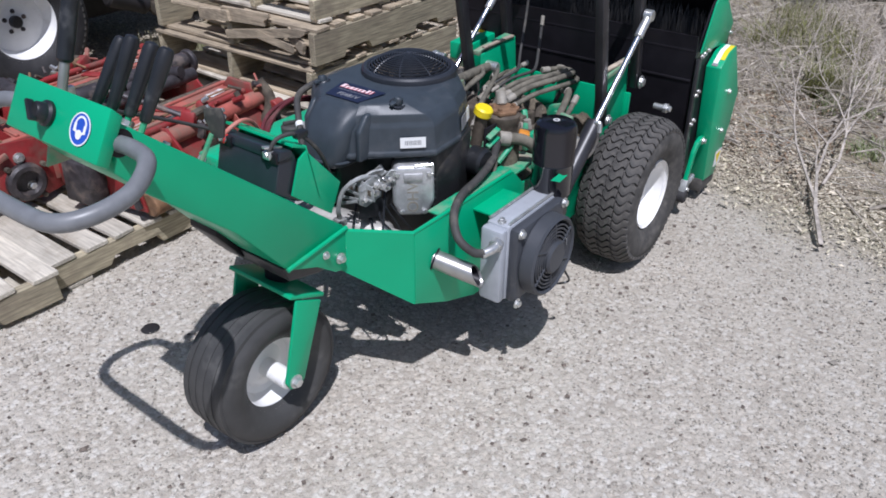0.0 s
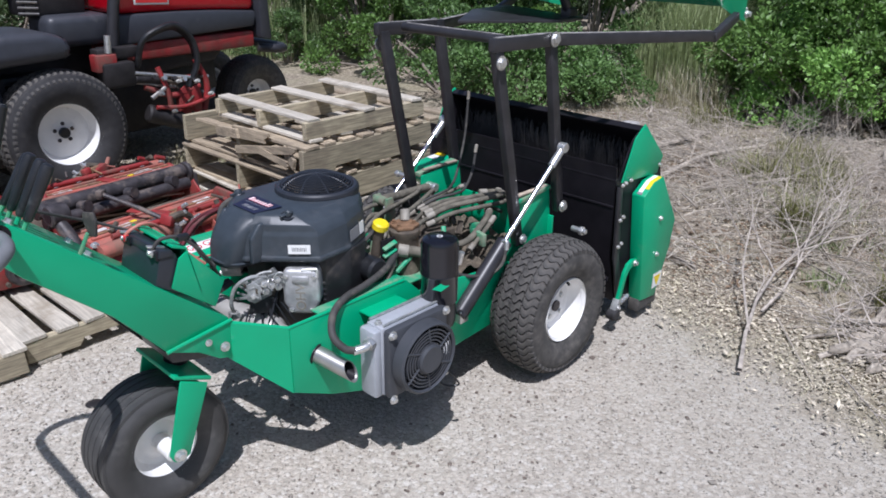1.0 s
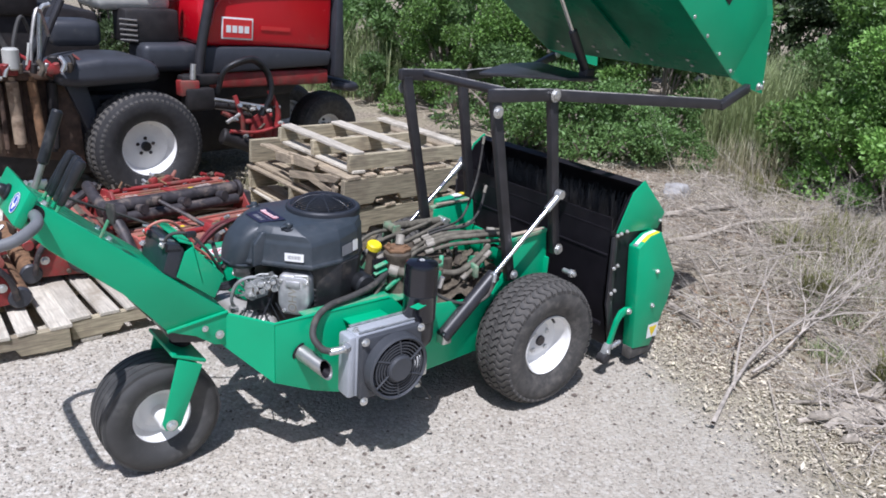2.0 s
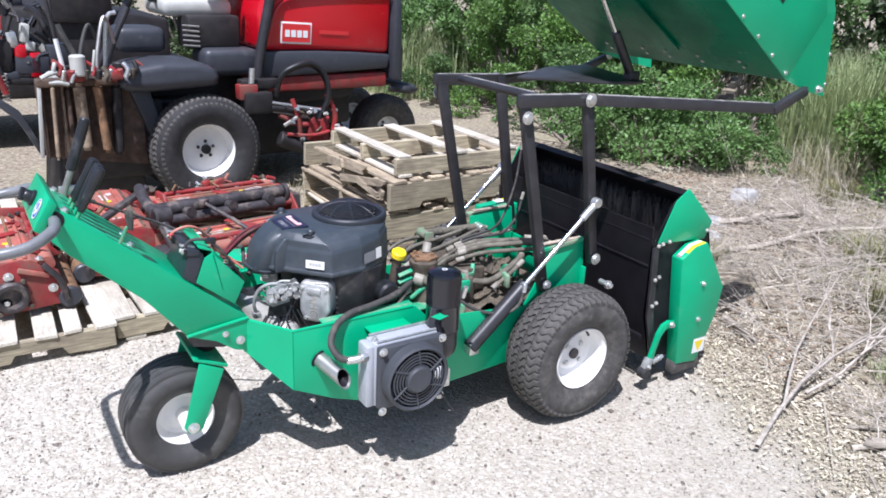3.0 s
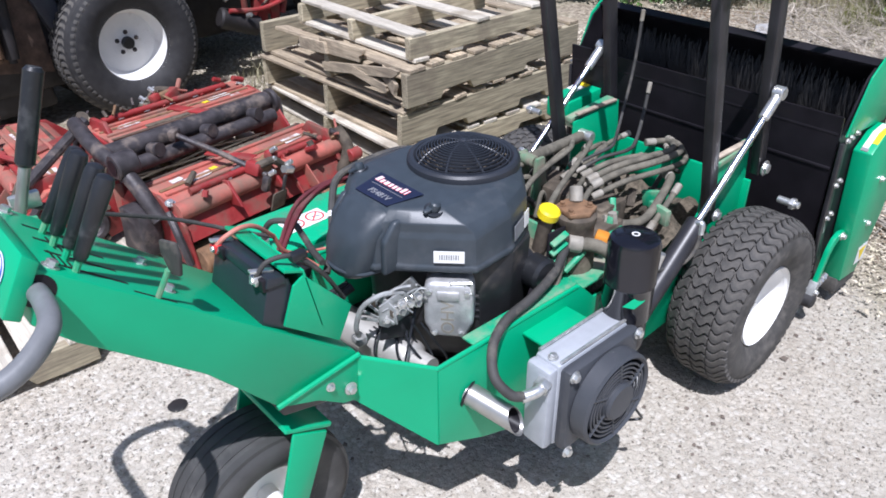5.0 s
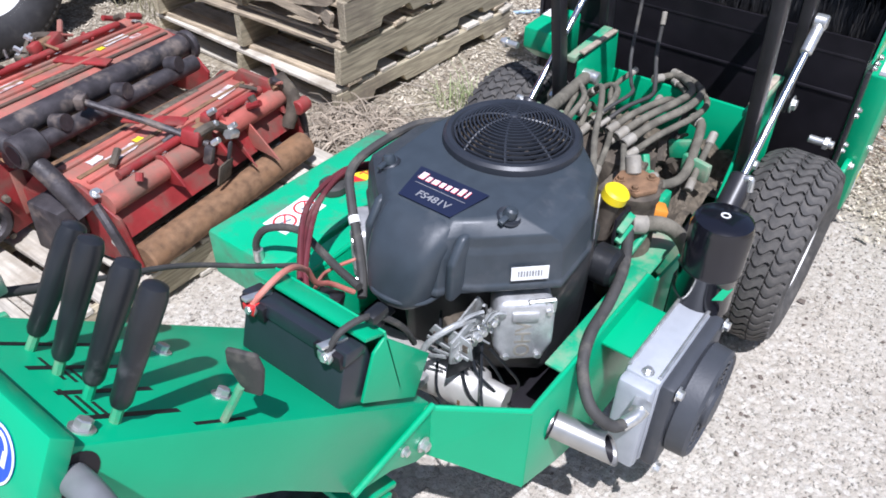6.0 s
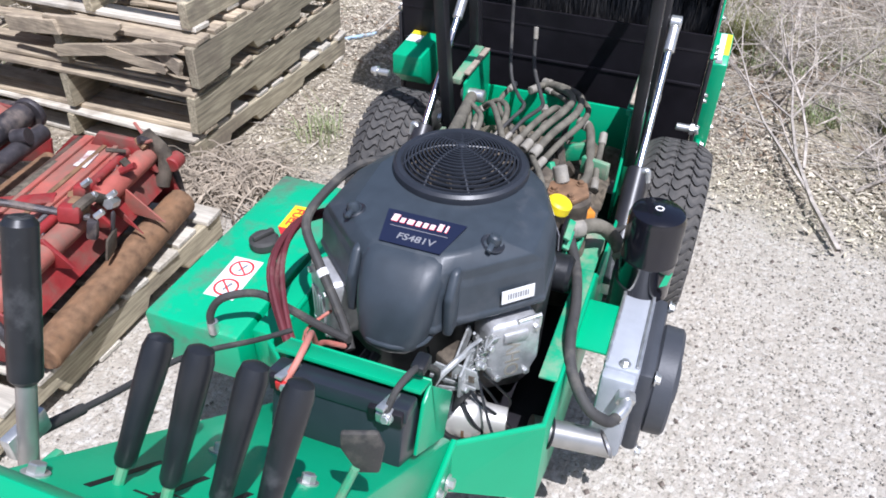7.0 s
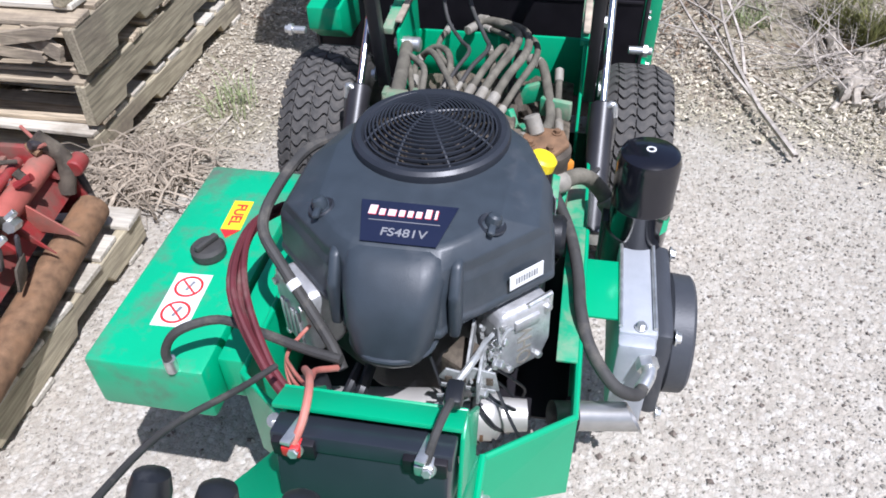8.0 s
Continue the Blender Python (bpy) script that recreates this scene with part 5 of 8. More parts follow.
for y, z, x2, r in ((-0.07, 0.560, -0.150, 0.0030), (-0.118, 0.548, -0.120, 0.0036), (-0.165, 0.556, -0.138, 0.0028), (-0.150, 0.540, -0.085, 0.0032)):
    part("wire", tube([V(-0.050, y + 0.015, 0.600), V(-0.085, y - 0.01, z + 0.006), V(x2, y - 0.055, 0.512), V(x2 + 0.035, y - 0.080, 0.445)], r, 6), GRIP, sweeper)
part("linkage_bracket", box((-0.100, -0.150, 0.572), (0.085, 0.004, 0.050), 0.001, pose(0, 0, 0, 0, 10, -12)), ENGINE_BLACK, engine)
# exhaust
muff = part("muffler", lathe([(0.02, 0), (0.038, 0.004), (0.044, 0.012), (0.044, 0.335), (0.040, 0.345), (0.030, 0.352), (0.027, 0.395)], (-0.128, 0.165, 0.484), (0.055, -0.385, 0.0), 28), BARE, sweeper, "heat-tinted silver muffler")
part("heat_band", lathe([(0.0450, 0.300), (0.0450, 0.306)], (-0.125, 0.150, 0.482), (0.055, -0.385, 0.0), 28), RUST, muff)
pipe = bmesh.new()
pa = [V(-0.038, -0.268, 0.446), V(0.014, -0.428, 0.405)]
dd = (pa[1] - pa[0]).normalized()
rings = []
u = dd.orthogonal().normalized()
w = dd.cross(u)
for r, at, cut in ((0.0265, 0.0, 0.0), (0.0265, 0.158, -0.9), (0.0240, 0.157, -0.9), (0.0240, 0.150, -0.9), (0.0238, 0.02, 0.0)):
    ring = []
    for j in range(24):
        a = 2 * math.pi * j / 24
        off = u * math.cos(a) + w * math.sin(a)
        ring.append(pa[0] + off * r + dd * (at + cut * r * off.dot(Vector((0, 0, 1)))))
    rings.append(ring)
soot = bmesh.new()
for bm, pick in ((pipe, rings[:4]), (soot, rings[3:])):
    vs = [[bm.verts.new(q) for q in ring] for ring in pick]
    for a, b in zip(vs, vs[1:]):
        for j in range(24):
            bm.faces.new((a[j], a[(j + 1) % 24], b[(j + 1) % 24], b[j]))
    if bm is soot:
        bm.faces.new(vs[-1])
part("tail_pipe", pipe, PIPE_STEEL, sweeper, "slash-cut steel exhaust tail pipe")
part("pipe_bore", soot, BLACK_MATT, sweeper, "sooty black pipe bore")
part("pipe_collar", lathe([(0.027, 0), (0.034, 0.0), (0.034, 0.004), (0.027, 0.004)], pa[0] + dd * 0.035, dd, 24, cap=False), BLACK_MATT, sweeper)

# battery in its tilted tray
bat = part("battery", prism([(-0.420, 0.742), (-0.392, 0.838), (-0.350, 0.820), (-0.325, 0.69), (-0.355, 0.70)], "y", -0.156, 0.045, 0.006), SLATE_CASE, sweeper, "black starter battery in a green tray")
part("battery_lid", prism([(-0.402, 0.818), (-0.396, 0.840), (-0.362, 0.832), (-0.36, 0.815)], "y", -0.160, 0.049, 0.003), SLATE_CASE, bat)
for y, mm, nm2 in ((-0.130, ZINC, "terminal"), (0.020, LABEL_RED, "terminal_cover")):
    part("terminal_recess", box((-0.395, y, 0.823), (0.022, 0.05, 0.026), 0.002), BLACK_MATT, bat)
    part(nm2, box((-0.402, y, 0.828), (0.022, 0.022, 0.018), 0.003), mm, bat)
    bolt(bat, (-0.406, y - 0.004, 0.828), (-1, 0, 0.4), 0.0065, 0.012)
part("battery_tray", prism([(-0.380, 0.728), (-0.350, 0.806), (-0.326, 0.820), (-0.226, 0.704), (-0.262, 0.632)], "y", -0.166, -0.160, 0.002), GREEN, sweeper)
part("battery_tray", prism([(-0.380, 0.728), (-0.350, 0.806), (-0.326, 0.820), (-0.226, 0.704), (-0.262, 0.632)], "y", 0.050, 0.056, 0.002), GREEN, sweeper)
part("tray_top", prism([(-0.366, 0.8415), (-0.328, 0.826), (-0.328, 0.832), (-0.364, 0.848)], "y", -0.166, 0.056, 0.001), GREEN, sweeper)
part("tray_front", prism([(-0.328, 0.830), (-0.300, 0.690), (-0.296, 0.690), (-0.324, 0.832)], "y", -0.166, 0.056, 0.001), GREEN, sweeper)
part("battery_cable", tube([(-0.405, 0.018, 0.835), (-0.385, 0.012, 0.850), (-0.35, 0.015, 0.855), (-0.31, 0.03, 0.835), (-0.26, 0.06, 0.78)], 0.0050, 10), WIRE_RED, sweeper)
part("battery_cable", tube([(-0.26, 0.06, 0.78), (-0.24, 0.065, 0.735), (-0.20, 0.075, 0.70), (-0.16, 0.06, 0.66)], 0.0050, 10), WIRE_RED, sweeper)
part("battery_cable", tube([(-0.405, -0.132, 0.835), (-0.38, -0.140, 0.862), (-0.33, -0.150, 0.856), (-0.28, -0.158, 0.80), (-0.22, -0.13, 0.70)], 0.0050, 10), HOSE_BLACK, sweeper)
for y in (-0.130, 0.020):
    part("cable_lug", box((-0.392, y, 0.842), (0.046, 0.012, 0.005), 0.001, pose(0, 0, 0, 0, 14, -8)), ZINC, sweeper)
part("cable_boot", box((-0.325, -0.150, 0.856), (0.035, 0.022, 0.018), 0.006), GRIP, sweeper)
for k in range(5):
    o = V(0.004 * k, 0.006 * (k % 3), 0.006 * (k % 2))
    part("maroon_cable", tube([V(-0.255, 0.085, 0.665) + o, V(-0.20, 0.150, 0.685) + o, V(-0.10, 0.225, 0.72) + o * 2, V(0.03, 0.255, 0.735) + o, V(0.14, 0.245, 0.70) + o, V(0.20, 0.225, 0.66)], 0.0055, 8), CABLE_RED, sweeper)
for k in range(3):
    o = V(0.008 * k, 0, 0.008 * k)
    part("red_wire", tube([V(-0.26, 0.07, 0.70) + o, V(-0.20, 0.12, 0.66) + o, V(-0.13, 0.15, 0.645), V(-0.05, 0.13, 0.64)], 0.003, 6), WIRE_RED, sweeper)
part("breather_hose", tube([(0.30, 0.150, 0.775), (0.21, 0.205, 0.790), (0.10, 0.228, 0.780), (0.02, 0.224, 0.765), (-0.03, 0.180, 0.735), (-0.07, 0.130, 0.69), (-0.11, 0.085, 0.655), (-0.14, 0.06, 0.632)], 0.0095, 10), HOSE_BLACK, sweeper)
part("hose_band", cyl((-0.046, 0.161, 0.717), (-0.053, 0.151, 0.709), 0.0115, 12), LABEL_WHITE, sweeper)
part("fuel_hose", tube([(-0.125, 0.372, 0.555), (-0.125, 0.372, 0.600), (-0.112, 0.345, 0.640), (-0.09, 0.28, 0.655), (-0.11, 0.20, 0.66), (-0.135, 0.12, 0.665), (-0.15, 0.055, 0.668)], 0.008, 10), HOSE_BLACK, sweeper)
part("relay_box", box((-0.205, 0.085, 0.64), (0.05, 0.05, 0.06), 0.006, pose(0, 0, 0, 10, 20, 30)), GRIP, sweeper)
for k in range(2):
    part("loom", tube([V(-0.235, 0.085 - 0.014 * k, 0.625 - 0.004 * (k % 3)), V(-0.185, 0.075 - 0.020 * k, 0.588 + 0.008 * (k % 2)), V(-0.145, 0.062 - 0.020 * k, 0.572 - 0.006 * (k % 3)), V(-0.09, 0.050 - 0.018 * k, 0.585)], 0.0085 + 0.002 * (k % 3), 8), GRIP, sweeper)

# fuel tank
tank = part("fuel_tank", box((0.157, 0.428, 0.493), (0.575, 0.222, 0.125), 0.010), GREEN_SCUFFED, sweeper, "green steel fuel tank with filler cap and decals")
cap = part("filler_cap", lathe([(0.030, 0), (0.034, 0.004), (0.034, 0.020), (0.028, 0.026), (0, 0.027)], (0.156, 0.425, 0.555), (0, 0, 1), 28), HOSE_BLACK, tank)
part("cap_grip", box((0.156, 0.425, 0.586), (0.055, 0.014, 0.014), 0.004, pose(0, 0, 0, 0, 0, -25)), HOSE_BLACK, cap)
part("vent_fitting", cyl((-0.125, 0.372, 0.552), (-0.125, 0.372, 0.580), 0.011, 12), ZINC, tank)
fm = plane_pose((0.268, 0.415, 0.5562), (-1, -0.06, 0), (0.06, -1, 0))
bm = prism([(0.062, -0.002), (0.036, -0.021), (-0.058, -0.021), (-0.058, 0.021), (0.036, 0.021)], "z", 0, 0.0008)
bm.transform(fm)
part("fuel_decal", bm, LABEL_YELLOW, tank, "yellow arrow decal reading FUEL")
bm = prism([(0.062, -0.002), (0.036, -0.0215), (0.036, 0.0215)], "z", 0.0009, 0.0014)
bm.transform(fm)
part("fuel_arrow", bm, LABEL_RED, tank)
lettering("fuel_word", "FUEL", fm @ pose(-0.012, 0, 0.0012), 0.032, LABEL_RED, tank, 0.0006)
sm = plane_pose((0.03, 0.425, 0.5562), (1, 0.05, 0), (-0.05, 1, 0))
part("safety_decal", plate(sm, 0.135, 0.070), LABEL_WHITE, tank, "white decal with two red prohibition rings")
for u in (-0.033, 0.033):
    rm = sm @ pose(u, 0, 0.0009)
    part("prohibition_ring", ring_flat(rm, 0.0225, 0.0275, 0.0006), LABEL_RED, tank)
    part("prohibition_bar", plate(rm @ pose(0, 0, 0.0002, 0, 0, 45), 0.048, 0.004, 0.0006), LABEL_RED, tank)
    part("pictogram", plate(rm @ pose(0.002, -0.002, 0.0, 0, 0, -20), 0.026, 0.006, 0.0005), LABEL_GREY, tank)
part("tank_strap", box((0.15, 0.28, 0.50), (0.48, 0.06, 0.10), 0.006), GREEN, sweeper)

# oil cooler with its fan
cooler = part("oil_cooler", box((0.232, -0.408, 0.405), (0.250, 0.072, 0.235), 0.008), GREY_CAST, sweeper, "grey oil cooler with slate fan housing")
for x in (0.096, 0.366):
    part("end_tank", box((x, -0.406, 0.402), (0.034, 0.070, 0.230), 0.010), GREY_CAST, cooler)
part("fan_housing", box((0.236, -0.457, 0.402), (0.252, 0.034, 0.232), 0.012), FAN_GREY, cooler)
fc = V(0.236, -0.472, 0.398)
part("fan_ring", lathe([(0.114, 0), (0.120, 0.006), (0.118, 0.042), (0.111, 0.048), (0.105, 0.042), (0.105, 0.0)], fc, (0, -1, 0), 48, cap=False), FAN_GREY, cooler)
bm = bmesh.new()
for r in (0.05, 0.061, 0.072, 0.083, 0.094):
    add_lathe(bm, [(r - 0.0022, 0.038), (r - 0.0022, 0.044), (r + 0.0022, 0.044), (r + 0.0022, 0.038), (r - 0.0022, 0.038)], fc, (0, -1, 0), 48, cap=False)
part("fan_guard", bm, FAN_GREY, cooler)
for k in range(6):
    a = 2 * math.pi * k / 6 + 0.3
    part("guard_spoke", tube([fc + V(0.035 * math.cos(a), -0.042, 0.035 * math.sin(a)), fc + V(0.106 * math.cos(a + 0.25), -0.042, 0.106 * math.sin(a + 0.25))], 0.004, 6, 1), FAN_GREY, cooler)
part("fan_motor", lathe([(0.048, 0.0), (0.048, 0.050), (0.042, 0.056), (0, 0.057)], fc, (0, -1, 0), 32), FAN_GREY, cooler)
part("fan_well", lathe([(0.104, 0.004), (0, 0.004)], fc, (0, -1, 0), 32, cap=False), BLACK_MATT, cooler)
for k in range(7):
    a = 2 * math.pi * k / 7
    part("fan_blade", box(fc + V(0.07 * math.cos(a), -0.016, 0.07 * math.sin(a)), (0.065, 0.002, 0.026), 0.0, pose(0, 0, 0, 0, -math.degrees(a), 0) @ pose(0, 0, 0, 30, 0, 0)), FAN_GREY, cooler)
for x, z in ((0.122, 0.515), (0.350, 0.515), (0.122, 0.292), (0.350, 0.292)):
    bolt(cooler, (x, -0.474, z - 0.008), (0, -1, 0), 0.010, 0.012)
    bolt(cooler, (x, -0.412 if z > 0.4 else -0.40, 0.523 if z > 0.4 else 0.29), (0, 0, 1), 0.008, 0.012)
part("cooler_rail", tube([(0.118, -0.376, 0.527), (0.352, -0.376, 0.527)], 0.004, 8, 1), ZINC, cooler)
part("cooler_rail", tube([(0.118, -0.438, 0.527), (0.352, -0.438, 0.527)], 0.004, 8, 1), ZINC, cooler)
part("cooler_bracket", box((0.215, -0.338, 0.520), (0.155, 0.075, 0.006), 0.001), GREEN, sweeper)
part("motor_plug", box((0.315, -0.505, 0.40), (0.022, 0.016, 0.045), 0.003), LABEL_WHITE, sweeper, "pale connector block")
part("cooler_lug", box((0.385, -0.44, 0.33), (0.04, 0.03, 0.07), 0.005), ZINC, sweeper)
part("hose_elbow", tube([(0.090, -0.425, 0.482), (0.055, -0.432, 0.480), (0.018, -0.417, 0.474)], 0.013, 12), ZINC, sweeper)
part("elbow_nut", cyl((0.082, -0.426, 0.483), (0.062, -0.43, 0.481), 0.020, 6), ZINC, sweeper)
part("cooler_hose", tube([(0.022, -0.42, 0.476), (-0.004, -0.405, 0.488), (-0.014, -0.365, 0.520), (0.025, -0.322, 0.558), (0.09, -0.300, 0.582), (0.18, -0.290, 0.590), (0.28, -0.268, 0.602), (0.38, -0.225, 0.625)], 0.0115, 12), HOSE_BLACK, sweeper)
part("hanging_wire", tube([(0.33, -0.47, 0.33), (0.37, -0.50, 0.26), (0.40, -0.49, 0.215), (0.36, -0.46, 0.22), (0.33, -0.44, 0.27)], 0.0035, 6), GRIP, sweeper)

# oil filter on its bracket
filt = part("oil_filter", lathe([(0.054, 0.502), (0.059, 0.508), (0.060, 0.600), (0.062, 0.604), (0.0605, 0.608), (0.061, 0.703), (0.056, 0.718), (0.045, 0.725), (0, 0.726)], (0.392, -0.405, 0), (0, 0, 1), 40), NAVY_GLOSS, sweeper, "black spin-on oil filter with a chalk mark")
part("chalk_mark", ring_flat(pose(0.392, -0.405, 0.7265), 0.006, 0.0095), LABEL_WHITE, filt)
part("filter_head", lathe([(0.040, 0.40), (0.054, 0.42), (0.058, 0.44), (0.058, 0.535), (0.050, 0.545)], (0.392, -0.400, 0), (0, 0, 1), 32), BLACK, sweeper)
part("filter_post", box((0.42, -0.35, 0.42), (0.05, 0.03, 0.24), 0.004), BLACK, sweeper)
tm = plane_pose((0.348, -0.452, 0.578), (0.9, -0.35, 0), (0.2, 0.3, 0.9))
bm = prism([(-0.030, 0), (0.002, 0.012), (0.032, 0.002), (0.0, -0.012)], "z", 0, 0.001)
bm.transform(tm)
part("paint_flake", bm, GREEN, filt, "loose green tag")
part("filter_clip", tube([(0.455, -0.43, 0.62), (0.462, -0.437, 0.66)], 0.010, 10, 1), ZINC, sweeper)

# hydraulics behind the engine
part("pump_body", lathe([(0.052, 0.40), (0.055, 0.45), (0.055, 0.60), (0.048, 0.62), (0.048, 0.66), (0.052, 0.668), (0.052, 0.685), (0.045, 0.692)], (0.430, -0.205, 0), (0, 0, 1), 28), OILY, sweeper, "oily dusty hydraulic pump")
part("pump_lid", prism([(0.382, -0.225), (0.395, -0.162), (0.445, -0.158), (0.476, -0.190), (0.470, -0.238), (0.425, -0.252)], "z", 0.692, 0.704, 0.003), RUST, sweeper)
part("pump_port", cyl((0.452, -0.185, 0.700), (0.466, -0.170, 0.735), 0.017, 12, 0.003), CRIMP, sweeper)
for px, py in ((0.395, -0.215), (0.410, -0.175), (0.455, -0.225)):
    bolt(sweeper, (px, py, 0.704), (0, 0, 1), 0.007, 0.010, RUST, "lid_bolt")
part("oil_cap", lathe([(0.022, 0), (0.027, 0.004), (0.027, 0.022), (0.022, 0.027), (0, 0.027)], (0.324, -0.200, 0.712), (0.06, -0.32, 1), 28), YELLOW_CAP, sweeper, "yellow oil filler cap")
part("filler_neck", cyl((0.316, -0.188, 0.62), (0.324, -0.200, 0.712), 0.018, 18), OILY, sweeper)
part("louvre_backing", box((0.338, -0.222, 0.595), (0.060, 0.006, 0.17), 0.001), BLACK_MATT, sweeper)
for k in range(6):
    part("louvre_slat", box((0.338, -0.232, 0.528 + 0.026 * k), (0.056, 0.016, 0.010), 0.002, pose(0, 0, 0, 25, -14, 0)), GREEN_DUSTY, sweeper)
part("orange_plug", box((0.50, -0.24, 0.60), (0.05, 0.035, 0.03), 0.006, pose(0, 0, 0, 10, 10, 30)), ORANGE, sweeper)
part("valve_block", box((0.72, 0.02, 0.52), (0.12, 0.28, 0.10), 0.008), OILY, sweeper)
part("valve_block", box((0.62, -0.12, 0.50), (0.14, 0.12, 0.12), 0.010), OILY, sweeper)
rng = random.Random(3)
for k in range(12):
    p = V(rng.uniform(0.54, 0.92), rng.uniform(-0.18, 0.18), rng.uniform(0.46, 0.55))
    part("fitting", cyl(p, p + V(rng.uniform(-0.03, 0.03), rng.uniform(-0.02, 0.02), rng.uniform(0.03, 0.05)), 0.013, 6), CRIMP if k % 3 else OILY, sweeper)
for k in range(5):
    p = V(0.60 + 0.07 * k, -0.21 + 0.06 * (k % 3), 0.545)
    part("green_lug", box(p, (0.08, 0.018, 0.05), 0.004, pose(0, 0, 0, 0, 15 * (k % 3), 25 * k)), GREEN_DUSTY, sweeper)
RAM0, RAM1 = V(0.66, 0.155, 0.642), V(0.95, 0.195, 0.616)
ramB = part("tipping_ram", cyl((RAM0), (RAM1), 0.017, 22, 0.004), HOSE, sweeper, "dusty hydraulic cylinder")
part("ram_eye", cyl(RAM0 + V(-0.012, -0.030, 0), RAM0 + V(-0.012, 0.030, 0), 0.019, 20, 0.004), GREEN_CAKED, ramB)
part("ram_eye", cyl(RAM1 + V(0.012, -0.035, 0), RAM1 + V(0.012, 0.035, 0), 0.019, 18, 0.004), ZINC, ramB)
part("ram_stand", prism([(0.62, 0.48), (0.70, 0.48), (0.668, 0.660), (0.634, 0.660)], "y", 0.105, 0.117, 0.002), GREEN_CAKED, sweeper)
part("ram_stand", prism([(0.62, 0.48), (0.70, 0.48), (0.668, 0.660), (0.634, 0.660)], "y", 0.173, 0.185, 0.002), GREEN_CAKED, sweeper)
hoses = [
    ([(0.74, 0.06, 0.62), (0.80, 0.035, 0.645), (0.86, 0.015, 0.662), (0.93, 0.05, 0.655), (1.02, 0.10, 0.68), (1.10, 0.13, 0.82), (1.13, 0.14, 1.0)], 0.0070),
    ([(0.72, 0.03, 0.62), (0.80, 0.0, 0.65), (0.88, -0.03, 0.66), (0.95, -0.01, 0.66), (1.05, 0.04, 0.70), (1.09, 0.055, 0.80)], 0.0078),
    ([(0.71, 0.0, 0.62), (0.80, -0.03, 0.645), (0.93, -0.055, 0.635), (1.0, -0.06, 0.60)], 0.0125),
    ([(0.70, -0.03, 0.62), (0.79, -0.06, 0.645), (0.90, -0.095, 0.655), (1.02, -0.09, 0.635), (1.14, -0.03, 0.60), (1.19, 0.03, 0.58), (1.12, 0.06, 0.585)], 0.0140),
    ([(0.68, -0.06, 0.62), (0.77, -0.09, 0.645), (0.90, -0.125, 0.65), (1.04, -0.11, 0.63), (1.16, -0.04, 0.595), (1.22, 0.04, 0.575)], 0.0145),
    ([(0.72, 0.08, 0.58), (0.82, 0.06, 0.615), (0.92, 0.08, 0.62), (0.98, 0.13, 0.60), (0.94, 0.17, 0.57), (0.86, 0.16, 0.55)], 0.0120),
    ([(0.95, -0.13, 0.60), (0.925, -0.163, 0.602), (0.85, -0.185, 0.575), (0.76, -0.20, 0.545), (0.70, -0.18, 0.54), (0.64, -0.14, 0.56)], 0.0170),
    ([(0.90, -0.209, 0.605), (0.82, -0.215, 0.555), (0.74, -0.225, 0.52)], 0.0120),
    ([(0.40, -0.12, 0.63), (0.52, -0.06, 0.645), (0.64, 0.0, 0.635), (0.78, 0.06, 0.635), (0.90, 0.12, 0.63), (0.94, 0.17, 0.58)], 0.0115),
    ([(0.40, -0.02, 0.62), (0.54, 0.05, 0.635), (0.68, 0.10, 0.63), (0.80, 0.12, 0.64), (0.92, 0.20, 0.62), (1.02, 0.21, 0.60)], 0.0110),
    ([(0.42, 0.10, 0.60), (0.54, 0.14, 0.63), (0.66, 0.17, 0.62), (0.78, 0.20, 0.58)], 0.0110),
    ([(0.38, -0.225, 0.63), (0.44, -0.28, 0.615), (0.47, -0.32, 0.57), (0.45, -0.36, 0.52)], 0.0240),
    ([(0.70, -0.015, 0.60), (0.79, -0.045, 0.628), (0.91, -0.078, 0.638), (1.02, -0.076, 0.615), (1.12, -0.03, 0.585), (1.18, 0.02, 0.57)], 0.0105),
    ([(0.66, -0.08, 0.60), (0.76, -0.115, 0.628), (0.90, -0.148, 0.630), (1.03, -0.135, 0.610), (1.15, -0.07, 0.58), (1.22, 0.0, 0.565)], 0.0115),
    ([(0.56, -0.05, 0.58), (0.68, -0.02, 0.612), (0.80, 0.03, 0.618), (0.90, 0.09, 0.61), (1.00, 0.12, 0.60), (1.08, 0.10, 0.62)], 0.0105),
    ([(0.44, 0.02, 0.60), (0.58, 0.075, 0.620), (0.70, 0.125, 0.612), (0.84, 0.165, 0.615), (0.96, 0.205, 0.60)], 0.0100),
    ([(0.48, -0.16, 0.60), (0.60, -0.10, 0.622), (0.72, -0.05, 0.612), (0.86, -0.045, 0.622), (0.98, -0.02, 0.61)], 0.0110),
    ([(0.36, -0.23, 0.60), (0.30, -0.265, 0.57), (0.26, -0.275, 0.53), (0.30, -0.28, 0.48)], 0.0110),
]
for pts, r in hoses:
    h = part("hydraulic_hose", tube(pts, r * 0.72, 12, 6), HOSE if r > 0.008 else HOSE_BLACK, sweeper)
    for e, f in ((pts[0], pts[1]), (pts[-1], pts[-2])):
        e, f = Vector(e), Vector(f)
        part("crimp", cyl(e, e + (f - e).normalized() * 0.036, r * 0.92, 12, 0.002), CRIMP, h)
for s in (1, -1):
    part("dust_pad", box((1.04, MID - s * 0.240, 0.688), (0.20, 0.018, 0.008), 0.002), SPLINTER, sweeper)
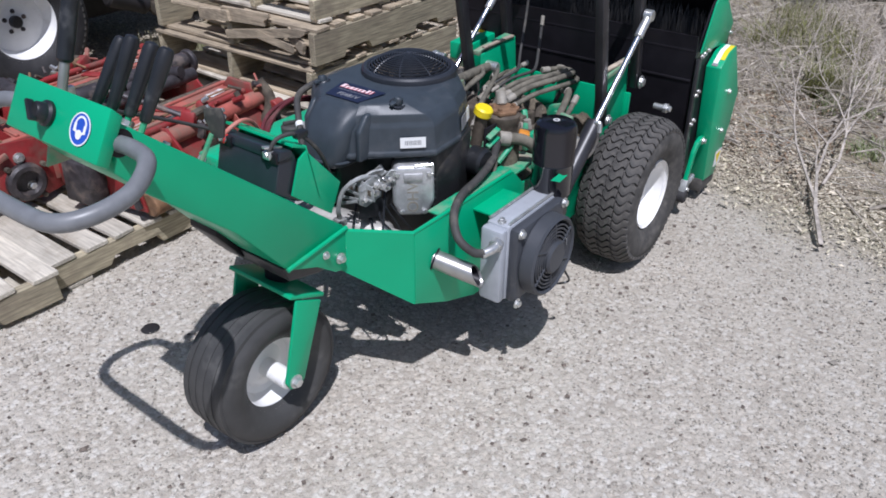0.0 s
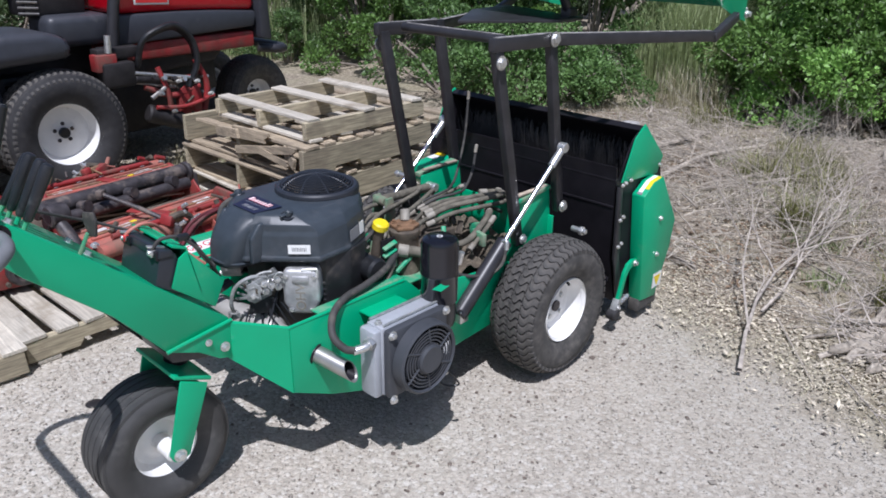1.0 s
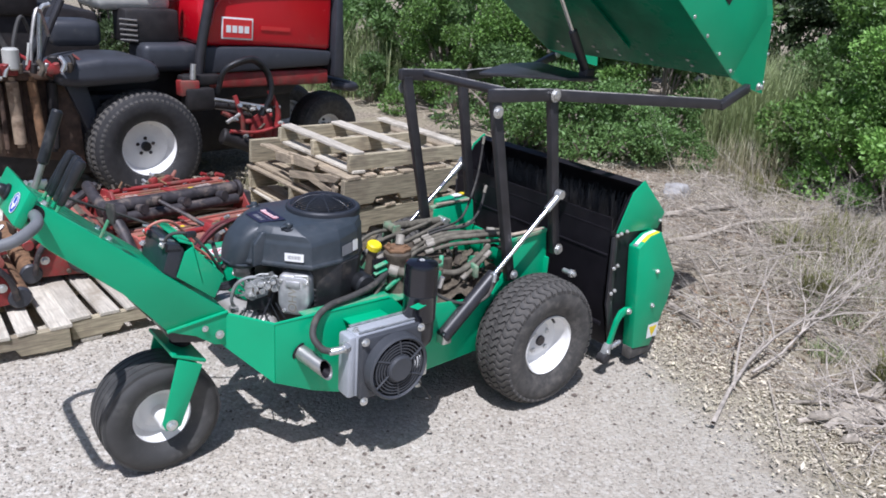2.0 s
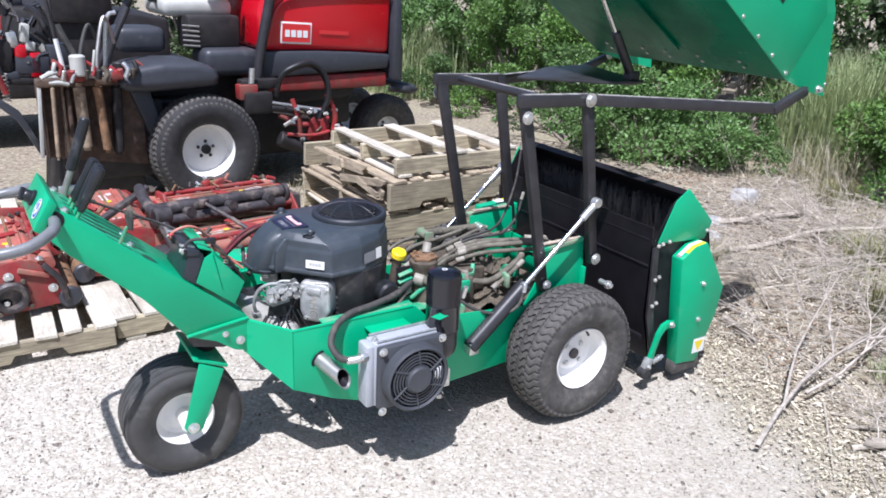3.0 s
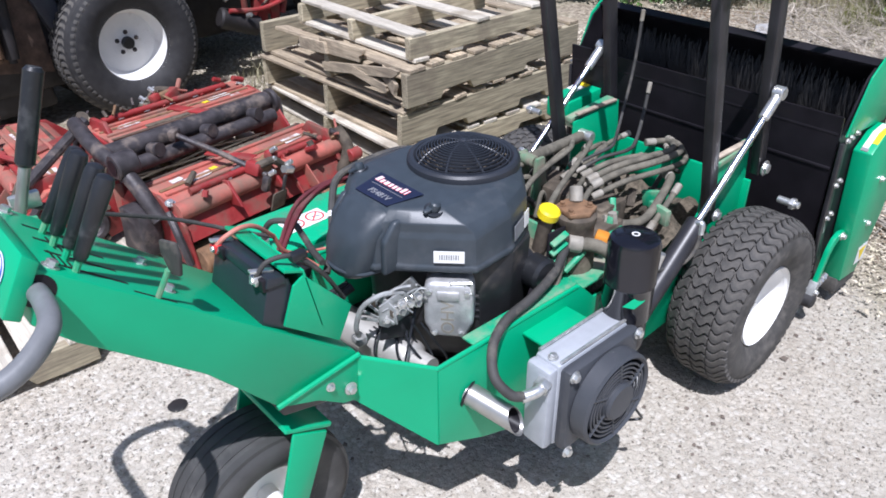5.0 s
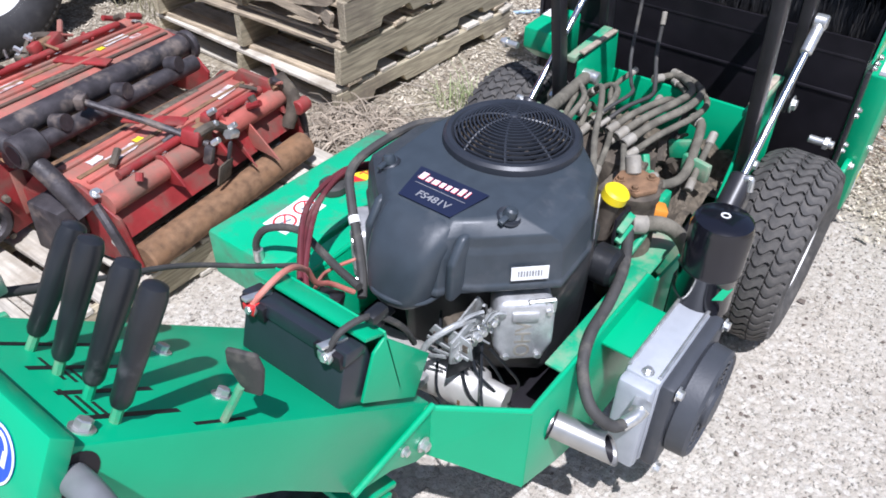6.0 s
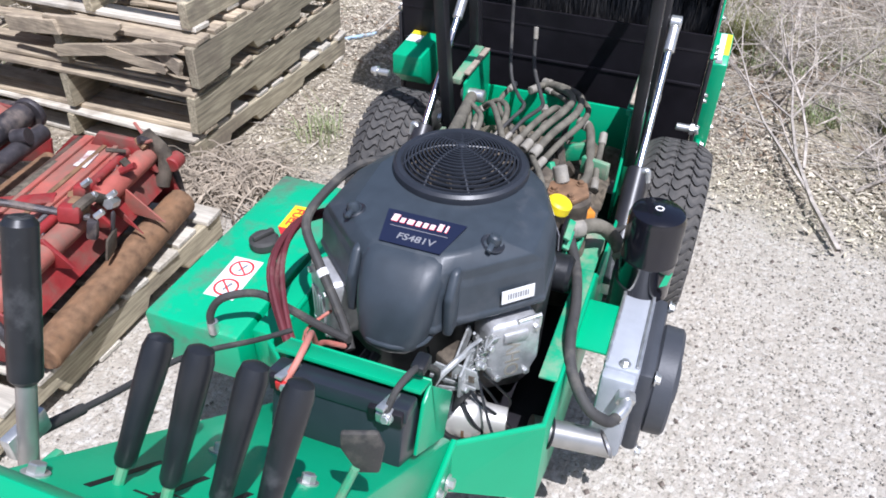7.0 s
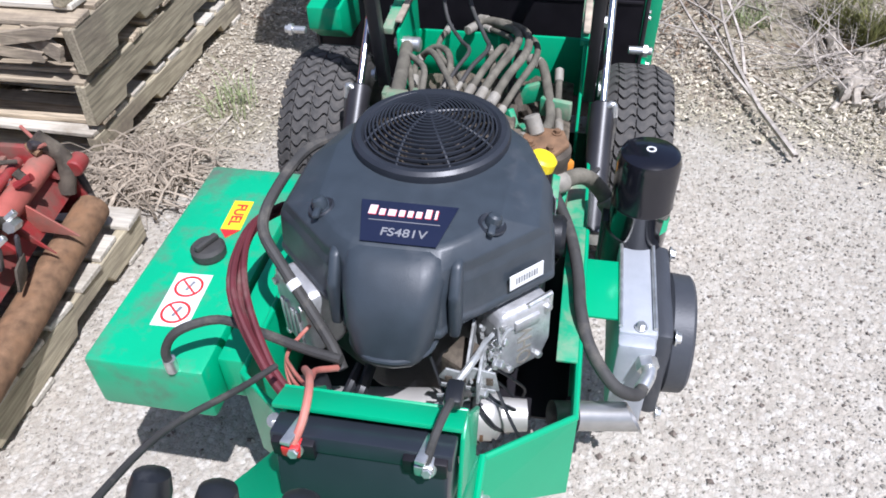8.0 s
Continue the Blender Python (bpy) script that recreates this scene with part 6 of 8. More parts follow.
for k in range(20):
    p = V(rng.uniform(0.50, 1.02), rng.uniform(-0.20, 0.18), rng.uniform(0.42, 0.50))
    q = p + V(rng.uniform(-0.15, 0.15), rng.uniform(-0.1, 0.1), rng.uniform(0.02, 0.10))
    part("small_hose", tube([p, p.lerp(q, 0.5) + V(0, 0, 0.05), q], rng.uniform(0.005, 0.010), 8, 5), HOSE if k % 3 else HOSE_BLACK, sweeper)
part("ladder_chain", tube([(0.36, -0.24, 0.56), (0.42, -0.25, 0.60), (0.50, -0.22, 0.58)], 0.008, 8), GREEN_DUSTY, sweeper)

# dirt and clippings packed in the frame round the hydraulics
bm = bmesh.new()
grid = [[bm.verts.new((0.46 + 0.022 * i, -0.25 + 0.022 * j, 0.455 + 0.045 * noise.noise((i * 0.31, j * 0.31, 2.0)) + 0.018 * noise.noise((i * 1.1, j * 1.1, 5.0)))) for j in range(22)] for i in range(30)]
for i in range(29):
    for j in range(21):
        bm.faces.new((grid[i][j], grid[i + 1][j], grid[i + 1][j + 1], grid[i][j + 1]))
part("packed_dirt", bm, CAKED, sweeper, "dry brown dirt and clippings")


# ---------------------------------------------------------------- pallets
def snapped_slat(pallet_ob, p0, p1, w, seed):
    """A broken board end with a jagged tip."""
    g = random.Random(seed)
    p0, p1 = Vector(p0), Vector(p1)
    d = (p1 - p0).normalized()
    side = d.cross(V(1, 0, 0)).normalized()
    n = d.cross(side)
    bm = bmesh.new()
    edge = [(0, -0.5), (0.06, -0.1), (-0.02, 0.15), (0.05, 0.5)]
    L = (p1 - p0).length
    ring = [p0 + d * (L * 0.15 * a + 0.0) + side * (w * b) for a, b in edge] + [p0 + d * (L * (1 + g.uniform(-0.12, 0.0))) + side * (w * b) for b in (0.45, 0.2, -0.1, -0.45)]
    top = [bm.verts.new(q + n * 0.009) for q in ring]
    bot = [bm.verts.new(q - n * 0.009) for q in ring]
    bm.faces.new(top)
    bm.faces.new(bot[::-1])
    for i in range(len(ring)):
        bm.faces.new((top[i], bot[i], bot[(i + 1) % len(ring)], top[(i + 1) % len(ring)]))
    part("board", bm, WOOD, pallet_ob)


def worn(bm, rnd, amount=0.004):
    """Knocked corners and a slight warp on a piece of timber."""
    off = rnd.uniform(0, 50)
    for v in bm.verts:
        v.co += V(noise.noise((v.co.x * 9 + off, v.co.y * 9, v.co.z * 9)), noise.noise((v.co.x * 9, v.co.y * 9 + off, v.co.z * 9)), 0.7 * noise.noise((v.co.x * 9, v.co.y * 9, v.co.z * 9 + off))) * amount * 2
    return bm


def pallet(x0, y0, z0, lx, ly, h, boards, label, low=(0.03, 0.5, 0.97), deck=WOOD, group="stacked pallets", turn=0.0, seed=1, notch=True, broken=()):
    """Three stringers along x, deck boards along y on top and fewer below. boards: their places along x, 0 to 1."""
    rnd = random.Random(seed)
    ob = thing("wooden_pallet", label, "pallet", group, at=(x0, y0, z0))
    made = []
    hb = 0.018
    hs = h - 2 * hb
    for k, y in enumerate((0.019, ly / 2, ly - 0.019)):
        pts = [(0, hb), (0, hb + hs), (lx, hb + hs), (lx, hb)]
        if notch:
            for c in (0.74, 0.26):
                pts += [(lx * c + 0.11, hb), (lx * c + 0.09, hb + 0.035), (lx * c - 0.09, hb + 0.035), (lx * c - 0.11, hb)]
        bm = prism([(x + x0, z + z0) for x, z in pts], "y", y0 + y - 0.019, y0 + y + 0.019, 0.003, 1)
        made.append(part("stringer", worn(bm, rnd), WOOD_X, ob))
    for k, f in enumerate(boards):
        w = 0.088 + rnd.uniform(-0.01, 0.012)
        x = 0.045 + f * (lx - 0.09)
        c = (x0 + x, y0 + ly / 2 + rnd.uniform(-0.006, 0.006), z0 + h - hb / 2)
        if k in broken:
            # a snapped board: two ragged halves, one sunk
            l1 = ly * rnd.uniform(0.3, 0.5)
            bm = prism([(y0, -w / 2 + x0 + x), (y0 + l1, -w / 2 + x0 + x), (y0 + l1 + 0.05, x0 + x - 0.01), (y0 + l1 - 0.03, x0 + x + 0.01), (y0 + l1 + 0.03, w / 2 + x0 + x), (y0, w / 2 + x0 + x)], "z", z0 + h - hb, z0 + h, 0.002, 1)
            for v in bm.verts:
                v.co.x, v.co.y = v.co.y, v.co.x
            made.append(part("board", worn(bm, rnd), deck, ob))
            bm = box((c[0] + 0.02, y0 + ly * 0.62, c[2] - 0.03), (w * 0.8, ly * 0.6, hb), 0.003, pose(0, 0, 0, rnd.uniform(-6, 6), rnd.uniform(-8, 8), rnd.uniform(-7, 7)), 1)
            made.append(part("board", worn(bm, rnd), deck, ob))
            continue
        bm = box(c, (w, ly + rnd.uniform(-0.01, 0.01), hb), 0.003, pose(0, 0, 0, 0, rnd.uniform(-1.2, 1.2), rnd.uniform(-1.6, 1.6)), 1)
        made.append(part("board", worn(bm, rnd), deck, ob))
    for f in low:
        x = 0.045 + f * (lx - 0.09)
        bm = box((x0 + x, y0 + ly / 2 + rnd.uniform(-0.01, 0.01), z0 + hb / 2), (0.09, ly + rnd.uniform(-0.02, 0.02), hb), 0.003, None, 1)
        made.append(part("board", worn(bm, rnd), deck, ob))
    if turn:
        ob.rotation_euler.z = radians(turn)
    return ob


even = [k / 8 for k in range(9)]
pallet(1.10, 1.36, 0.0, 1.24, 1.26, 0.130, even, "bleached wooden pallet at the bottom of a stack", deck=WOOD_PALE, seed=2, turn=-1.5)
pallet(1.12, 1.345, 0.132, 1.22, 1.24, 0.185, [0, 0.14, 0.28, 0.42, 0.57, 0.71, 0.86, 1], "weathered brown pallet with thick stringers in a stack", seed=3)
broken_pallet = pallet(1.14, 1.325, 0.320, 1.22, 1.24, 0.195, [0.02, 0.13, 0.26, 0.37, 0.50, 0.62, 0.74, 0.88, 1], "broken pallet with splintered boards in a stack", seed=5, turn=1.0, broken=(0, 1, 2))
for k, (a, b, w) in enumerate((((1.125, 1.96, 0.395), (1.12, 1.34, 0.505), 0.045), ((1.13, 1.98, 0.50), (1.135, 1.62, 0.515), 0.070), ((1.16, 1.52, 0.47), (1.11, 1.36, 0.42), 0.060), ((1.118, 1.70, 0.44), (1.125, 1.42, 0.40), 0.040), ((1.15, 2.2, 0.46), (1.11, 1.90, 0.50), 0.060))):
    snapped_slat(broken_pallet, a, b, w, k + 1)
pallet(1.205, 1.375, 0.522, 0.905, 0.915, 0.128, [0.02, 0.5, 0.98], "small pallet with three wide boards on top of a stack", seed=7, notch=False, deck=WOOD_PALE, low=(0.02, 0.3, 0.6, 0.98))
pallet(-0.455, 1.00, 0.0, 1.20, 1.05, 0.128, [0, 0.1, 0.2, 0.31, 0.42, 0.53, 0.65, 0.77, 0.89, 1], "bleached pallet carrying a red cutting unit", deck=WOOD_PALE, group="pallets on the ground", seed=8, turn=0.8)
pallet(-1.66, 0.965, 0.0, 1.19, 1.05, 0.128, [0, 0.12, 0.24, 0.40, 0.52, 0.66, 0.8, 0.9, 1], "bleached pallet with gaps carrying a red cutting unit", deck=WOOD_PALE, group="pallets on the ground", seed=9, turn=-0.6)
pallet(-1.60, 2.15, 0.0, 1.2, 1.05, 0.128, even, "grey pallet lying behind the cutting units", deck=WOOD_PALE, group="pallets on the ground", seed=12)


# ---------------------------------------------------------------- reel cutting units
def cutting_unit(at, turn, label, rich=True, open_end=0):
    """Red frame with end plates, hood, a rusty roller in front, a thick pipe across the top and clamps."""
    ob = thing("cutting_unit", label, "mower part", "reel cutting units", at=at)
    L = 0.38
    made = [ob]
    w = Matrix.Translation(at)

    def p(name, bm, m, par=None, lab=""):
        bm.transform(w)
        return part(name, bm, m, par or ob, lab)

    for s in (-1, 1):
        pl = p("end_plate", prism([(-0.24, 0.04), (-0.20, 0.20), (-0.06, 0.27), (0.12, 0.25), (0.24, 0.14), (0.22, 0.05), (0.05, 0.02)], "x", s * L - 0.006, s * L + 0.006, 0.003), RED_WORN)
        for y, z in ((-0.17, 0.12), (0.0, 0.20), (0.15, 0.12), (0.02, 0.08)):
            bolt(pl, Vector(at) + V(s * (L + 0.006), y, z), (s, 0, 0), 0.014, 0.016)
        if s != open_end:
            p("bearing_boss", cyl((s * L, 0.0, 0.13), (s * (L + 0.05), 0.0, 0.13), 0.055, 20, 0.006), OILY)
        p("height_arm", tube([(s * (L + 0.02), -0.22, 0.06), (s * (L + 0.03), -0.20, 0.16), (s * (L + 0.02), -0.14, 0.24)], 0.014, 8), DARK_IRON)
    p("front_roller", cyl((-L + 0.01, -0.235, 0.062), (L - 0.01, -0.235, 0.062), 0.048, 26, 0.006), RUST, None, "rust-brown steel roller")
    p("rear_roller", cyl((-L + 0.01, 0.225, 0.055), (L - 0.01, 0.225, 0.055), 0.040, 22, 0.006), RUST)
    p("hood", prism([(-0.165, 0.215), (-0.10, 0.262), (0.06, 0.268), (0.12, 0.235), (0.112, 0.225), (0.05, 0.255), (-0.095, 0.250), (-0.16, 0.205)], "x", -L + 0.007, L - 0.007, 0.002), RED_FADED, None, "sun-faded orange-red hood sheet")
    p("front_sheet", prism([(-0.165, 0.21), (-0.205, 0.13), (-0.198, 0.125), (-0.158, 0.205)], "x", -L + 0.007, L - 0.007), RED_WORN)
    p("tie_bar", cyl((-L, -0.160, 0.236), (L, -0.160, 0.236), 0.033, 22), RED_FADED, None, "dusty red cross tube")
    for y, z, hh, m in ((-0.075, 0.2675, 0.012, RED_FADED), (-0.035, 0.2665, 0.007, RUST), (0.030, 0.2705, 0.012, RED_FADED), (0.068, 0.266, 0.008, RUST_DARK)):
        p("hood_ridge", box((0, y, z), (2 * L - 0.04, 0.016, hh), 0.003, pose(0, 0, 0, 2, 0, 0)), m)
    for x, y, z, sx, sy, sz, m in ((-0.02, -0.175, 0.285, 0.055, 0.050, 0.045, RUST), (0.04, -0.150, 0.300, 0.045, 0.036, 0.036, RED_WORN), (0.065, -0.205, 0.255, 0.030, 0.060, 0.030, OILY), (-0.05, -0.225, 0.240, 0.026, 0.030, 0.060, DARK_IRON), (0.015, -0.235, 0.200, 0.020, 0.012, 0.110, DARK_IRON), (-0.015, -0.240, 0.165, 0.080, 0.010, 0.070, OILY)):
        p("adjuster_block", box((x, y, z), (sx, sy, sz), 0.008, pose(0, 0, 0, 12, 8, 15)), m)
    for x, y, z in ((-0.005, -0.20, 0.305), (0.055, -0.215, 0.275), (-0.04, -0.235, 0.275), (0.03, -0.165, 0.322)):
        p("adjuster_bolt", cyl((x, y, z), (x + 0.012, y - 0.022, z + 0.016), 0.010, 6, 0.002), ZINC)
    p("tie_bar", cyl((-L, 0.12, 0.20), (L, 0.12, 0.20), 0.020, 14), RED_WORN)
    p("bed_bar", box((0, -0.10, 0.055), (2 * L - 0.02, 0.05, 0.035), 0.004), OILY)
    reel = p("reel", cyl((-L, 0.0, 0.13), (L, 0.0, 0.13), 0.025, 12), OILY)
    for k in range(8):
        pts = []
        for j in range(9):
            a = 2 * math.pi * (k / 8) + 1.2 * j / 8
            pts.append((-L + 0.02 + (2 * L - 0.04) * j / 8, 0.085 * math.cos(a), 0.13 + 0.085 * math.sin(a)))
        p("blade", tube(pts, 0.006, 4, 2), STEEL, reel)
    for x, s in ((0.02, 1), (-0.17, -1)):
        p("bracket", prism([(-0.24, 0.20), (-0.17, 0.28), (-0.11, 0.27), (-0.17, 0.19)], "x", x - 0.006, x + 0.006, 0.002), RED_WORN)
    p("clamp", box((-0.04, -0.17, 0.285), (0.08, 0.06, 0.05), 0.010, pose(0, 0, 0, 10, 15, 20)), RED_WORN)
    p("adjuster", tube([(-0.06, -0.19, 0.30), (0.0, -0.21, 0.31), (0.05, -0.20, 0.27)], 0.015, 10), OILY)
    p("adjuster_nut", cyl((0.03, -0.23, 0.27), (0.07, -0.225, 0.255), 0.016, 6), ZINC)
    for x, y, ww, hh, m in ((0.24, -0.03, 0.10, 0.042, LABEL_SCUFFED), (-0.20, -0.035, 0.12, 0.036, LABEL_SCUFFED), (-0.125, -0.020, 0.030, 0.030, LABEL_YELLOW), (-0.27, 0.0, 0.05, 0.030, LABEL_SCUFFED), (0.05, 0.03, 0.16, 0.020, CAKED)):
        bm = prism([(-ww / 2, -hh / 2), (ww * 0.3, -hh * 0.45), (ww / 2, -hh * 0.2), (ww * 0.42, hh / 2), (-ww * 0.1, hh * 0.4), (-ww * 0.46, hh / 2)], "z", 0, 0.0012)
        bm.transform(pose(x, y, 0.2675, 2, 0, 3))
        p("worn_decal", bm, m)
    if rich:
        pipe = p("counterweight_pipe", cyl((-L - 0.05, 0.225, 0.342), (L - 0.05, 0.225, 0.342), 0.038, 24, 0.006), DARK_IRON, None, "thick dark iron pipe with worn paint")
        p("pipe_sleeve", cyl((-L - 0.05, 0.150, 0.305), (L - 0.08, 0.150, 0.305), 0.028, 20, 0.004), DARK_IRON)
        p("pipe_flange", cyl((L - 0.05, 0.215, 0.338), (L - 0.028, 0.215, 0.338), 0.052, 20, 0.005), DARK_IRON)
        for x in (-0.25, -0.02, 0.2):
            p("pipe_port", cyl((x, 0.17, 0.332), (x + 0.01, 0.125, 0.340), 0.026, 16), DARK_IRON, pipe)
        p("pull_rod", tube([(-0.17, 0.12, 0.375), (-0.10, -0.04, 0.325), (-0.03, -0.21, 0.262)], 0.011, 10, 1), DARK_IRON)
        p("rod_clevis", box((-0.17, 0.13, 0.375), (0.05, 0.03, 0.04), 0.006, pose(0, 0, 0, 0, 0, 30)), DARK_IRON)
        p("swing_arm", tube([(-L - 0.02, 0.40, 0.42), (-L - 0.06, 0.20, 0.40), (-L - 0.05, 0.02, 0.34), (-L - 0.03, -0.10, 0.20)], 0.028, 14), DARK_IRON)
        p("swing_eye", cyl((-L - 0.085, 0.04, 0.375), (-L - 0.005, 0.04, 0.375), 0.046, 22, 0.006), DARK_IRON)
        p("swing_bore", cyl((-L - 0.088, 0.04, 0.375), (-L - 0.075, 0.04, 0.375), 0.027, 18), BLACK_MATT)
        p("link_tube", tube([(-L - 0.28, 0.30, 0.30), (-L - 0.12, 0.36, 0.36), (-L + 0.02, 0.40, 0.42)], 0.020, 10, 1), DARK_IRON)
    if open_end:
        # drive motor taken off: an open flanged seat and its studs
        e, d = (L + 0.006) * open_end, (open_end, 0, 0)
        p("motor_seat", lathe([(0.074, 0), (0.074, 0.020), (0.064, 0.030), (0.048, 0.030), (0.042, 0.018), (0.040, 0.004), (0, 0.004)], (e, 0.0, 0.105), d, 26, cap=False), DARK_IRON, None, "open dark motor seat")
        for a in (0.6, 2.2, 3.8, 5.3):
            p("seat_stud", cyl((e, 0.092 * math.cos(a), 0.105 + 0.085 * math.sin(a)), (e + open_end * 0.022, 0.092 * math.cos(a), 0.105 + 0.085 * math.sin(a)), 0.011, 8, 0.002), OILY)
        p("end_flange", box((e + open_end * 0.008, -0.10, 0.205), (0.016, 0.13, 0.022), 0.004, pose(0, 0, 0, 20, 0, 0)), RED_FADED)
        p("end_strap", box((e + open_end * 0.006, 0.13, 0.15), (0.010, 0.035, 0.15), 0.003), RED_FADED)
        p("roller_cap", cyl((open_end * (L - 0.012), -0.235, 0.062), (open_end * (L + 0.016), -0.235, 0.062), 0.050, 20, 0.008), MOWER_GREY)
    else:
        p("motor_mount", prism([(-0.06, 0.05), (-0.06, 0.22), (0.07, 0.22), (0.09, 0.05)], "x", -L - 0.09, -L - 0.01, 0.01), DARK_IRON)
    for k in range(6):
        bolt(ob, Vector(at) + V(-L + 0.12 * k, -0.13, 0.262), (0, -0.3, 1), 0.012, 0.014, name="stud")
    # clamps, adjuster levers and a knuckle at the right end
    p("end_yoke", prism([(-0.20, 0.19), (-0.14, 0.30), (-0.02, 0.31), (0.03, 0.25), (-0.08, 0.22)], "x", L - 0.055, L - 0.035, 0.004), RED_WORN)
    p("knuckle", tube([(L - 0.045, -0.20, 0.14), (L - 0.01, -0.21, 0.23), (L - 0.02, -0.16, 0.31)], 0.024, 12), OILY)
    p("knuckle_cap", cyl((L - 0.03, -0.235, 0.21), (L + 0.025, -0.235, 0.21), 0.026, 14, 0.004), RED_WORN)
    p("gusset", prism([(-0.30, 0.125), (-0.155, 0.265), (-0.15, 0.15)], "x", 0.165, 0.171, 0.001), RED_FADED)
    p("gusset", prism([(-0.27, 0.13), (-0.155, 0.285), (-0.12, 0.25)], "x", 0.09, 0.096, 0.001), RED_WORN)
    p("hinge_barrel", cyl((-0.30, -0.13, 0.275), (0.30, -0.13, 0.275), 0.013, 12), RED_WORN)
    p("cross_strap", box((-0.02, 0.02, 0.272), (0.05, 0.20, 0.008), 0.002, pose(0, 0, 0, 0, 0, 24)), RED_WORN)
    p("mud_cake", box((0.10, 0.05, 0.2705), (0.20, 0.030, 0.006), 0.003, pose(0, 0, 0, 2, 0, -3)), CAKED)
    rnd = random.Random(int(at[0] * 100))
    for k in range(12):
        q = V(rnd.uniform(-L, L), rnd.uniform(-0.2, -0.08), rnd.uniform(0.27, 0.30))
        p("loose_fitting", tube([q, q + V(rnd.uniform(-0.06, 0.06), rnd.uniform(-0.05, 0.05), 0.02)], rnd.uniform(0.005, 0.013), 8, 1), (RED_WORN, OILY, RED_FADED, RUST, DARK_IRON)[k % 5])
    ob.rotation_euler.z = radians(turn)
    return ob


cutting_unit((0.265, 1.275, 0.129), 8, "worn red reel cutting unit with rusty roller on a pallet")
cutting_unit((0.32, 1.86, 0.129), 186, "second worn red reel cutting unit behind the pipe", False)
cutting_unit((-0.845, 1.575, 0.129), 90, "worn red reel cutting unit lying end-on across a pallet", False, -1)
cutting_unit((-0.270, 1.835, 0.129), -91, "red reel cutting unit with yellow decal between two others", False, 1)


# ---------------------------------------------------------------- ride-on mower
def ride_on_mower():
    at = V(0.585, 2.99, 0)
    turn = 3.5
    ob = thing("ride_on_mower", "red ride-on reel mower with charcoal fenders parked behind pallets", "mower", at=at)
    w = Matrix.Translation(at)

    def p(name, bm, m, par=None, lab=""):
        bm.transform(w)
        return part(name, bm, m, par or ob, lab)

    # wheels
    for x, y, r, wd, rr, out in ((0, 0.11, 0.398, 0.27, 0.200, -1), (0, 0.57, 0.392, 0.26, 0.200, -1), (0.0, 1.42, 0.386, 0.36, 0.200, 1), (1.84, 0.62, 0.315, 0.28, 0.13, -1), (1.92, 1.4, 0.30, 0.22, 0.13, 1)):
        c = V(x, y, r - 0.018)
        wh = p("wheel", tyre_mesh(c, r - 0.004, wd, rr, 2.2), RUBBER if x > 1 else RUBBER_DARK, None, "black turf tyre with a shallow block tread")
        tread_bars(wh, at + c, r - 0.004, wd, "lug", 60, 0.13, 0.004, RUBBER)
        p("rim", rim_mesh(c, rr - 0.004, wd, out, 0.05), RIM, wh, "white pressed steel rim")
        for k in range(5):
            a = 2 * math.pi * k / 5 + 0.3
            bolt(wh, at + c + V(0.058 * math.cos(a), out * (wd * 0.16 - 0.044), 0.058 * math.sin(a)), (0, out, 0), 0.0085, 0.018, DARK_IRON, "wheel_nut")
        p("hub_cap", cyl(c + V(0, -out * 0.02, 0), c + V(0, out * 0.03, 0), 0.034, 20, 0.006), GRIP, wh)
    # body
    p("frame", box((0.62, 0.78, 0.55), (1.60, 0.60, 0.28), 0.03), MOWER_DARK)
    p("side_pod", prism([(0.42, 0.60), (1.30, 0.66), (1.50, 0.84), (0.50, 0.84)], "y", 0.30, 1.26, 0.03), MOWER_DARK)
    p("underbody", box((0.78, 0.85, 0.44), (0.75, 0.95, 0.46), 0.06), MOWER_DARK)
    p("red_skirt", box((0.52, 0.78, 0.80), (0.16, 1.10, 0.12), 0.02), RED_WORN)
    p("sill", box((1.12, 0.78, 0.800), (1.04, 1.06, 0.12), 0.02), RED_WORN)
    p("grey_band", prism([(0.48, 0.850), (1.0, 0.870), (1.635, 0.895), (1.655, 1.008), (1.33, 1.032), (0.99, 1.047), (0.50, 1.052)], "y", 0.225, 1.335, 0.02), MOWER_GREY)
    hood = p("hood", prism([(0.51, 1.055), (0.99, 1.050), (1.33, 1.035), (1.655, 1.012), (1.675, 1.56), (1.63, 1.63), (1.38, 1.70), (0.99, 1.735), (0.726, 1.73), (0.59, 1.66), (0.50, 1.30)], "y", 0.24, 1.32, 0.045, 3), RED_HOOD, None, "glossy red engine hood")
    p("hood_swage", tube([(0.590, 0.236, 1.20), (0.658, 0.232, 1.38), (0.816, 0.230, 1.44), (1.212, 0.230, 1.47), (1.664, 0.236, 1.46)], 0.012, 8), RED_HOOD, hood)
    p("maker_badge", plate(plane_pose((0.80, 0.234, 1.185), (1, 0, -0.05), (0, 0, 1)), 0.26, 0.16, 0.004, 0.001), LABEL_WHITE, hood, "plain red badge with white border")
    p("badge_field", plate(plane_pose((0.80, 0.229, 1.185), (1, 0, -0.05), (0, 0, 1)), 0.235, 0.135, 0.003), LABEL_RED, hood)
    for k in range(4):
        p("badge_bar", plate(plane_pose((0.725 + 0.050 * k, 0.2255, 1.1835 - 0.0025 * k), (1, 0, -0.05), (0, 0, 1)), 0.038, 0.052, 0.002), LABEL_WHITE, hood)
    p("model_bar", plate(plane_pose((1.13, 0.234, 1.185), (1, 0, -0.05), (0, 0, 1)), 0.26, 0.03, 0.003), LABEL_RED, hood)
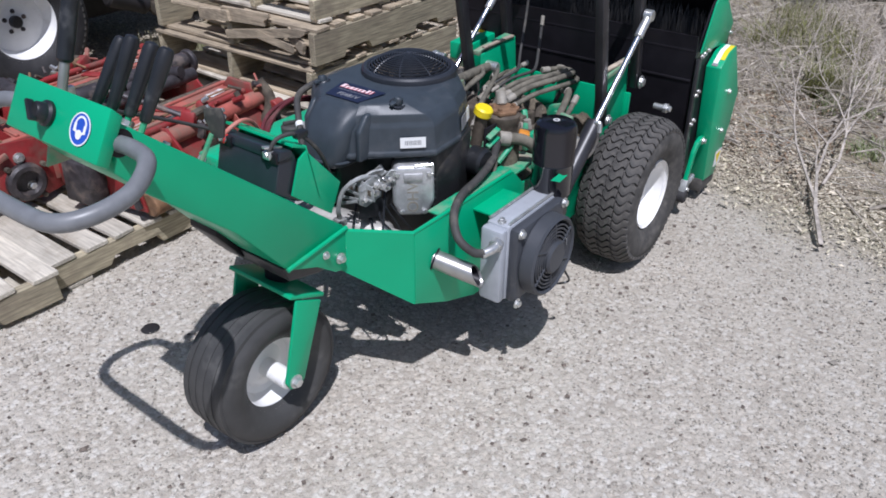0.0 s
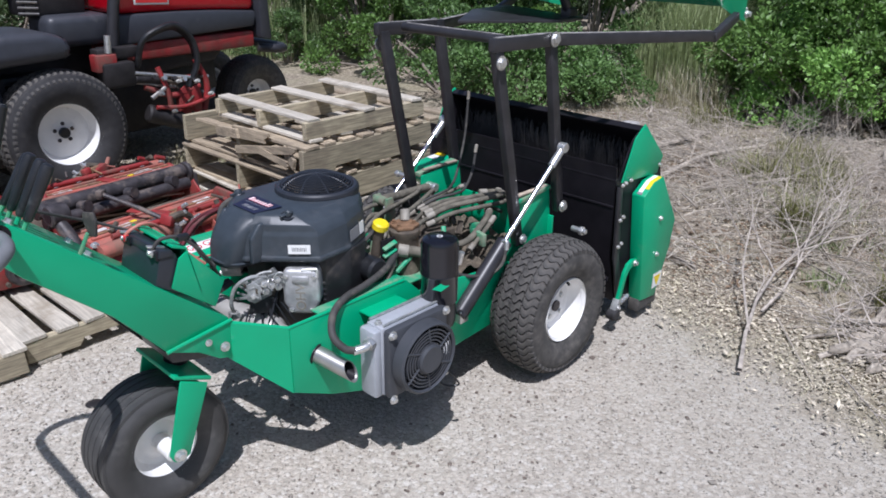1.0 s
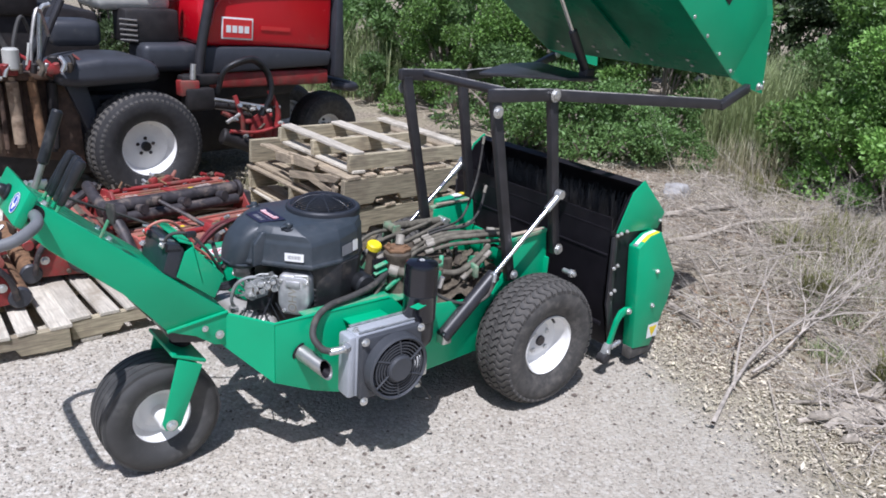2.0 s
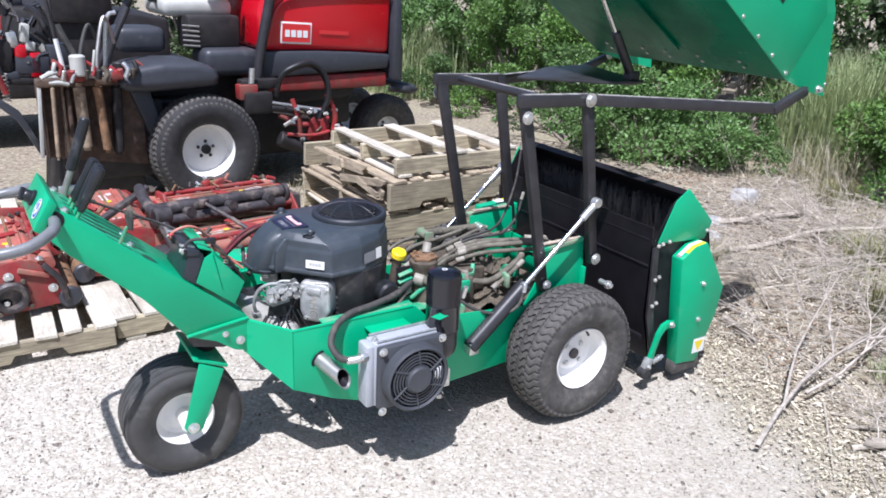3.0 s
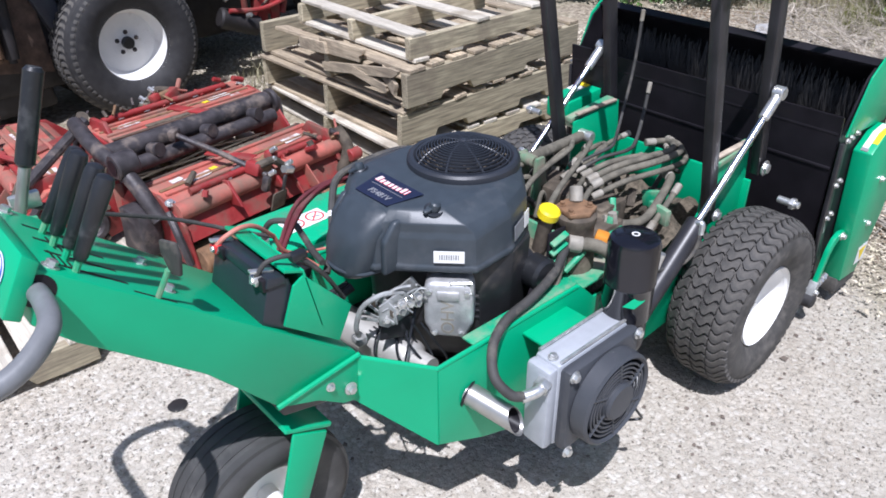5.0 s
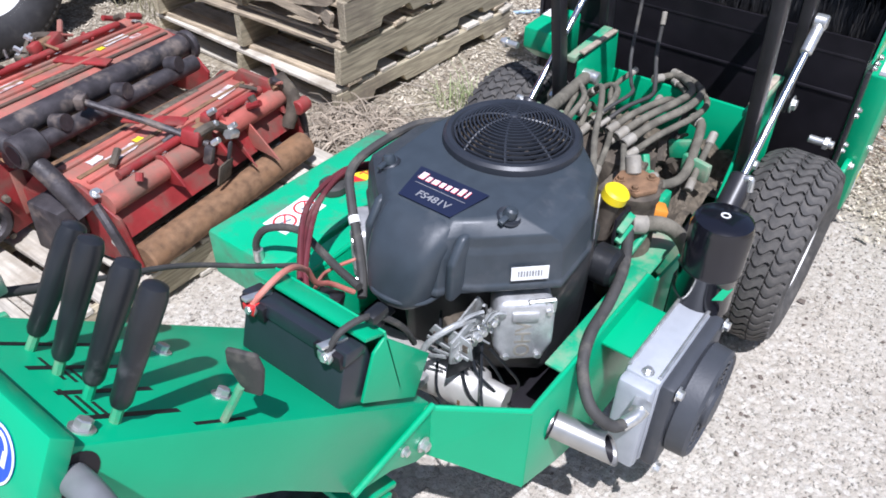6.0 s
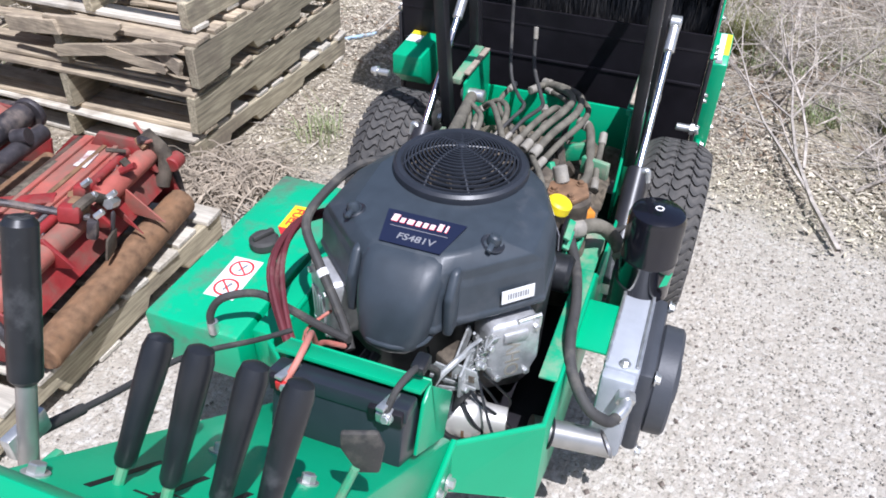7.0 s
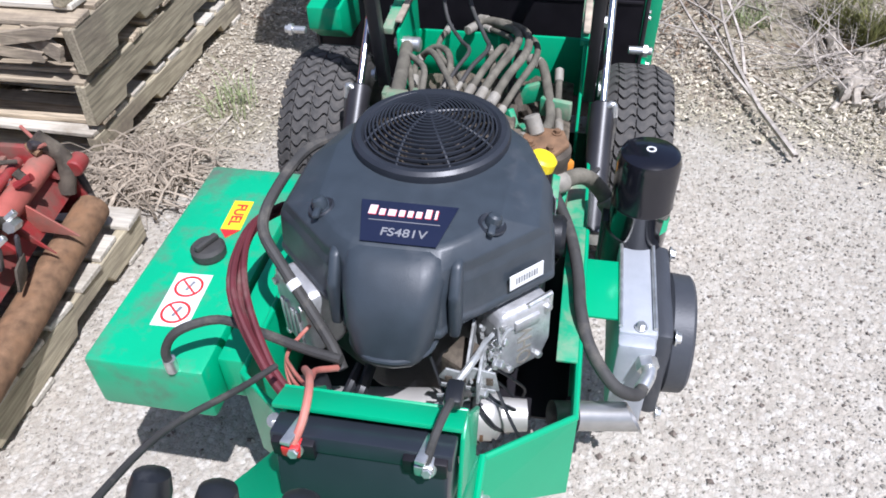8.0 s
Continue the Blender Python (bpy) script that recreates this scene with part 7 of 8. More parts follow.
    p("rear_screen", prism([(1.665, 0.80), (1.775, 0.78), (1.745, 1.52), (1.68, 1.57)], "y", 0.20, 1.36, 0.02), MOWER_GREY)
    p("rear_bumper", tube([(1.70, 0.30, 0.72), (1.88, 0.24, 0.70), (1.96, 0.40, 0.70), (1.96, 1.10, 0.70)], 0.035, 12), BLACK)
    # fenders and floor
    bm = prism([(-0.58, 0.84), (-0.57, 0.92), (-0.48, 0.985), (-0.28, 1.015), (-0.04, 1.010), (0.06, 0.985), (0.105, 0.935), (0.105, 0.865), (0.06, 0.840), (-0.1, 0.835), (-0.42, 0.82)], "y", 0.0, 0.52, 0.055, 4)
    p("fender", bm, MOWER_GREY, None, "moulded charcoal fender")
    p("fender_skirt", prism([(-0.50, 0.84), (-0.36, 0.845), (-0.26, 0.46), (-0.34, 0.42)], "y", 0.12, 0.46, 0.02), MOWER_GREY)
    p("wheel_arch", prism([(-0.40, 0.40), (-0.40, 0.86), (0.45, 0.86), (0.45, 0.40)], "y", 0.46, 0.50, 0.01), MOWER_DARK)
    p("floor_board", box((-0.30, 0.75, 0.70), (0.9, 0.9, 0.05), 0.02), MOWER_GREY)
    p("tank_pod", box((0.30, 0.42, 0.97), (0.42, 0.32, 0.20), 0.05, None, 3), MOWER_GREY)
    p("tank_pod", box((-0.28, 0.62, 1.12), (0.34, 0.30, 0.18), 0.05, None, 3), MOWER_GREY)
    p("console", box((0.22, 0.52, 1.18), (0.40, 0.26, 0.24), 0.03), MOWER_DARK)
    for k in range(5):
        p("vent_slat", tube([(-0.02, 0.385, 1.09 + 0.035 * k), (0.10, 0.380, 1.08 + 0.035 * k)], 0.007, 6, 1), STEEL)
    p("red_bracket", box((0.33, 0.10, 0.78), (0.14, 0.10, 0.11), 0.01), RED_WORN)
    p("lever_white", cyl((0.36, 0.08, 0.84), (0.37, 0.08, 0.95), 0.022, 12), ZINC)
    seat = p("seat", box((0.15, 0.75, 1.345), (0.52, 0.50, 0.13), 0.05, None, 3), SEAT, None, "pale grey vinyl operator seat")
    p("seat_back", box((0.38, 0.75, 1.62), (0.13, 0.50, 0.50), 0.05, pose(0, 0, 0, 0, 12, 0), 3), SEAT, seat)
    p("arm_rest", box((0.30, 0.46, 1.50), (0.26, 0.06, 0.06), 0.02, pose(0, 0, 0, 0, 15, 0)), GRIP, seat)
    p("roll_bar", tube([(0.45, 0.20, 0.78), (0.50, 0.20, 1.10), (0.60, 0.20, 1.55), (0.64, 0.20, 2.10), (0.64, 0.30, 2.18), (0.64, 1.26, 2.18), (0.64, 1.36, 2.10), (0.60, 1.36, 1.55), (0.45, 1.36, 0.78)], 0.038, 14, 4), BLACK, None, "black tubular roll bar")
    p("roll_bar_foot", box((0.44, 0.20, 0.80), (0.16, 0.12, 0.12), 0.01), BLACK)
    p("steering_column", tube([(-0.62, 0.78, 0.75), (-0.42, 0.76, 1.10), (-0.26, 0.75, 1.42)], 0.03, 12), BLACK)
    ring = [V(-0.24, 0.75, 1.46) + V(0.17 * math.cos(a) * 0.85, 0.17 * math.sin(a), -0.17 * math.cos(a) * 0.5) for a in (2 * math.pi * j / 20 for j in range(21))]
    p("steering_wheel", tube(ring, 0.016, 8, 1), GRIP)
    p("front_post", tube([(-0.70, 0.30, 0.60), (-0.55, 0.32, 1.05), (-0.40, 0.34, 1.35)], 0.022, 10), BLACK)
    p("brake_lever", tube([(-0.62, 0.16, 0.98), (-0.58, 0.18, 1.28), (-0.52, 0.18, 1.33)], 0.014, 8), ZINC)
    p("reservoir", cyl((-0.55, 0.10, 0.94), (-0.55, 0.10, 1.02), 0.040, 18, 0.01), MOWER_DARK)
    # raised front cutting heads: hanging rollers and dark ironwork
    rnd = random.Random(8)
    for k, (x, y, m, r, z0, z1) in enumerate(((-0.680, 0.05, RUST, 0.028, 0.43, 0.90), (-0.745, 0.11, RUST_DARK, 0.014, 0.40, 0.90), (-0.810, 0.05, TAN_BAR, 0.036, 0.46, 0.90), (-0.875, 0.10, RUST_DARK, 0.016, 0.42, 0.88), (-0.915, 0.11, TAN_BAR, 0.010, 0.42, 0.90), (-0.990, 0.05, TAN_BAR, 0.013, 0.41, 0.90), (-0.60, 0.11, MOWER_DARK, 0.034, 0.40, 0.88))):
        h = z1 - z0
        p("hanging_bar", lathe([(r * 0.6, 0), (r * 0.6, 0.02), (r, 0.024), (r, h * 0.45), (r * 0.93, h * 0.47), (r, h * 0.5), (r, h - 0.03), (r * 0.6, h - 0.025), (r * 0.6, h)], (x, y, z0), (0.02 * (k - 3), 0.02, 1), 18), m)
    p("pale_strut", box((-1.062, 0.07, 0.66), (0.020, 0.030, 0.46), 0.003, pose(0, 0, 0, 0, 4, 0)), SEAT, None, "pale grey flat strut")
    p("white_pole", cyl((-0.905, 0.0, 0.98), (-0.93, 0.0, 1.18), 0.014, 12), LABEL_WHITE)
    p("pole_top", cyl((-0.93, 0.0, 1.18), (-0.965, 0.0, 1.46), 0.013, 12), BLACK)
    for x, z, dx, dz, r in ((-1.04, 0.945, 0.09, 0.035, 0.015), (-1.00, 0.915, 0.11, -0.012, 0.013), (-0.97, 0.975, 0.015, 0.060, 0.013), (-0.74, 0.98, 0.025, 0.13, 0.010), (-0.70, 0.965, 0.05, -0.02, 0.013)):
        p("silver_link", tube([V(x, -0.02, z), V(x + dx * 0.5, -0.03, z + dz * 0.5 + 0.008), V(x + dx, -0.02, z + dz)], r, 8, 2), SEAT)
    p("head_plate", box((-1.035, 0.17, 0.66), (0.012, 0.20, 0.48), 0.003), RUST_DARK)
    p("head_side", prism([(-1.04, 0.41), (-1.03, 0.92), (-0.42, 0.90), (-0.40, 0.30)], "y", 0.15, 0.162, 0.004), RUST_DARK)
    p("front_reel_body", prism([(-1.00, 0.08), (-0.96, 0.42), (-0.44, 0.44), (-0.40, 0.10)], "y", 0.20, 0.66, 0.03), MOWER_DARK)
    p("head_beam", box((-0.73, 0.10, 0.90), (0.66, 0.10, 0.05), 0.01), RUST_DARK)
    p("head_body", box((-0.60, 0.34, 0.48), (0.7, 0.34, 0.56), 0.05), MOWER_DARK)
    for k in range(9):
        q = V(-0.94 + 0.065 * k, rnd.uniform(-0.05, 0.08), rnd.uniform(0.90, 0.96))
        p("spring_rod", tube([q, q + V(0.02, 0, 0.05), q + V(rnd.uniform(-0.04, 0.06), 0.02, 0.09)], rnd.uniform(0.010, 0.018), 8, 2), (RED_WORN, ZINC, MOWER_DARK, RED_WORN, OILY)[k % 5])
    p("head_motor", cyl((-0.82, 0.0, 0.95), (-0.82, 0.0, 1.08), 0.048, 18, 0.01), SEAT, None, "pale grey hydraulic motor")
    p("head_clamp", box((-0.60, 0.0, 0.95), (0.08, 0.08, 0.06), 0.012), RED_WORN)
    p("head_clamp", box((-0.84, 0.02, 0.95), (0.10, 0.07, 0.07), 0.012), RED_WORN)
    # the far raised head: a thicket of rods, springs, hoses and clamps
    for k in range(80):
        q = V(rnd.uniform(-1.50, -0.84), rnd.uniform(0.30, 0.75), rnd.uniform(0.78, 1.36))
        d = V(rnd.uniform(-0.12, 0.12), rnd.uniform(-0.05, 0.05), rnd.choice((0.22, -0.2, 0.12, 0.05)))
        r = rnd.uniform(0.008, 0.026)
        p("head_rod", tube([q, q + d * 0.5 + V(rnd.uniform(-0.03, 0.03), 0, 0.01), q + d], r, 8, 2), (MOWER_DARK, BLACK, MOWER_GREY, RED_WORN, STEEL, MOWER_DARK, HOSE_BLACK, BLACK, SEAT)[k % 9])
    for x, z, ww, hh, m in ((-1.20, 0.90, 0.20, 0.06, MOWER_GREY), (-1.00, 0.98, 0.07, 0.16, RED_HOOD), (-1.02, 1.10, 0.06, 0.06, SEAT), (-1.24, 1.05, 0.22, 0.20, MOWER_DARK), (-1.36, 0.96, 0.16, 0.14, MOWER_DARK), (-1.02, 0.98, 0.20, 0.12, MOWER_GREY), (-0.86, 1.04, 0.12, 0.14, MOWER_GREY), (-1.30, 1.16, 0.10, 0.05, SEAT), (-1.12, 1.14, 0.06, 0.10, ZINC), (-1.04, 1.18, 0.05, 0.12, SEAT), (-1.08, 1.06, 0.07, 0.10, RED_HOOD), (-1.15, 0.88, 0.30, 0.05, MOWER_DARK)):
        p("head_clamp", box((x, 0.40, z), (ww, 0.10, hh), 0.012, pose(0, 0, 0, 0, rnd.uniform(-15, 15), 0)), m)
    p("coil_spring", tube([V(-1.20 + 0.022 * math.cos(j * 1.3), 0.33 + 0.022 * math.sin(j * 1.3), 0.76 + 0.005 * j) for j in range(36)], 0.0055, 5, 1), STEEL)
    p("head_brace", prism([(-1.07, 0.42), (-1.03, 0.42), (-1.16, 0.72), (-1.30, 0.84), (-1.30, 0.78), (-1.18, 0.66)], "y", 0.16, 0.20, 0.008), MOWER_GREY)
    for k in range(7):
        x = -0.92 + 0.07 * k
        p("head_knob", cyl((x, -0.02, 0.93), (x + rnd.uniform(-0.02, 0.02), -0.03, 0.99), rnd.uniform(0.012, 0.024), 10, 0.004), (ZINC, RED_WORN, OILY, MOWER_DARK)[k % 4])
    for k in range(2):
        q = V(-0.80 + 0.10 * k, 0.06, 0.95)
        p("hose", tube([q, q + V(0.03, 0.04, 0.16), q + V(0.10, 0.10, 0.30 + 0.05 * (k % 2)), q + V(0.16, 0.14, 0.18)], 0.012, 8), STEEL if k else HOSE_BLACK)
    for k in range(9):
        q = V(rnd.uniform(0.52, 1.0), rnd.uniform(0.0, 0.08), rnd.uniform(0.34, 0.66))
        p("link", tube([q, q + V(rnd.uniform(0.04, 0.14), 0, rnd.uniform(-0.08, 0.06))], rnd.uniform(0.007, 0.016), 8, 1), (STEEL, RED_WORN, OILY)[k % 3])
    # red lift frame of the mid unit
    for pts, r in (([(0.56, 0.05, 0.60), (0.74, 0.02, 0.52), (0.96, 0.02, 0.56)], 0.020), ([(0.66, 0.03, 0.72), (0.70, 0.0, 0.55), (0.72, 0.02, 0.38)], 0.018), ([(0.96, 0.04, 0.74), (1.02, 0.02, 0.56), (0.98, 0.02, 0.38)], 0.022), ([(0.60, 0.0, 0.46), (0.82, -0.02, 0.44), (1.06, 0.0, 0.48)], 0.014)):
        p("lift_frame", tube(pts, r, 10), RED_WORN)
    for x, z in ((0.62, 0.55), (0.76, 0.62), (0.90, 0.60), (1.0, 0.50), (0.70, 0.42)):
        p("grease_fitting", cyl((x, -0.03, z), (x + 0.01, -0.06, z + 0.01), 0.013, 8), SEAT if x > 0.7 else ZINC)
    # mid cutting unit under the side: drive cylinder, red bracket, rods and a thick hose loop
    p("mid_reel", cyl((0.56, 0.06, 0.42), (0.80, 0.02, 0.33), 0.062, 22, 0.012), MOWER_DARK)
    p("mid_end", cyl((0.80, 0.02, 0.33), (0.84, 0.015, 0.315), 0.040, 18, 0.006), OILY)
    for dx in (0.0, 0.09):
        p("red_bracket", prism([(0.80 + dx, 0.34), (0.79 + dx, 0.55), (0.84 + dx, 0.58), (0.87 + dx, 0.50), (0.86 + dx, 0.36)], "y", 0.0, 0.014, 0.003), RED_WORN)
    p("red_plate", box((0.86, 0.03, 0.46), (0.16, 0.05, 0.14), 0.01), RED_WORN)
    p("roller_arm", tube([(0.78, -0.01, 0.36), (0.83, -0.02, 0.28), (0.90, -0.02, 0.30), (0.97, -0.01, 0.34)], 0.022, 10), OILY)
    p("lift_rod", cyl((0.50, 0.04, 0.70), (0.92, 0.02, 0.62), 0.012, 12), ZINC)
    p("lift_rod", cyl((0.48, 0.06, 0.64), (0.78, 0.04, 0.57), 0.010, 12), STEEL)
    p("lift_ram", cyl((0.50, 0.05, 0.66), (0.70, 0.04, 0.63), 0.028, 16, 0.004), MOWER_DARK)
    for k in range(5):
        p("fitting", cyl((0.60 + 0.075 * k, 0.0, 0.66 - 0.014 * k), (0.60 + 0.075 * k, -0.03, 0.67 - 0.014 * k), 0.016, 8), ZINC if k % 2 else MOWER_DARK)
    p("valve_body", box((0.40, 0.09, 0.70), (0.22, 0.12, 0.16), 0.02), MOWER_DARK)
    p("step_bracket", box((0.44, 0.14, 0.83), (0.30, 0.10, 0.07), 0.01), MOWER_DARK)
    for k in range(3):
        o = V(0.014 * k, 0.035 * k, -0.012 * k)
        p("hose", tube([V(0.56, 0.10, 0.74) + o, V(0.58, 0.03, 0.90) + o, V(0.68, 0.0, 0.97) + o, V(0.82, 0.0, 0.985) + o, V(0.93, 0.0, 0.88) + o, V(0.95, 0.0, 0.72) + o, V(0.88, 0.02, 0.56) + o], 0.020, 10), GRIP)
    ob.rotation_euler.z = radians(turn)
    return ob


ride_on_mower()


def parked_machine():
    """A second dark machine only partly seen behind the mower's platform."""
    at = V(-0.4, 5.2, 0)
    ob = thing("parked_machine", "dark parked yard machine half hidden behind the mower", "vehicle", at=at)
    w = Matrix.Translation(at)
    for nm, bm, m in (("body", prism([(-1.2, 0.45), (1.3, 0.45), (1.3, 1.15), (0.5, 1.25), (-1.2, 1.2)], "y", 0, 1.4, 0.05), MOWER_DARK), ("rear_panel", box((0.55, -0.01, 1.35), (0.5, 0.1, 0.5), 0.04), MOWER_DARK),
                      ("post", box((-0.2, 0.1, 1.5), (0.08, 0.08, 0.7), 0.01), BLACK), ("top_deck", box((-0.5, 0.6, 1.28), (1.2, 1.1, 0.10), 0.03), MOWER_GREY)):
        bm.transform(w)
        part(nm, bm, m, ob)
    for x in (-0.8, 0.9):
        c = at + V(x, 0.1, 0.32)
        part("wheel", tyre_mesh(c, 0.315, 0.24, 0.16), RUBBER, ob)


parked_machine()

# ---------------------------------------------------------------- plants and litter
nr = np.random.default_rng(5)


def leaf_soup(name, centres, radii, count, size, material, seed, flat=0.75):
    """Many small leaves spread over the outer part of overlapping clumps, with gaps between the clumps."""
    g = np.random.default_rng(seed)
    k = g.integers(0, len(centres), count)
    d = g.normal(size=(count, 3))
    d /= np.linalg.norm(d, axis=1)[:, None]
    rad = g.uniform(0.45, 1.08, count) ** 0.6
    pos = np.array(centres)[k] + d * (np.array(radii)[k] * rad)[:, None] * np.array([1, 1, flat])
    pos[:, 2] = np.maximum(pos[:, 2], 0.03)
    axis = d + g.normal(size=(count, 3)) * 0.9 + np.array([0, 0, 0.25])
    axis /= np.linalg.norm(axis, axis=1)[:, None]
    side = np.cross(axis, g.normal(size=(count, 3)))
    side /= np.linalg.norm(side, axis=1)[:, None]
    nrm = np.cross(axis, side)
    s = size * g.uniform(0.6, 1.35, count)[:, None]
    v = np.stack([pos, pos + axis * s * 0.5 + side * s * 0.30 + nrm * s * 0.08, pos + axis * s, pos + axis * s * 0.5 - side * s * 0.30 + nrm * s * 0.08], 1).reshape(-1, 3)
    f = np.arange(count * 4).reshape(-1, 4)
    return soup(name, v.tolist(), f.tolist(), material)


def shrub(name, seed, r, h, material, label, count=9000, size=0.05):
    rnd = random.Random(seed)
    ob = thing(name, label, "shrub", "yard-edge shrubs")
    cs, rs = [], []
    bm = bmesh.new()
    for k in range(34):
        a, q = rnd.uniform(0, 2 * math.pi), math.sqrt(rnd.uniform(0, 1)) * r
        z = rnd.uniform(0.10, 1.0) * h * (1 - 0.45 * (q / r) ** 2)
        c = (q * math.cos(a), q * math.sin(a), z)
        cs.append(c)
        rs.append(rnd.uniform(0.16, 0.34) * r * 0.8)
        if k % 2 == 0:
            add_tube(bm, [(0.2 * c[0], 0.2 * c[1], -0.05), (0.55 * c[0], 0.55 * c[1], c[2] * 0.55), c], 0.022, 6, 3, 0.005)
    part("trunk", bm, BARK, ob)
    me = leaf_soup("crown", cs, rs, count, size, material, seed)
    cr = new("crown", me)
    cr.parent = ob
    return ob


kinds = [shrub("oak_shrub", 1, 1.15, 2.2, LEAF, "dense green scrub oak at the yard edge", 15000, 0.062),
         shrub("bright_shrub", 2, 0.95, 1.9, LEAF_BRIGHT, "bright green leafy shrub at the yard edge", 19000, 0.042),
         shrub("low_shrub", 3, 0.85, 0.95, LEAF, "low spreading green shrub on litter", 10000, 0.045),
         shrub("dark_tree_scrub", 4, 1.5, 3.2, LEAF_DARK, "dark tall thicket behind the shrubs", 26000, 0.075)]
spots = [(0, (5.35, 7.6), 1.0, 20), (0, (5.9, 6.2), 1.05, 80), (1, (5.3, 5.2), 1.0, 140), (2, (4.75, 3.50), 1.05, 10), (1, (6.2, 4.4), 1.15, 200), (2, (4.85, 2.70), 0.95, 70), (2, (5.45, 2.25), 0.70, 250),
         (0, (6.9, 3.3), 1.0, 300), (1, (6.25, 0.36), 1.05, 30), (1, (6.60, 0.08), 1.34, 75), (0, (7.4, 0.75), 0.9, 160), (1, (6.2, -0.15), 1.1, 100), (1, (7.1, -1.3), 1.2, 220), (2, (6.6, -0.9), 0.9, 20), (1, (6.0, 0.10), 0.75, 310),
         (3, (8.3, 5.6), 1.0, 0), (3, (9.2, 3.0), 1.1, 130), (3, (9.6, 0.8), 1.1, 60), (3, (9.0, -1.6), 1.0, 210), (3, (7.6, 8.6), 1.1, 280), (3, (5.4, 10.2), 1.0, 90), (3, (2.6, 10.6), 1.1, 10), (3, (-0.6, 10.4), 1.1, 190),
         (3, (-3.8, 10.2), 1.1, 250), (0, (3.7, 8.6), 0.95, 240), (2, (4.6, 6.3), 0.7, 140), (3, (10.8, -4.2), 1.2, 33), (0, (8.0, -3.2), 1.0, 77), (3, (12.0, 2.2), 1.4, 99), (3, (11.0, 7.0), 1.4, 12)]
used = set()
for k, (x, y), s, a in spots:
    m = Matrix.LocRotScale((x, y, 0), Euler((0, 0, radians(a))), (s, s, s))
    if k in used:
        copy_thing(kinds[k], m)
    else:
        used.add(k)
        kinds[k]["spot"] = [x, y, s, a]
for k in kinds:
    x, y, s, a = k["spot"]
    k.matrix_basis = Matrix.LocRotScale((x, y, 0), Euler((0, 0, radians(a))), (s, s, s))
    del k["spot"]


def blades(name, spots, count, h, spread, material, label, seed, lean=0.35, w=0.004):
    """Grass blades, each a narrow bent strip of two quads."""
    g = np.random.default_rng(seed)
    vs, fs = [], []
    for i in range(count):
        x, y, r = spots[g.integers(len(spots))]
        a, q = g.uniform(0, 2 * math.pi), r * math.sqrt(g.uniform())
        p = np.array([x + q * math.cos(a), y + q * math.sin(a), -0.01])
        L = h * g.uniform(0.4, 1.2)
        b = g.uniform(0, 2 * math.pi)
        d = np.array([math.cos(b), math.sin(b), 0]) * lean * g.uniform(0.2, 1.6)
        sd = np.array([-math.sin(b), math.cos(b), 0]) * w * g.uniform(0.6, 1.4)
        m = p + d * L * 0.3 + np.array([0, 0, L * 0.6])
        t = p + d * L + np.array([0, 0, L * (1.0 - 0.25 * lean)])
        k = len(vs)
        vs += [p - sd, p + sd, m + sd * 0.8, m - sd * 0.8, t]
        fs += [(k, k + 1, k + 2, k + 3), (k + 3, k + 2, k + 4)]
    ob = new(name, soup(name, [tuple(v) for v in vs], fs, material))
    return tagged(ob, label, "grass", kind="stuff")


blades("tall_dry_grass", [(6.1, 1.5, 0.8), (6.6, 2.0, 0.9), (7.2, 1.6, 1.0), (7.8, 2.2, 1.0), (5.7, 1.35, 0.4)], 1300, 0.42, 1, STRAW, "tall straw-coloured grass between shrubs", 3)
blades("tall_green_grass", [(6.5, 1.75, 0.35), (6.9, 1.7, 0.4), (7.2, 1.8, 0.5), (6.6, 2.0, 0.5), (7.6, 2.1, 0.5), (7.9, 2.3, 0.6), (5.0, 6.9, 0.8), (4.7, 7.6, 0.6)], 6500, 1.12, 1, GRASS, "pale green grass between shrubs", 4)
blades("grass_tufts", [(3.6, -0.55, 0.30), (4.1, -0.2, 0.30), (3.2, -1.2, 0.22), (2.5, -1.0, 0.10), (1.75, 2.85, 0.3), (3.0, -0.75, 0.16), (4.2, 0.2, 0.2)], 1500, 0.13, 1, GRASS, "small green grass tufts in litter", 6, 0.6, 0.0025)
blades("sparse_tuft", [(1.52, 1.05, 0.10)], 70, 0.15, 1, GRASS, "sparse green grass tuft in wood chips", 26, 0.7, 0.002)
blades("olive_tufts", [(4.25, -0.30, 0.26), (4.0, -0.45, 0.22), (4.55, -0.15, 0.22), (3.95, -0.05, 0.15), (3.2, -0.58, 0.09), (2.45, -1.33, 0.10), (2.3, -1.45, 0.06), (5.2, 0.9, 0.2)], 1700, 0.27, 1, OLIVE_GRASS, "olive grass clumps among dead twigs", 16, 0.5, 0.003)
blades("dry_tufts", [(3.5, -0.5, 0.45), (4.3, -0.2, 0.4), (3.0, 0.55, 0.2), (2.4, 0.45, 0.10), (4.9, 0.5, 0.5), (5.3, 1.5, 0.5), (1.5, 3.0, 0.3), (3.4, -1.3, 0.35)], 2600, 0.17, 1, STRAW, "dry straw tufts in litter", 7, 0.8, 0.0025)


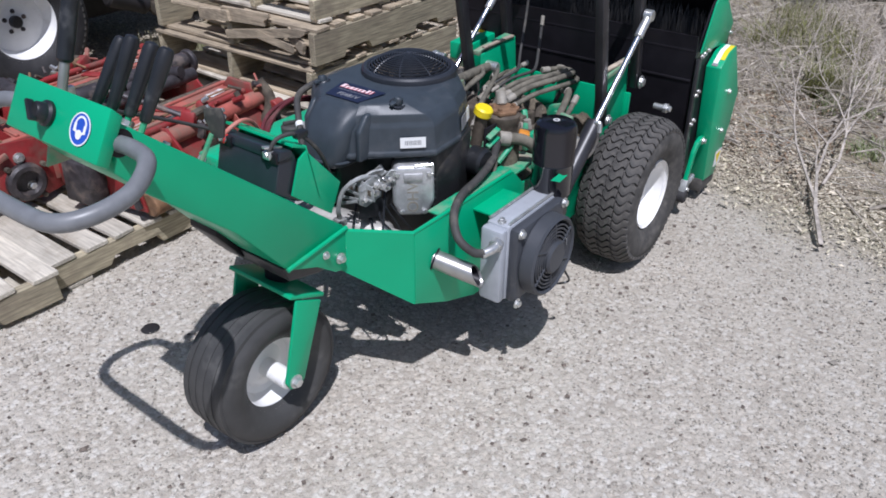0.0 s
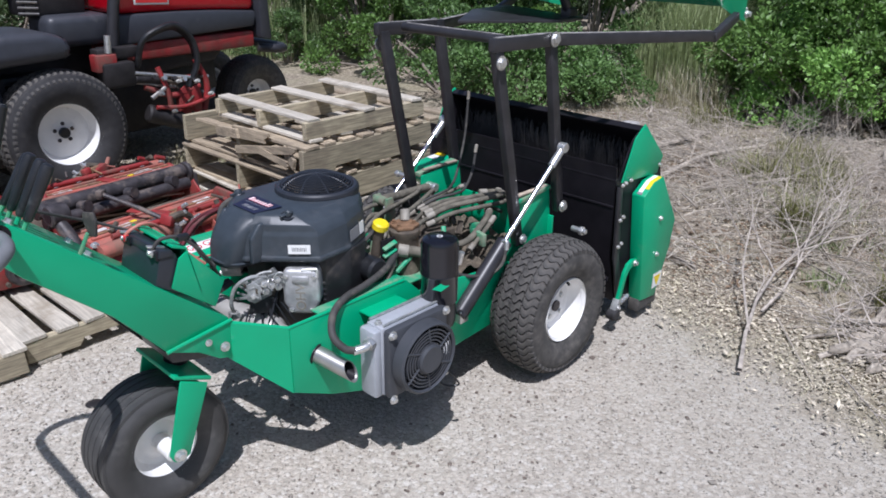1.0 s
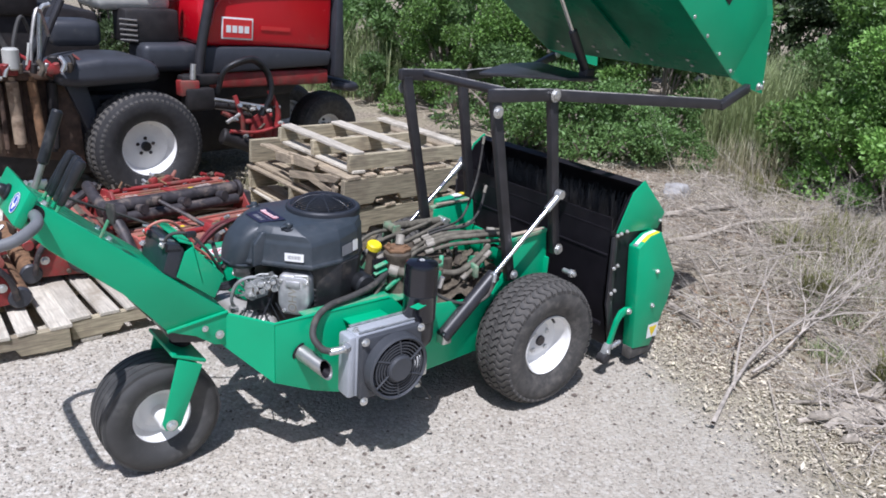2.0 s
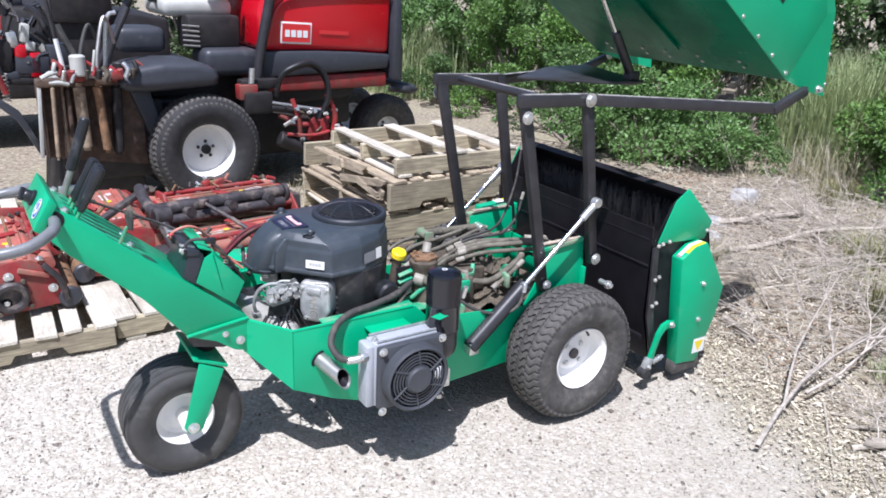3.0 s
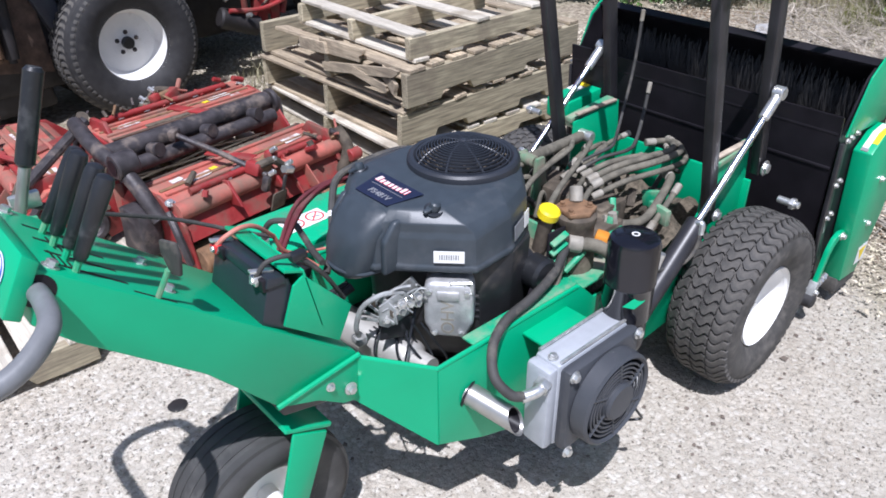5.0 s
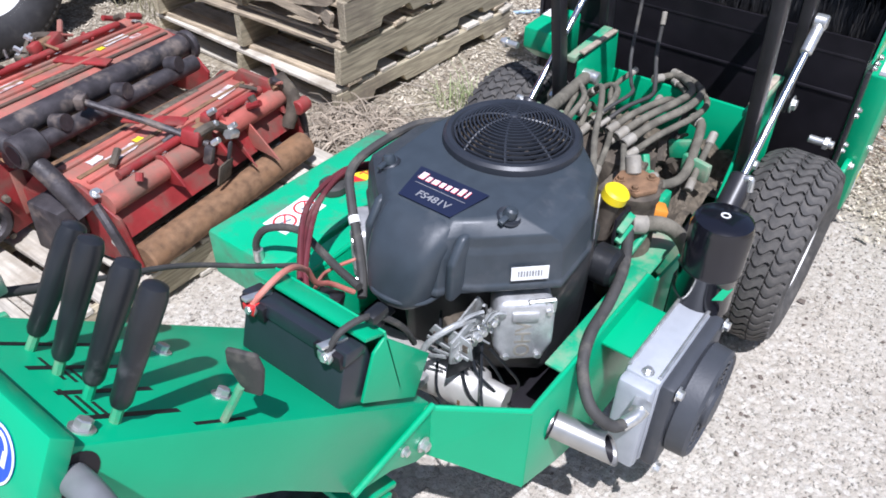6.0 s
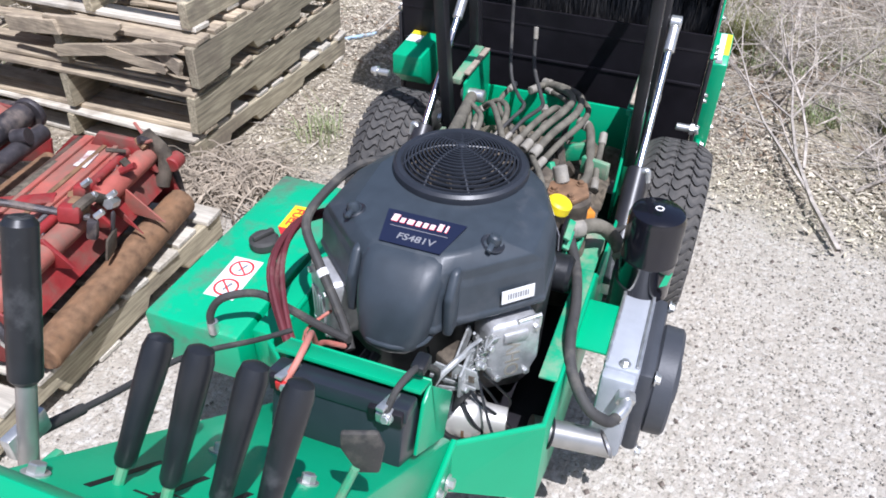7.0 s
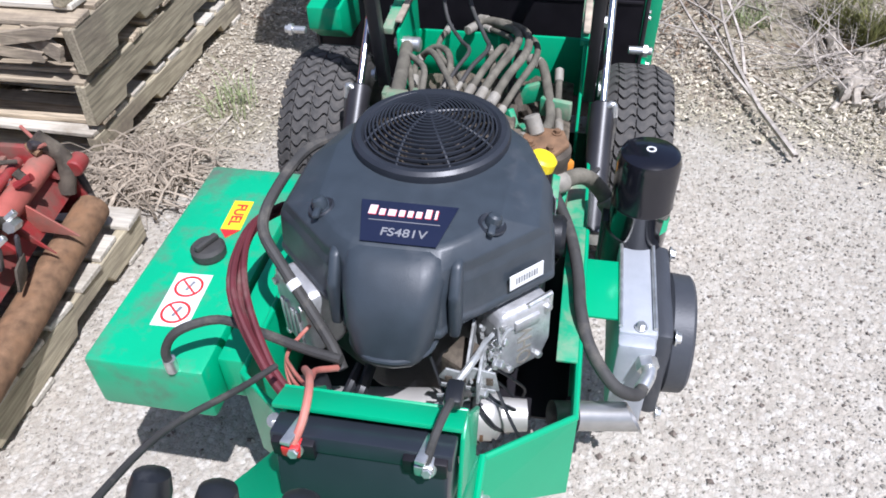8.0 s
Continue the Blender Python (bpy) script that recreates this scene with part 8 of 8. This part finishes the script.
def splinter_heap():
    """Shredded wood strips lying fanned over one another beside the pallets."""
    g = random.Random(9)
    vs, fs = [], []
    for k in range(520):
        root = V(1.02 + g.gauss(0, 0.075), 1.19 + g.gauss(0, 0.085), 0.01)
        a = g.gauss(0.75, 0.75) if k % 4 else g.uniform(0, 6.28)
        L = g.uniform(0.10, 0.34)
        w = g.uniform(0.0012, 0.0048)
        d = V(math.cos(a), math.sin(a), 0)
        sd = V(-d.y, d.x, g.uniform(-0.5, 0.5)) * w
        lift, bend = g.uniform(0.015, 0.11), g.uniform(-0.12, 0.12)
        base = len(vs)
        for j in range(6):
            f = j / 5
            c = root + d * (L * (f - 0.35)) + V(-d.y, d.x, 0) * bend * f * f + V(0, 0, lift * (1 - (2 * f - 0.8) ** 2) * 0.8 + 0.004 + 0.012 * g.random())
            c.z = max(c.z, 0.006)
            s = sd * (1 - 0.7 * f)
            vs += [tuple(c - s), tuple(c + s), tuple(c + V(0, 0, 0.004))]
        for j in range(5):
            b = base + 3 * j
            fs += [(b, b + 2, b + 5, b + 3), (b + 2, b + 1, b + 4, b + 5), (b + 1, b, b + 3, b + 4)]
    tagged(new("splinter_heap", soup("splinter_heap", vs, fs, SPLINTER)), "shredded grey-brown wood fibres heaped beside the pallets", "wood litter", kind="stuff")


splinter_heap()


def twig_soup(name, runs, material):
    """Thin tapered sticks of four sides each, joined; runs: lists of points and a radius."""
    vs, fs = [], []
    for pts, r in runs:
        n0 = len(vs)
        for i, p in enumerate(pts):
            p = Vector(p)
            d = (Vector(pts[min(i + 1, len(pts) - 1)]) - Vector(pts[max(i - 1, 0)])).normalized()
            u = d.orthogonal().normalized()
            w = d.cross(u)
            rr = r * (1 - 0.75 * i / (len(pts) - 1))
            vs += [p + u * rr, p + w * rr, p - u * rr, p - w * rr]
        for i in range(len(pts) - 1):
            for j in range(4):
                a, b = n0 + 4 * i + j, n0 + 4 * i + (j + 1) % 4
                fs.append((a, b, b + 4, a + 4))
    return soup(name, [tuple(v) for v in vs], fs, material)


def branching(rnd, p, d, L, r, depth, out):
    """A dry branch that forks."""
    pts = [p]
    q, dd = p.copy(), d.copy()
    n = 5
    for i in range(n):
        dd = (dd + V(rnd.uniform(-0.16, 0.16), rnd.uniform(-0.16, 0.16), rnd.uniform(-0.10, 0.10))).normalized()
        q = q + dd * L / n
        if q.z < 0.015:
            q.z, dd.z = 0.015, abs(dd.z) * 0.5
        pts.append(q.copy())
        if depth and i >= 1:
            for k in range(2 if rnd.random() < 0.6 else 1):
                e = (dd + V(rnd.uniform(-0.8, 0.8), rnd.uniform(-0.8, 0.8), rnd.uniform(-0.2, 0.6))).normalized()
                branching(rnd, q.copy(), e, L * rnd.uniform(0.35, 0.6), r * 0.55 * (1 - 0.1 * i), depth - 1, out)
    out.append((pts, r))


rnd = random.Random(21)
runs = []
p0 = V(1.46, -1.02, 0.03)
limbs = [[], [], []]
branching(rnd, p0, V(0.95, 0.24, 0.05), 1.35, 0.0115, 2, limbs[0])
branching(rnd, V(1.75, -0.93, 0.05), V(0.9, 0.42, 0.20), 1.1, 0.008, 2, limbs[1])
branching(rnd, V(1.95, -0.90, 0.06), V(0.95, 0.05, 0.20), 1.2, 0.008, 3, limbs[2])
limb_of = thing("dry_branch", "dead forked branch lying on litter", "branch", at=p0)
limb_of.location = p0
for k in range(3):
    lb = new("limb", twig_soup("limb", limbs[k], TWIG))
    lb.parent = limb_of
    lb.matrix_parent_inverse = limb_of.matrix_basis.inverted()
runs = []
for k in range(110):
    p = V(rnd.uniform(2.3, 4.9), rnd.uniform(-1.9, 0.55), rnd.uniform(0.02, 0.10))
    branching(rnd, p, V(rnd.uniform(-1, 1), rnd.uniform(-1, 1), rnd.uniform(0.0, 0.22)), rnd.uniform(0.30, 0.75), rnd.uniform(0.003, 0.006), 2, runs)
for k in range(4600):
    x = rnd.uniform(2.1, 5.6)
    y = rnd.uniform(-2.6, 1.6)
    if x - 0.33 * y < 2.15 or (x - 0.33 * y < 3.0 and k % 4):
        continue
    a = rnd.uniform(0, 2 * math.pi)
    L = rnd.uniform(0.06, 0.22) if k % 3 else rnd.uniform(0.2, 0.5)
    p = V(x, y, 0.03 + rnd.uniform(0, 0.05))
    d = V(math.cos(a), math.sin(a), rnd.uniform(-0.05, 0.2)) * L
    runs.append(([p, p + d * 0.5 + V(rnd.uniform(-0.04, 0.04), rnd.uniform(-0.04, 0.04), 0.02), p + d], rnd.uniform(0.0016, 0.004) if k % 9 else rnd.uniform(0.005, 0.010)))
for k in range(90):
    x, y = rnd.uniform(0.85, 3.6), rnd.uniform(0.75, 3.6)
    if 1.05 < x < 2.4 and 1.3 < y < 2.65:
        continue
    a = rnd.uniform(0, 2 * math.pi)
    d = V(math.cos(a), math.sin(a), 0.03) * rnd.uniform(0.06, 0.25)
    p = V(x, y, 0.012)
    runs.append(([p, p + d * 0.5, p + d], rnd.uniform(0.002, 0.005)))
tagged(new("twig_litter", twig_soup("twig_litter", runs, TWIG_GREY)), "tangled dry grey twigs and sticks", "twigs", kind="stuff")
# larger fallen sticks and a log
for pts, r, lab in (([(2.95, 0.55, 0.04), (3.5, 0.42, 0.06), (4.1, 0.38, 0.09), (4.7, 0.20, 0.08)], 0.022, "long grey fallen stick on litter"),
                    ([(3.4, 0.95, 0.05), (4.2, 0.78, 0.07), (4.9, 0.72, 0.06)], 0.025, "long grey fallen stick on litter"),
                    ([(2.33, -0.19, 0.03), (2.27, -0.33, 0.035), (2.24, -0.45, 0.03)], 0.024, "pale broken stick behind the sweeper"),
                    ([(1.80, -1.20, 0.02), (1.95, -1.29, 0.05), (2.10, -1.30, 0.045), (2.2, -1.37, 0.035), (2.5, -1.50, 0.06), (3.0, -1.58, 0.05)], 0.012, "grey weathered branch on the ground"),
                    ([(1.84, -1.30, 0.02), (1.92, -1.31, 0.04), (2.0, -1.37, 0.045), (2.25, -1.50, 0.04), (2.6, -1.72, 0.05)], 0.017, "split grey branch on the ground"),
                    ([(1.90, -1.38, 0.02), (2.1, -1.36, 0.07), (2.35, -1.44, 0.05), (2.7, -1.40, 0.08)], 0.008, "thin grey branch on the ground"),
                    ([(2.15, -1.16, 0.02), (2.16, -1.30, 0.07), (2.24, -1.42, 0.06), (2.28, -1.62, 0.04)], 0.008, "thin grey branch on the ground"),
                    ([(1.92, -1.10, 0.02), (2.1, -1.26, 0.055), (2.3, -1.24, 0.04), (2.9, -1.3, 0.03)], 0.008, "thin grey branch on the ground"),
                    ([(4.3, -0.9, 0.08), (4.9, -0.6, 0.12), (5.6, -0.5, 0.12)], 0.035, "grey fallen branch in a brush pile"),
                    ([(2.02, -0.95, 0.02), (1.60, -1.25, 0.012)], 0.006, "thin bent twig on gravel")):
    ob = part("fallen_stick", tube(pts, r, 8, 5, r * 0.6), TWIG_GREY)
    tagged(ob, lab, "stick", "fallen sticks")


def bark_strip(c, size, turn, seed):
    """A flaked strip of bark with a ragged outline and a furrowed back."""
    bm = bmesh.new()
    n, k = 14, 6
    rows = []
    for i in range(n + 1):
        u = i / n - 0.5
        wid = (1 - (2 * abs(u)) ** 3) * (0.75 + 0.5 * noise.noise((u * 6, seed, 0.0)))
        side = 0.5 * noise.noise((u * 3, seed, 9.0))
        rows.append([bm.verts.new((u * size[0], (side + wid * (j / k - 0.5)) * size[1], size[2] * (1 - (2 * j / k - 1) ** 2) * (0.7 + 0.6 * noise.noise((u * 9, j * 0.9, seed))) + 0.02 * noise.noise((u * 3, seed, 4.0)))) for j in range(k + 1)])
    for a, b in zip(rows, rows[1:]):
        for j in range(k):
            bm.faces.new((a[j], a[j + 1], b[j + 1], b[j]))
    g = bmesh.ops.extrude_face_region(bm, geom=bm.faces[:])
    for v in g["geom"]:
        if isinstance(v, bmesh.types.BMVert):
            v.co.z -= 0.008
    bmesh.ops.recalc_face_normals(bm, faces=bm.faces)
    bm.transform(pose(*c, 6 * math.sin(seed), 5 * math.cos(seed), turn))
    tagged(part("bark_strip", bm, TWIG_GREY, smooth=25), "curled grey strip of bark on a twig heap", "bark", "bark strips")


for c, size, turn, seed in (((1.98, -1.30, 0.045), (0.34, 0.075, 0.030), -22, 1), ((2.16, -1.40, 0.050), (0.42, 0.090, 0.034), -38, 2), ((1.90, -1.38, 0.035), (0.22, 0.060, 0.024), 8, 3), ((2.30, -1.30, 0.050), (0.36, 0.070, 0.030), -6, 4), ((2.35, -1.55, 0.050), (0.38, 0.080, 0.030), -30, 5)):
    bark_strip(c, size, turn, seed)
runs = []
for k in range(70):
    p = V(rnd.gauss(2.12, 0.16), rnd.gauss(-1.34, 0.10), rnd.uniform(0.02, 0.09))
    branching(rnd, p, V(rnd.uniform(-1, 1), rnd.uniform(-1, 1), rnd.uniform(0.0, 0.3)), rnd.uniform(0.12, 0.40), rnd.uniform(0.0022, 0.0050), 1, runs)
tagged(new("twig_heap", twig_soup("twig_heap", runs, TWIG)), "snapped pale twigs over bark", "twigs", kind="stuff")
runs = []
for k in range(2600):
    x, y = rnd.uniform(2.0, 5.6), rnd.uniform(-2.4, 1.5)
    if x - 0.33 * y < 2.35 + rnd.gauss(0, 0.25) or math.sin(x * 4.3 + 1.3 * math.sin(y * 2.9)) + math.sin(y * 5.1 - x) < -0.2 or (1.75 < x < 2.6 and -1.75 < y < -1.0):
        continue
    a = rnd.gauss(0.5, 1.1)
    L = rnd.uniform(0.05, 0.24)
    p = V(x, y, 0.030 + rnd.uniform(0, 0.045))
    d = V(math.cos(a), math.sin(a), rnd.uniform(-0.04, 0.10)) * L
    runs.append(([p, p + d * 0.5 + V(rnd.uniform(-0.03, 0.03), rnd.uniform(-0.03, 0.03), 0.012), p + d], rnd.uniform(0.0012, 0.0026)))
tagged(new("bleached_stems", twig_soup("bleached_stems", runs, STRAW_PALE)), "mat of bleached dead stems over the litter", "dead stems", kind="stuff")


def rock(c, s, seed, label):
    bm = bmesh.new()
    bmesh.ops.create_icosphere(bm, subdivisions=3, radius=1)
    for v in bm.verts:
        n = noise.noise(v.co * 1.4 + V(seed, 0, 0)) * 0.35 + noise.noise(v.co * 4 + V(0, seed, 0)) * 0.08
        v.co = Vector(((v.co.x * (1 + n)) * s[0] + c[0], v.co.y * (1 + n) * s[1] + c[1], max(0.0, v.co.z * (1 + n) * s[2] + c[2])))
    tagged(part("stone", bm, STONE, smooth=30), label, "stone", "loose stones")


rock((4.42, 1.25, 0.06), (0.13, 0.10, 0.09), 2, "pale angular stone at the litter edge")
rock((3.6, 0.95, 0.03), (0.14, 0.11, 0.06), 5, "flat pale stone in litter")
rock((3.35, 0.75, 0.03), (0.10, 0.08, 0.05), 8, "flat pale stone in litter")
rock((-0.38, 2.95, 0.04), (0.17, 0.12, 0.07), 11, "pale concrete lump behind the pallets")
tagged(part("tar_patch", lathe([(0.026, 0), (0.030, 0.004), (0.020, 0.008), (0, 0.008)], (-0.38, 0.597, -0.004), (0, 0, 1), 16), MOWER_DARK), "small dark tar lump on gravel", "lump")
tagged(part("plastic_scrap", tube([(2.52, 1.42, 0.012), (2.56, 1.36, 0.02), (2.60, 1.35, 0.012), (2.66, 1.30, 0.012)], 0.010, 6), BLUE_RAG), "pale blue plastic scrap on litter", "scrap")

# loose gravel and wood chips
def scatter(name, xs, ys, size, flat, material, label, category, seed, keep=None, lift=0.0):
    g = np.random.default_rng(seed)
    base = np.array([(1, 0, 0), (0, 1, 0), (-1, 0, 0), (0, -1, 0), (0, 0, 1), (0, 0, -0.4)], float)
    tri = np.array([(0, 1, 4), (1, 2, 4), (2, 3, 4), (3, 0, 4), (1, 0, 5), (2, 1, 5), (3, 2, 5), (0, 3, 5)])
    n = len(xs)
    s = size * g.lognormal(0, 0.35, n)
    el = g.uniform(0.5, 1.0, n) if flat == 1 else g.uniform(0.2, 0.5, n)
    a = g.uniform(0, 2 * math.pi, n)
    b = base[None] * np.stack([s, s * el, s * (0.55 if flat == 1 else 0.16)], 1)[:, None]
    b = b + g.normal(size=b.shape) * s[:, None, None] * 0.12
    if flat != 1:
        b[:, :, 2] += b[:, :, 0] * g.normal(0, 0.35, n)[:, None]
    x = b[:, :, 0] * np.cos(a)[:, None] - b[:, :, 1] * np.sin(a)[:, None] + xs[:, None]
    y = b[:, :, 0] * np.sin(a)[:, None] + b[:, :, 1] * np.cos(a)[:, None] + ys[:, None]
    z = b[:, :, 2] + lift + s[:, None] * 0.15
    v = np.stack([x, y, z], 2).reshape(-1, 3)
    f = (tri[None] + (np.arange(n) * 6)[:, None, None]).reshape(-1, 3)
    ob = new(name, soup(name, v.tolist(), f.tolist(), material))
    return tagged(ob, label, category, kind="stuff")


n = 40000
xs, ys = nr.uniform(-1.7, 2.6, n), nr.uniform(-1.9, 1.1, n)
scatter("loose_gravel", xs, ys, 0.0036, 1, PEBBLE, "loose pale gravel on the yard surface", "gravel", 1)
n = 1500
xs, ys = nr.uniform(-1.7, 2.4, n), nr.uniform(-2.0, 1.0, n)
scatter("dark_pebbles", xs, ys, 0.0056, 1, PEBBLE_DARK, "scattered dark brown pebbles on the yard surface", "gravel", 8)
n = 150000
xs, ys = nr.uniform(1.2, 6.2, n), nr.uniform(-3.2, 2.4, n)
edge = xs - 0.33 * ys - 2.05 + nr.normal(0, 0.20, n)
xs, ys = xs[edge > 0], ys[edge > 0]
scatter("wood_chips", xs, ys, 0.0088, 2, CHIP, "pale wood chips and bark litter", "wood chips", 2, lift=0.018)
n = 90000
xs, ys = nr.uniform(0.75, 4.2, n), nr.uniform(0.78, 4.4, n)
edge = np.minimum(xs + ys - 2.1, ys - 0.75) + nr.normal(0, 0.12, n)
ok = (edge > 0) & ~((xs > 1.1) & (xs < 2.35) & (ys > 1.36) & (ys < 2.6)) & ~((xs < 0.76) & (ys > 0.98))
scatter("wood_chips", xs[ok], ys[ok], 0.0075, 2, CHIP, "pale wood chips round the pallets", "wood chips", 3, lift=0.003)
n = 62000
xs, ys = nr.uniform(1.3, 3.6, n), nr.uniform(-2.3, 0.9, n)
edge = xs - 0.33 * ys - 2.02 + nr.normal(0, 0.14, n)
keep = (edge > 0) & (np.sin(xs * 5.1 + 1.7 * np.sin(ys * 3.3)) + np.sin(ys * 6.7 + xs * 2.0) + nr.normal(0, 0.7, n) > -0.6)
scatter("yellow_chips", xs[keep], ys[keep], 0.0064, 2, CHIP_YELLOW, "straw-yellow chips and dry leaves at the gravel edge", "wood chips", 4, lift=0.010)
n = 26000
xs, ys = nr.uniform(1.9, 6.0, n), nr.uniform(-2.6, 2.2, n)
edge = xs - 0.33 * ys - 2.2 + nr.normal(0, 0.25, n)
keep = (edge > 0) & (np.sin(xs * 3.3 + 1.3 * np.sin(ys * 2.1)) + np.sin(ys * 4.1 + xs * 1.4) + nr.normal(0, 0.8, n) > 0.0)
scatter("leaf_litter", xs[keep], ys[keep], 0.0115, 2, LEAF_LITTER, "brown dead leaves and bark shreds among twigs", "leaf litter", 12, lift=0.030)
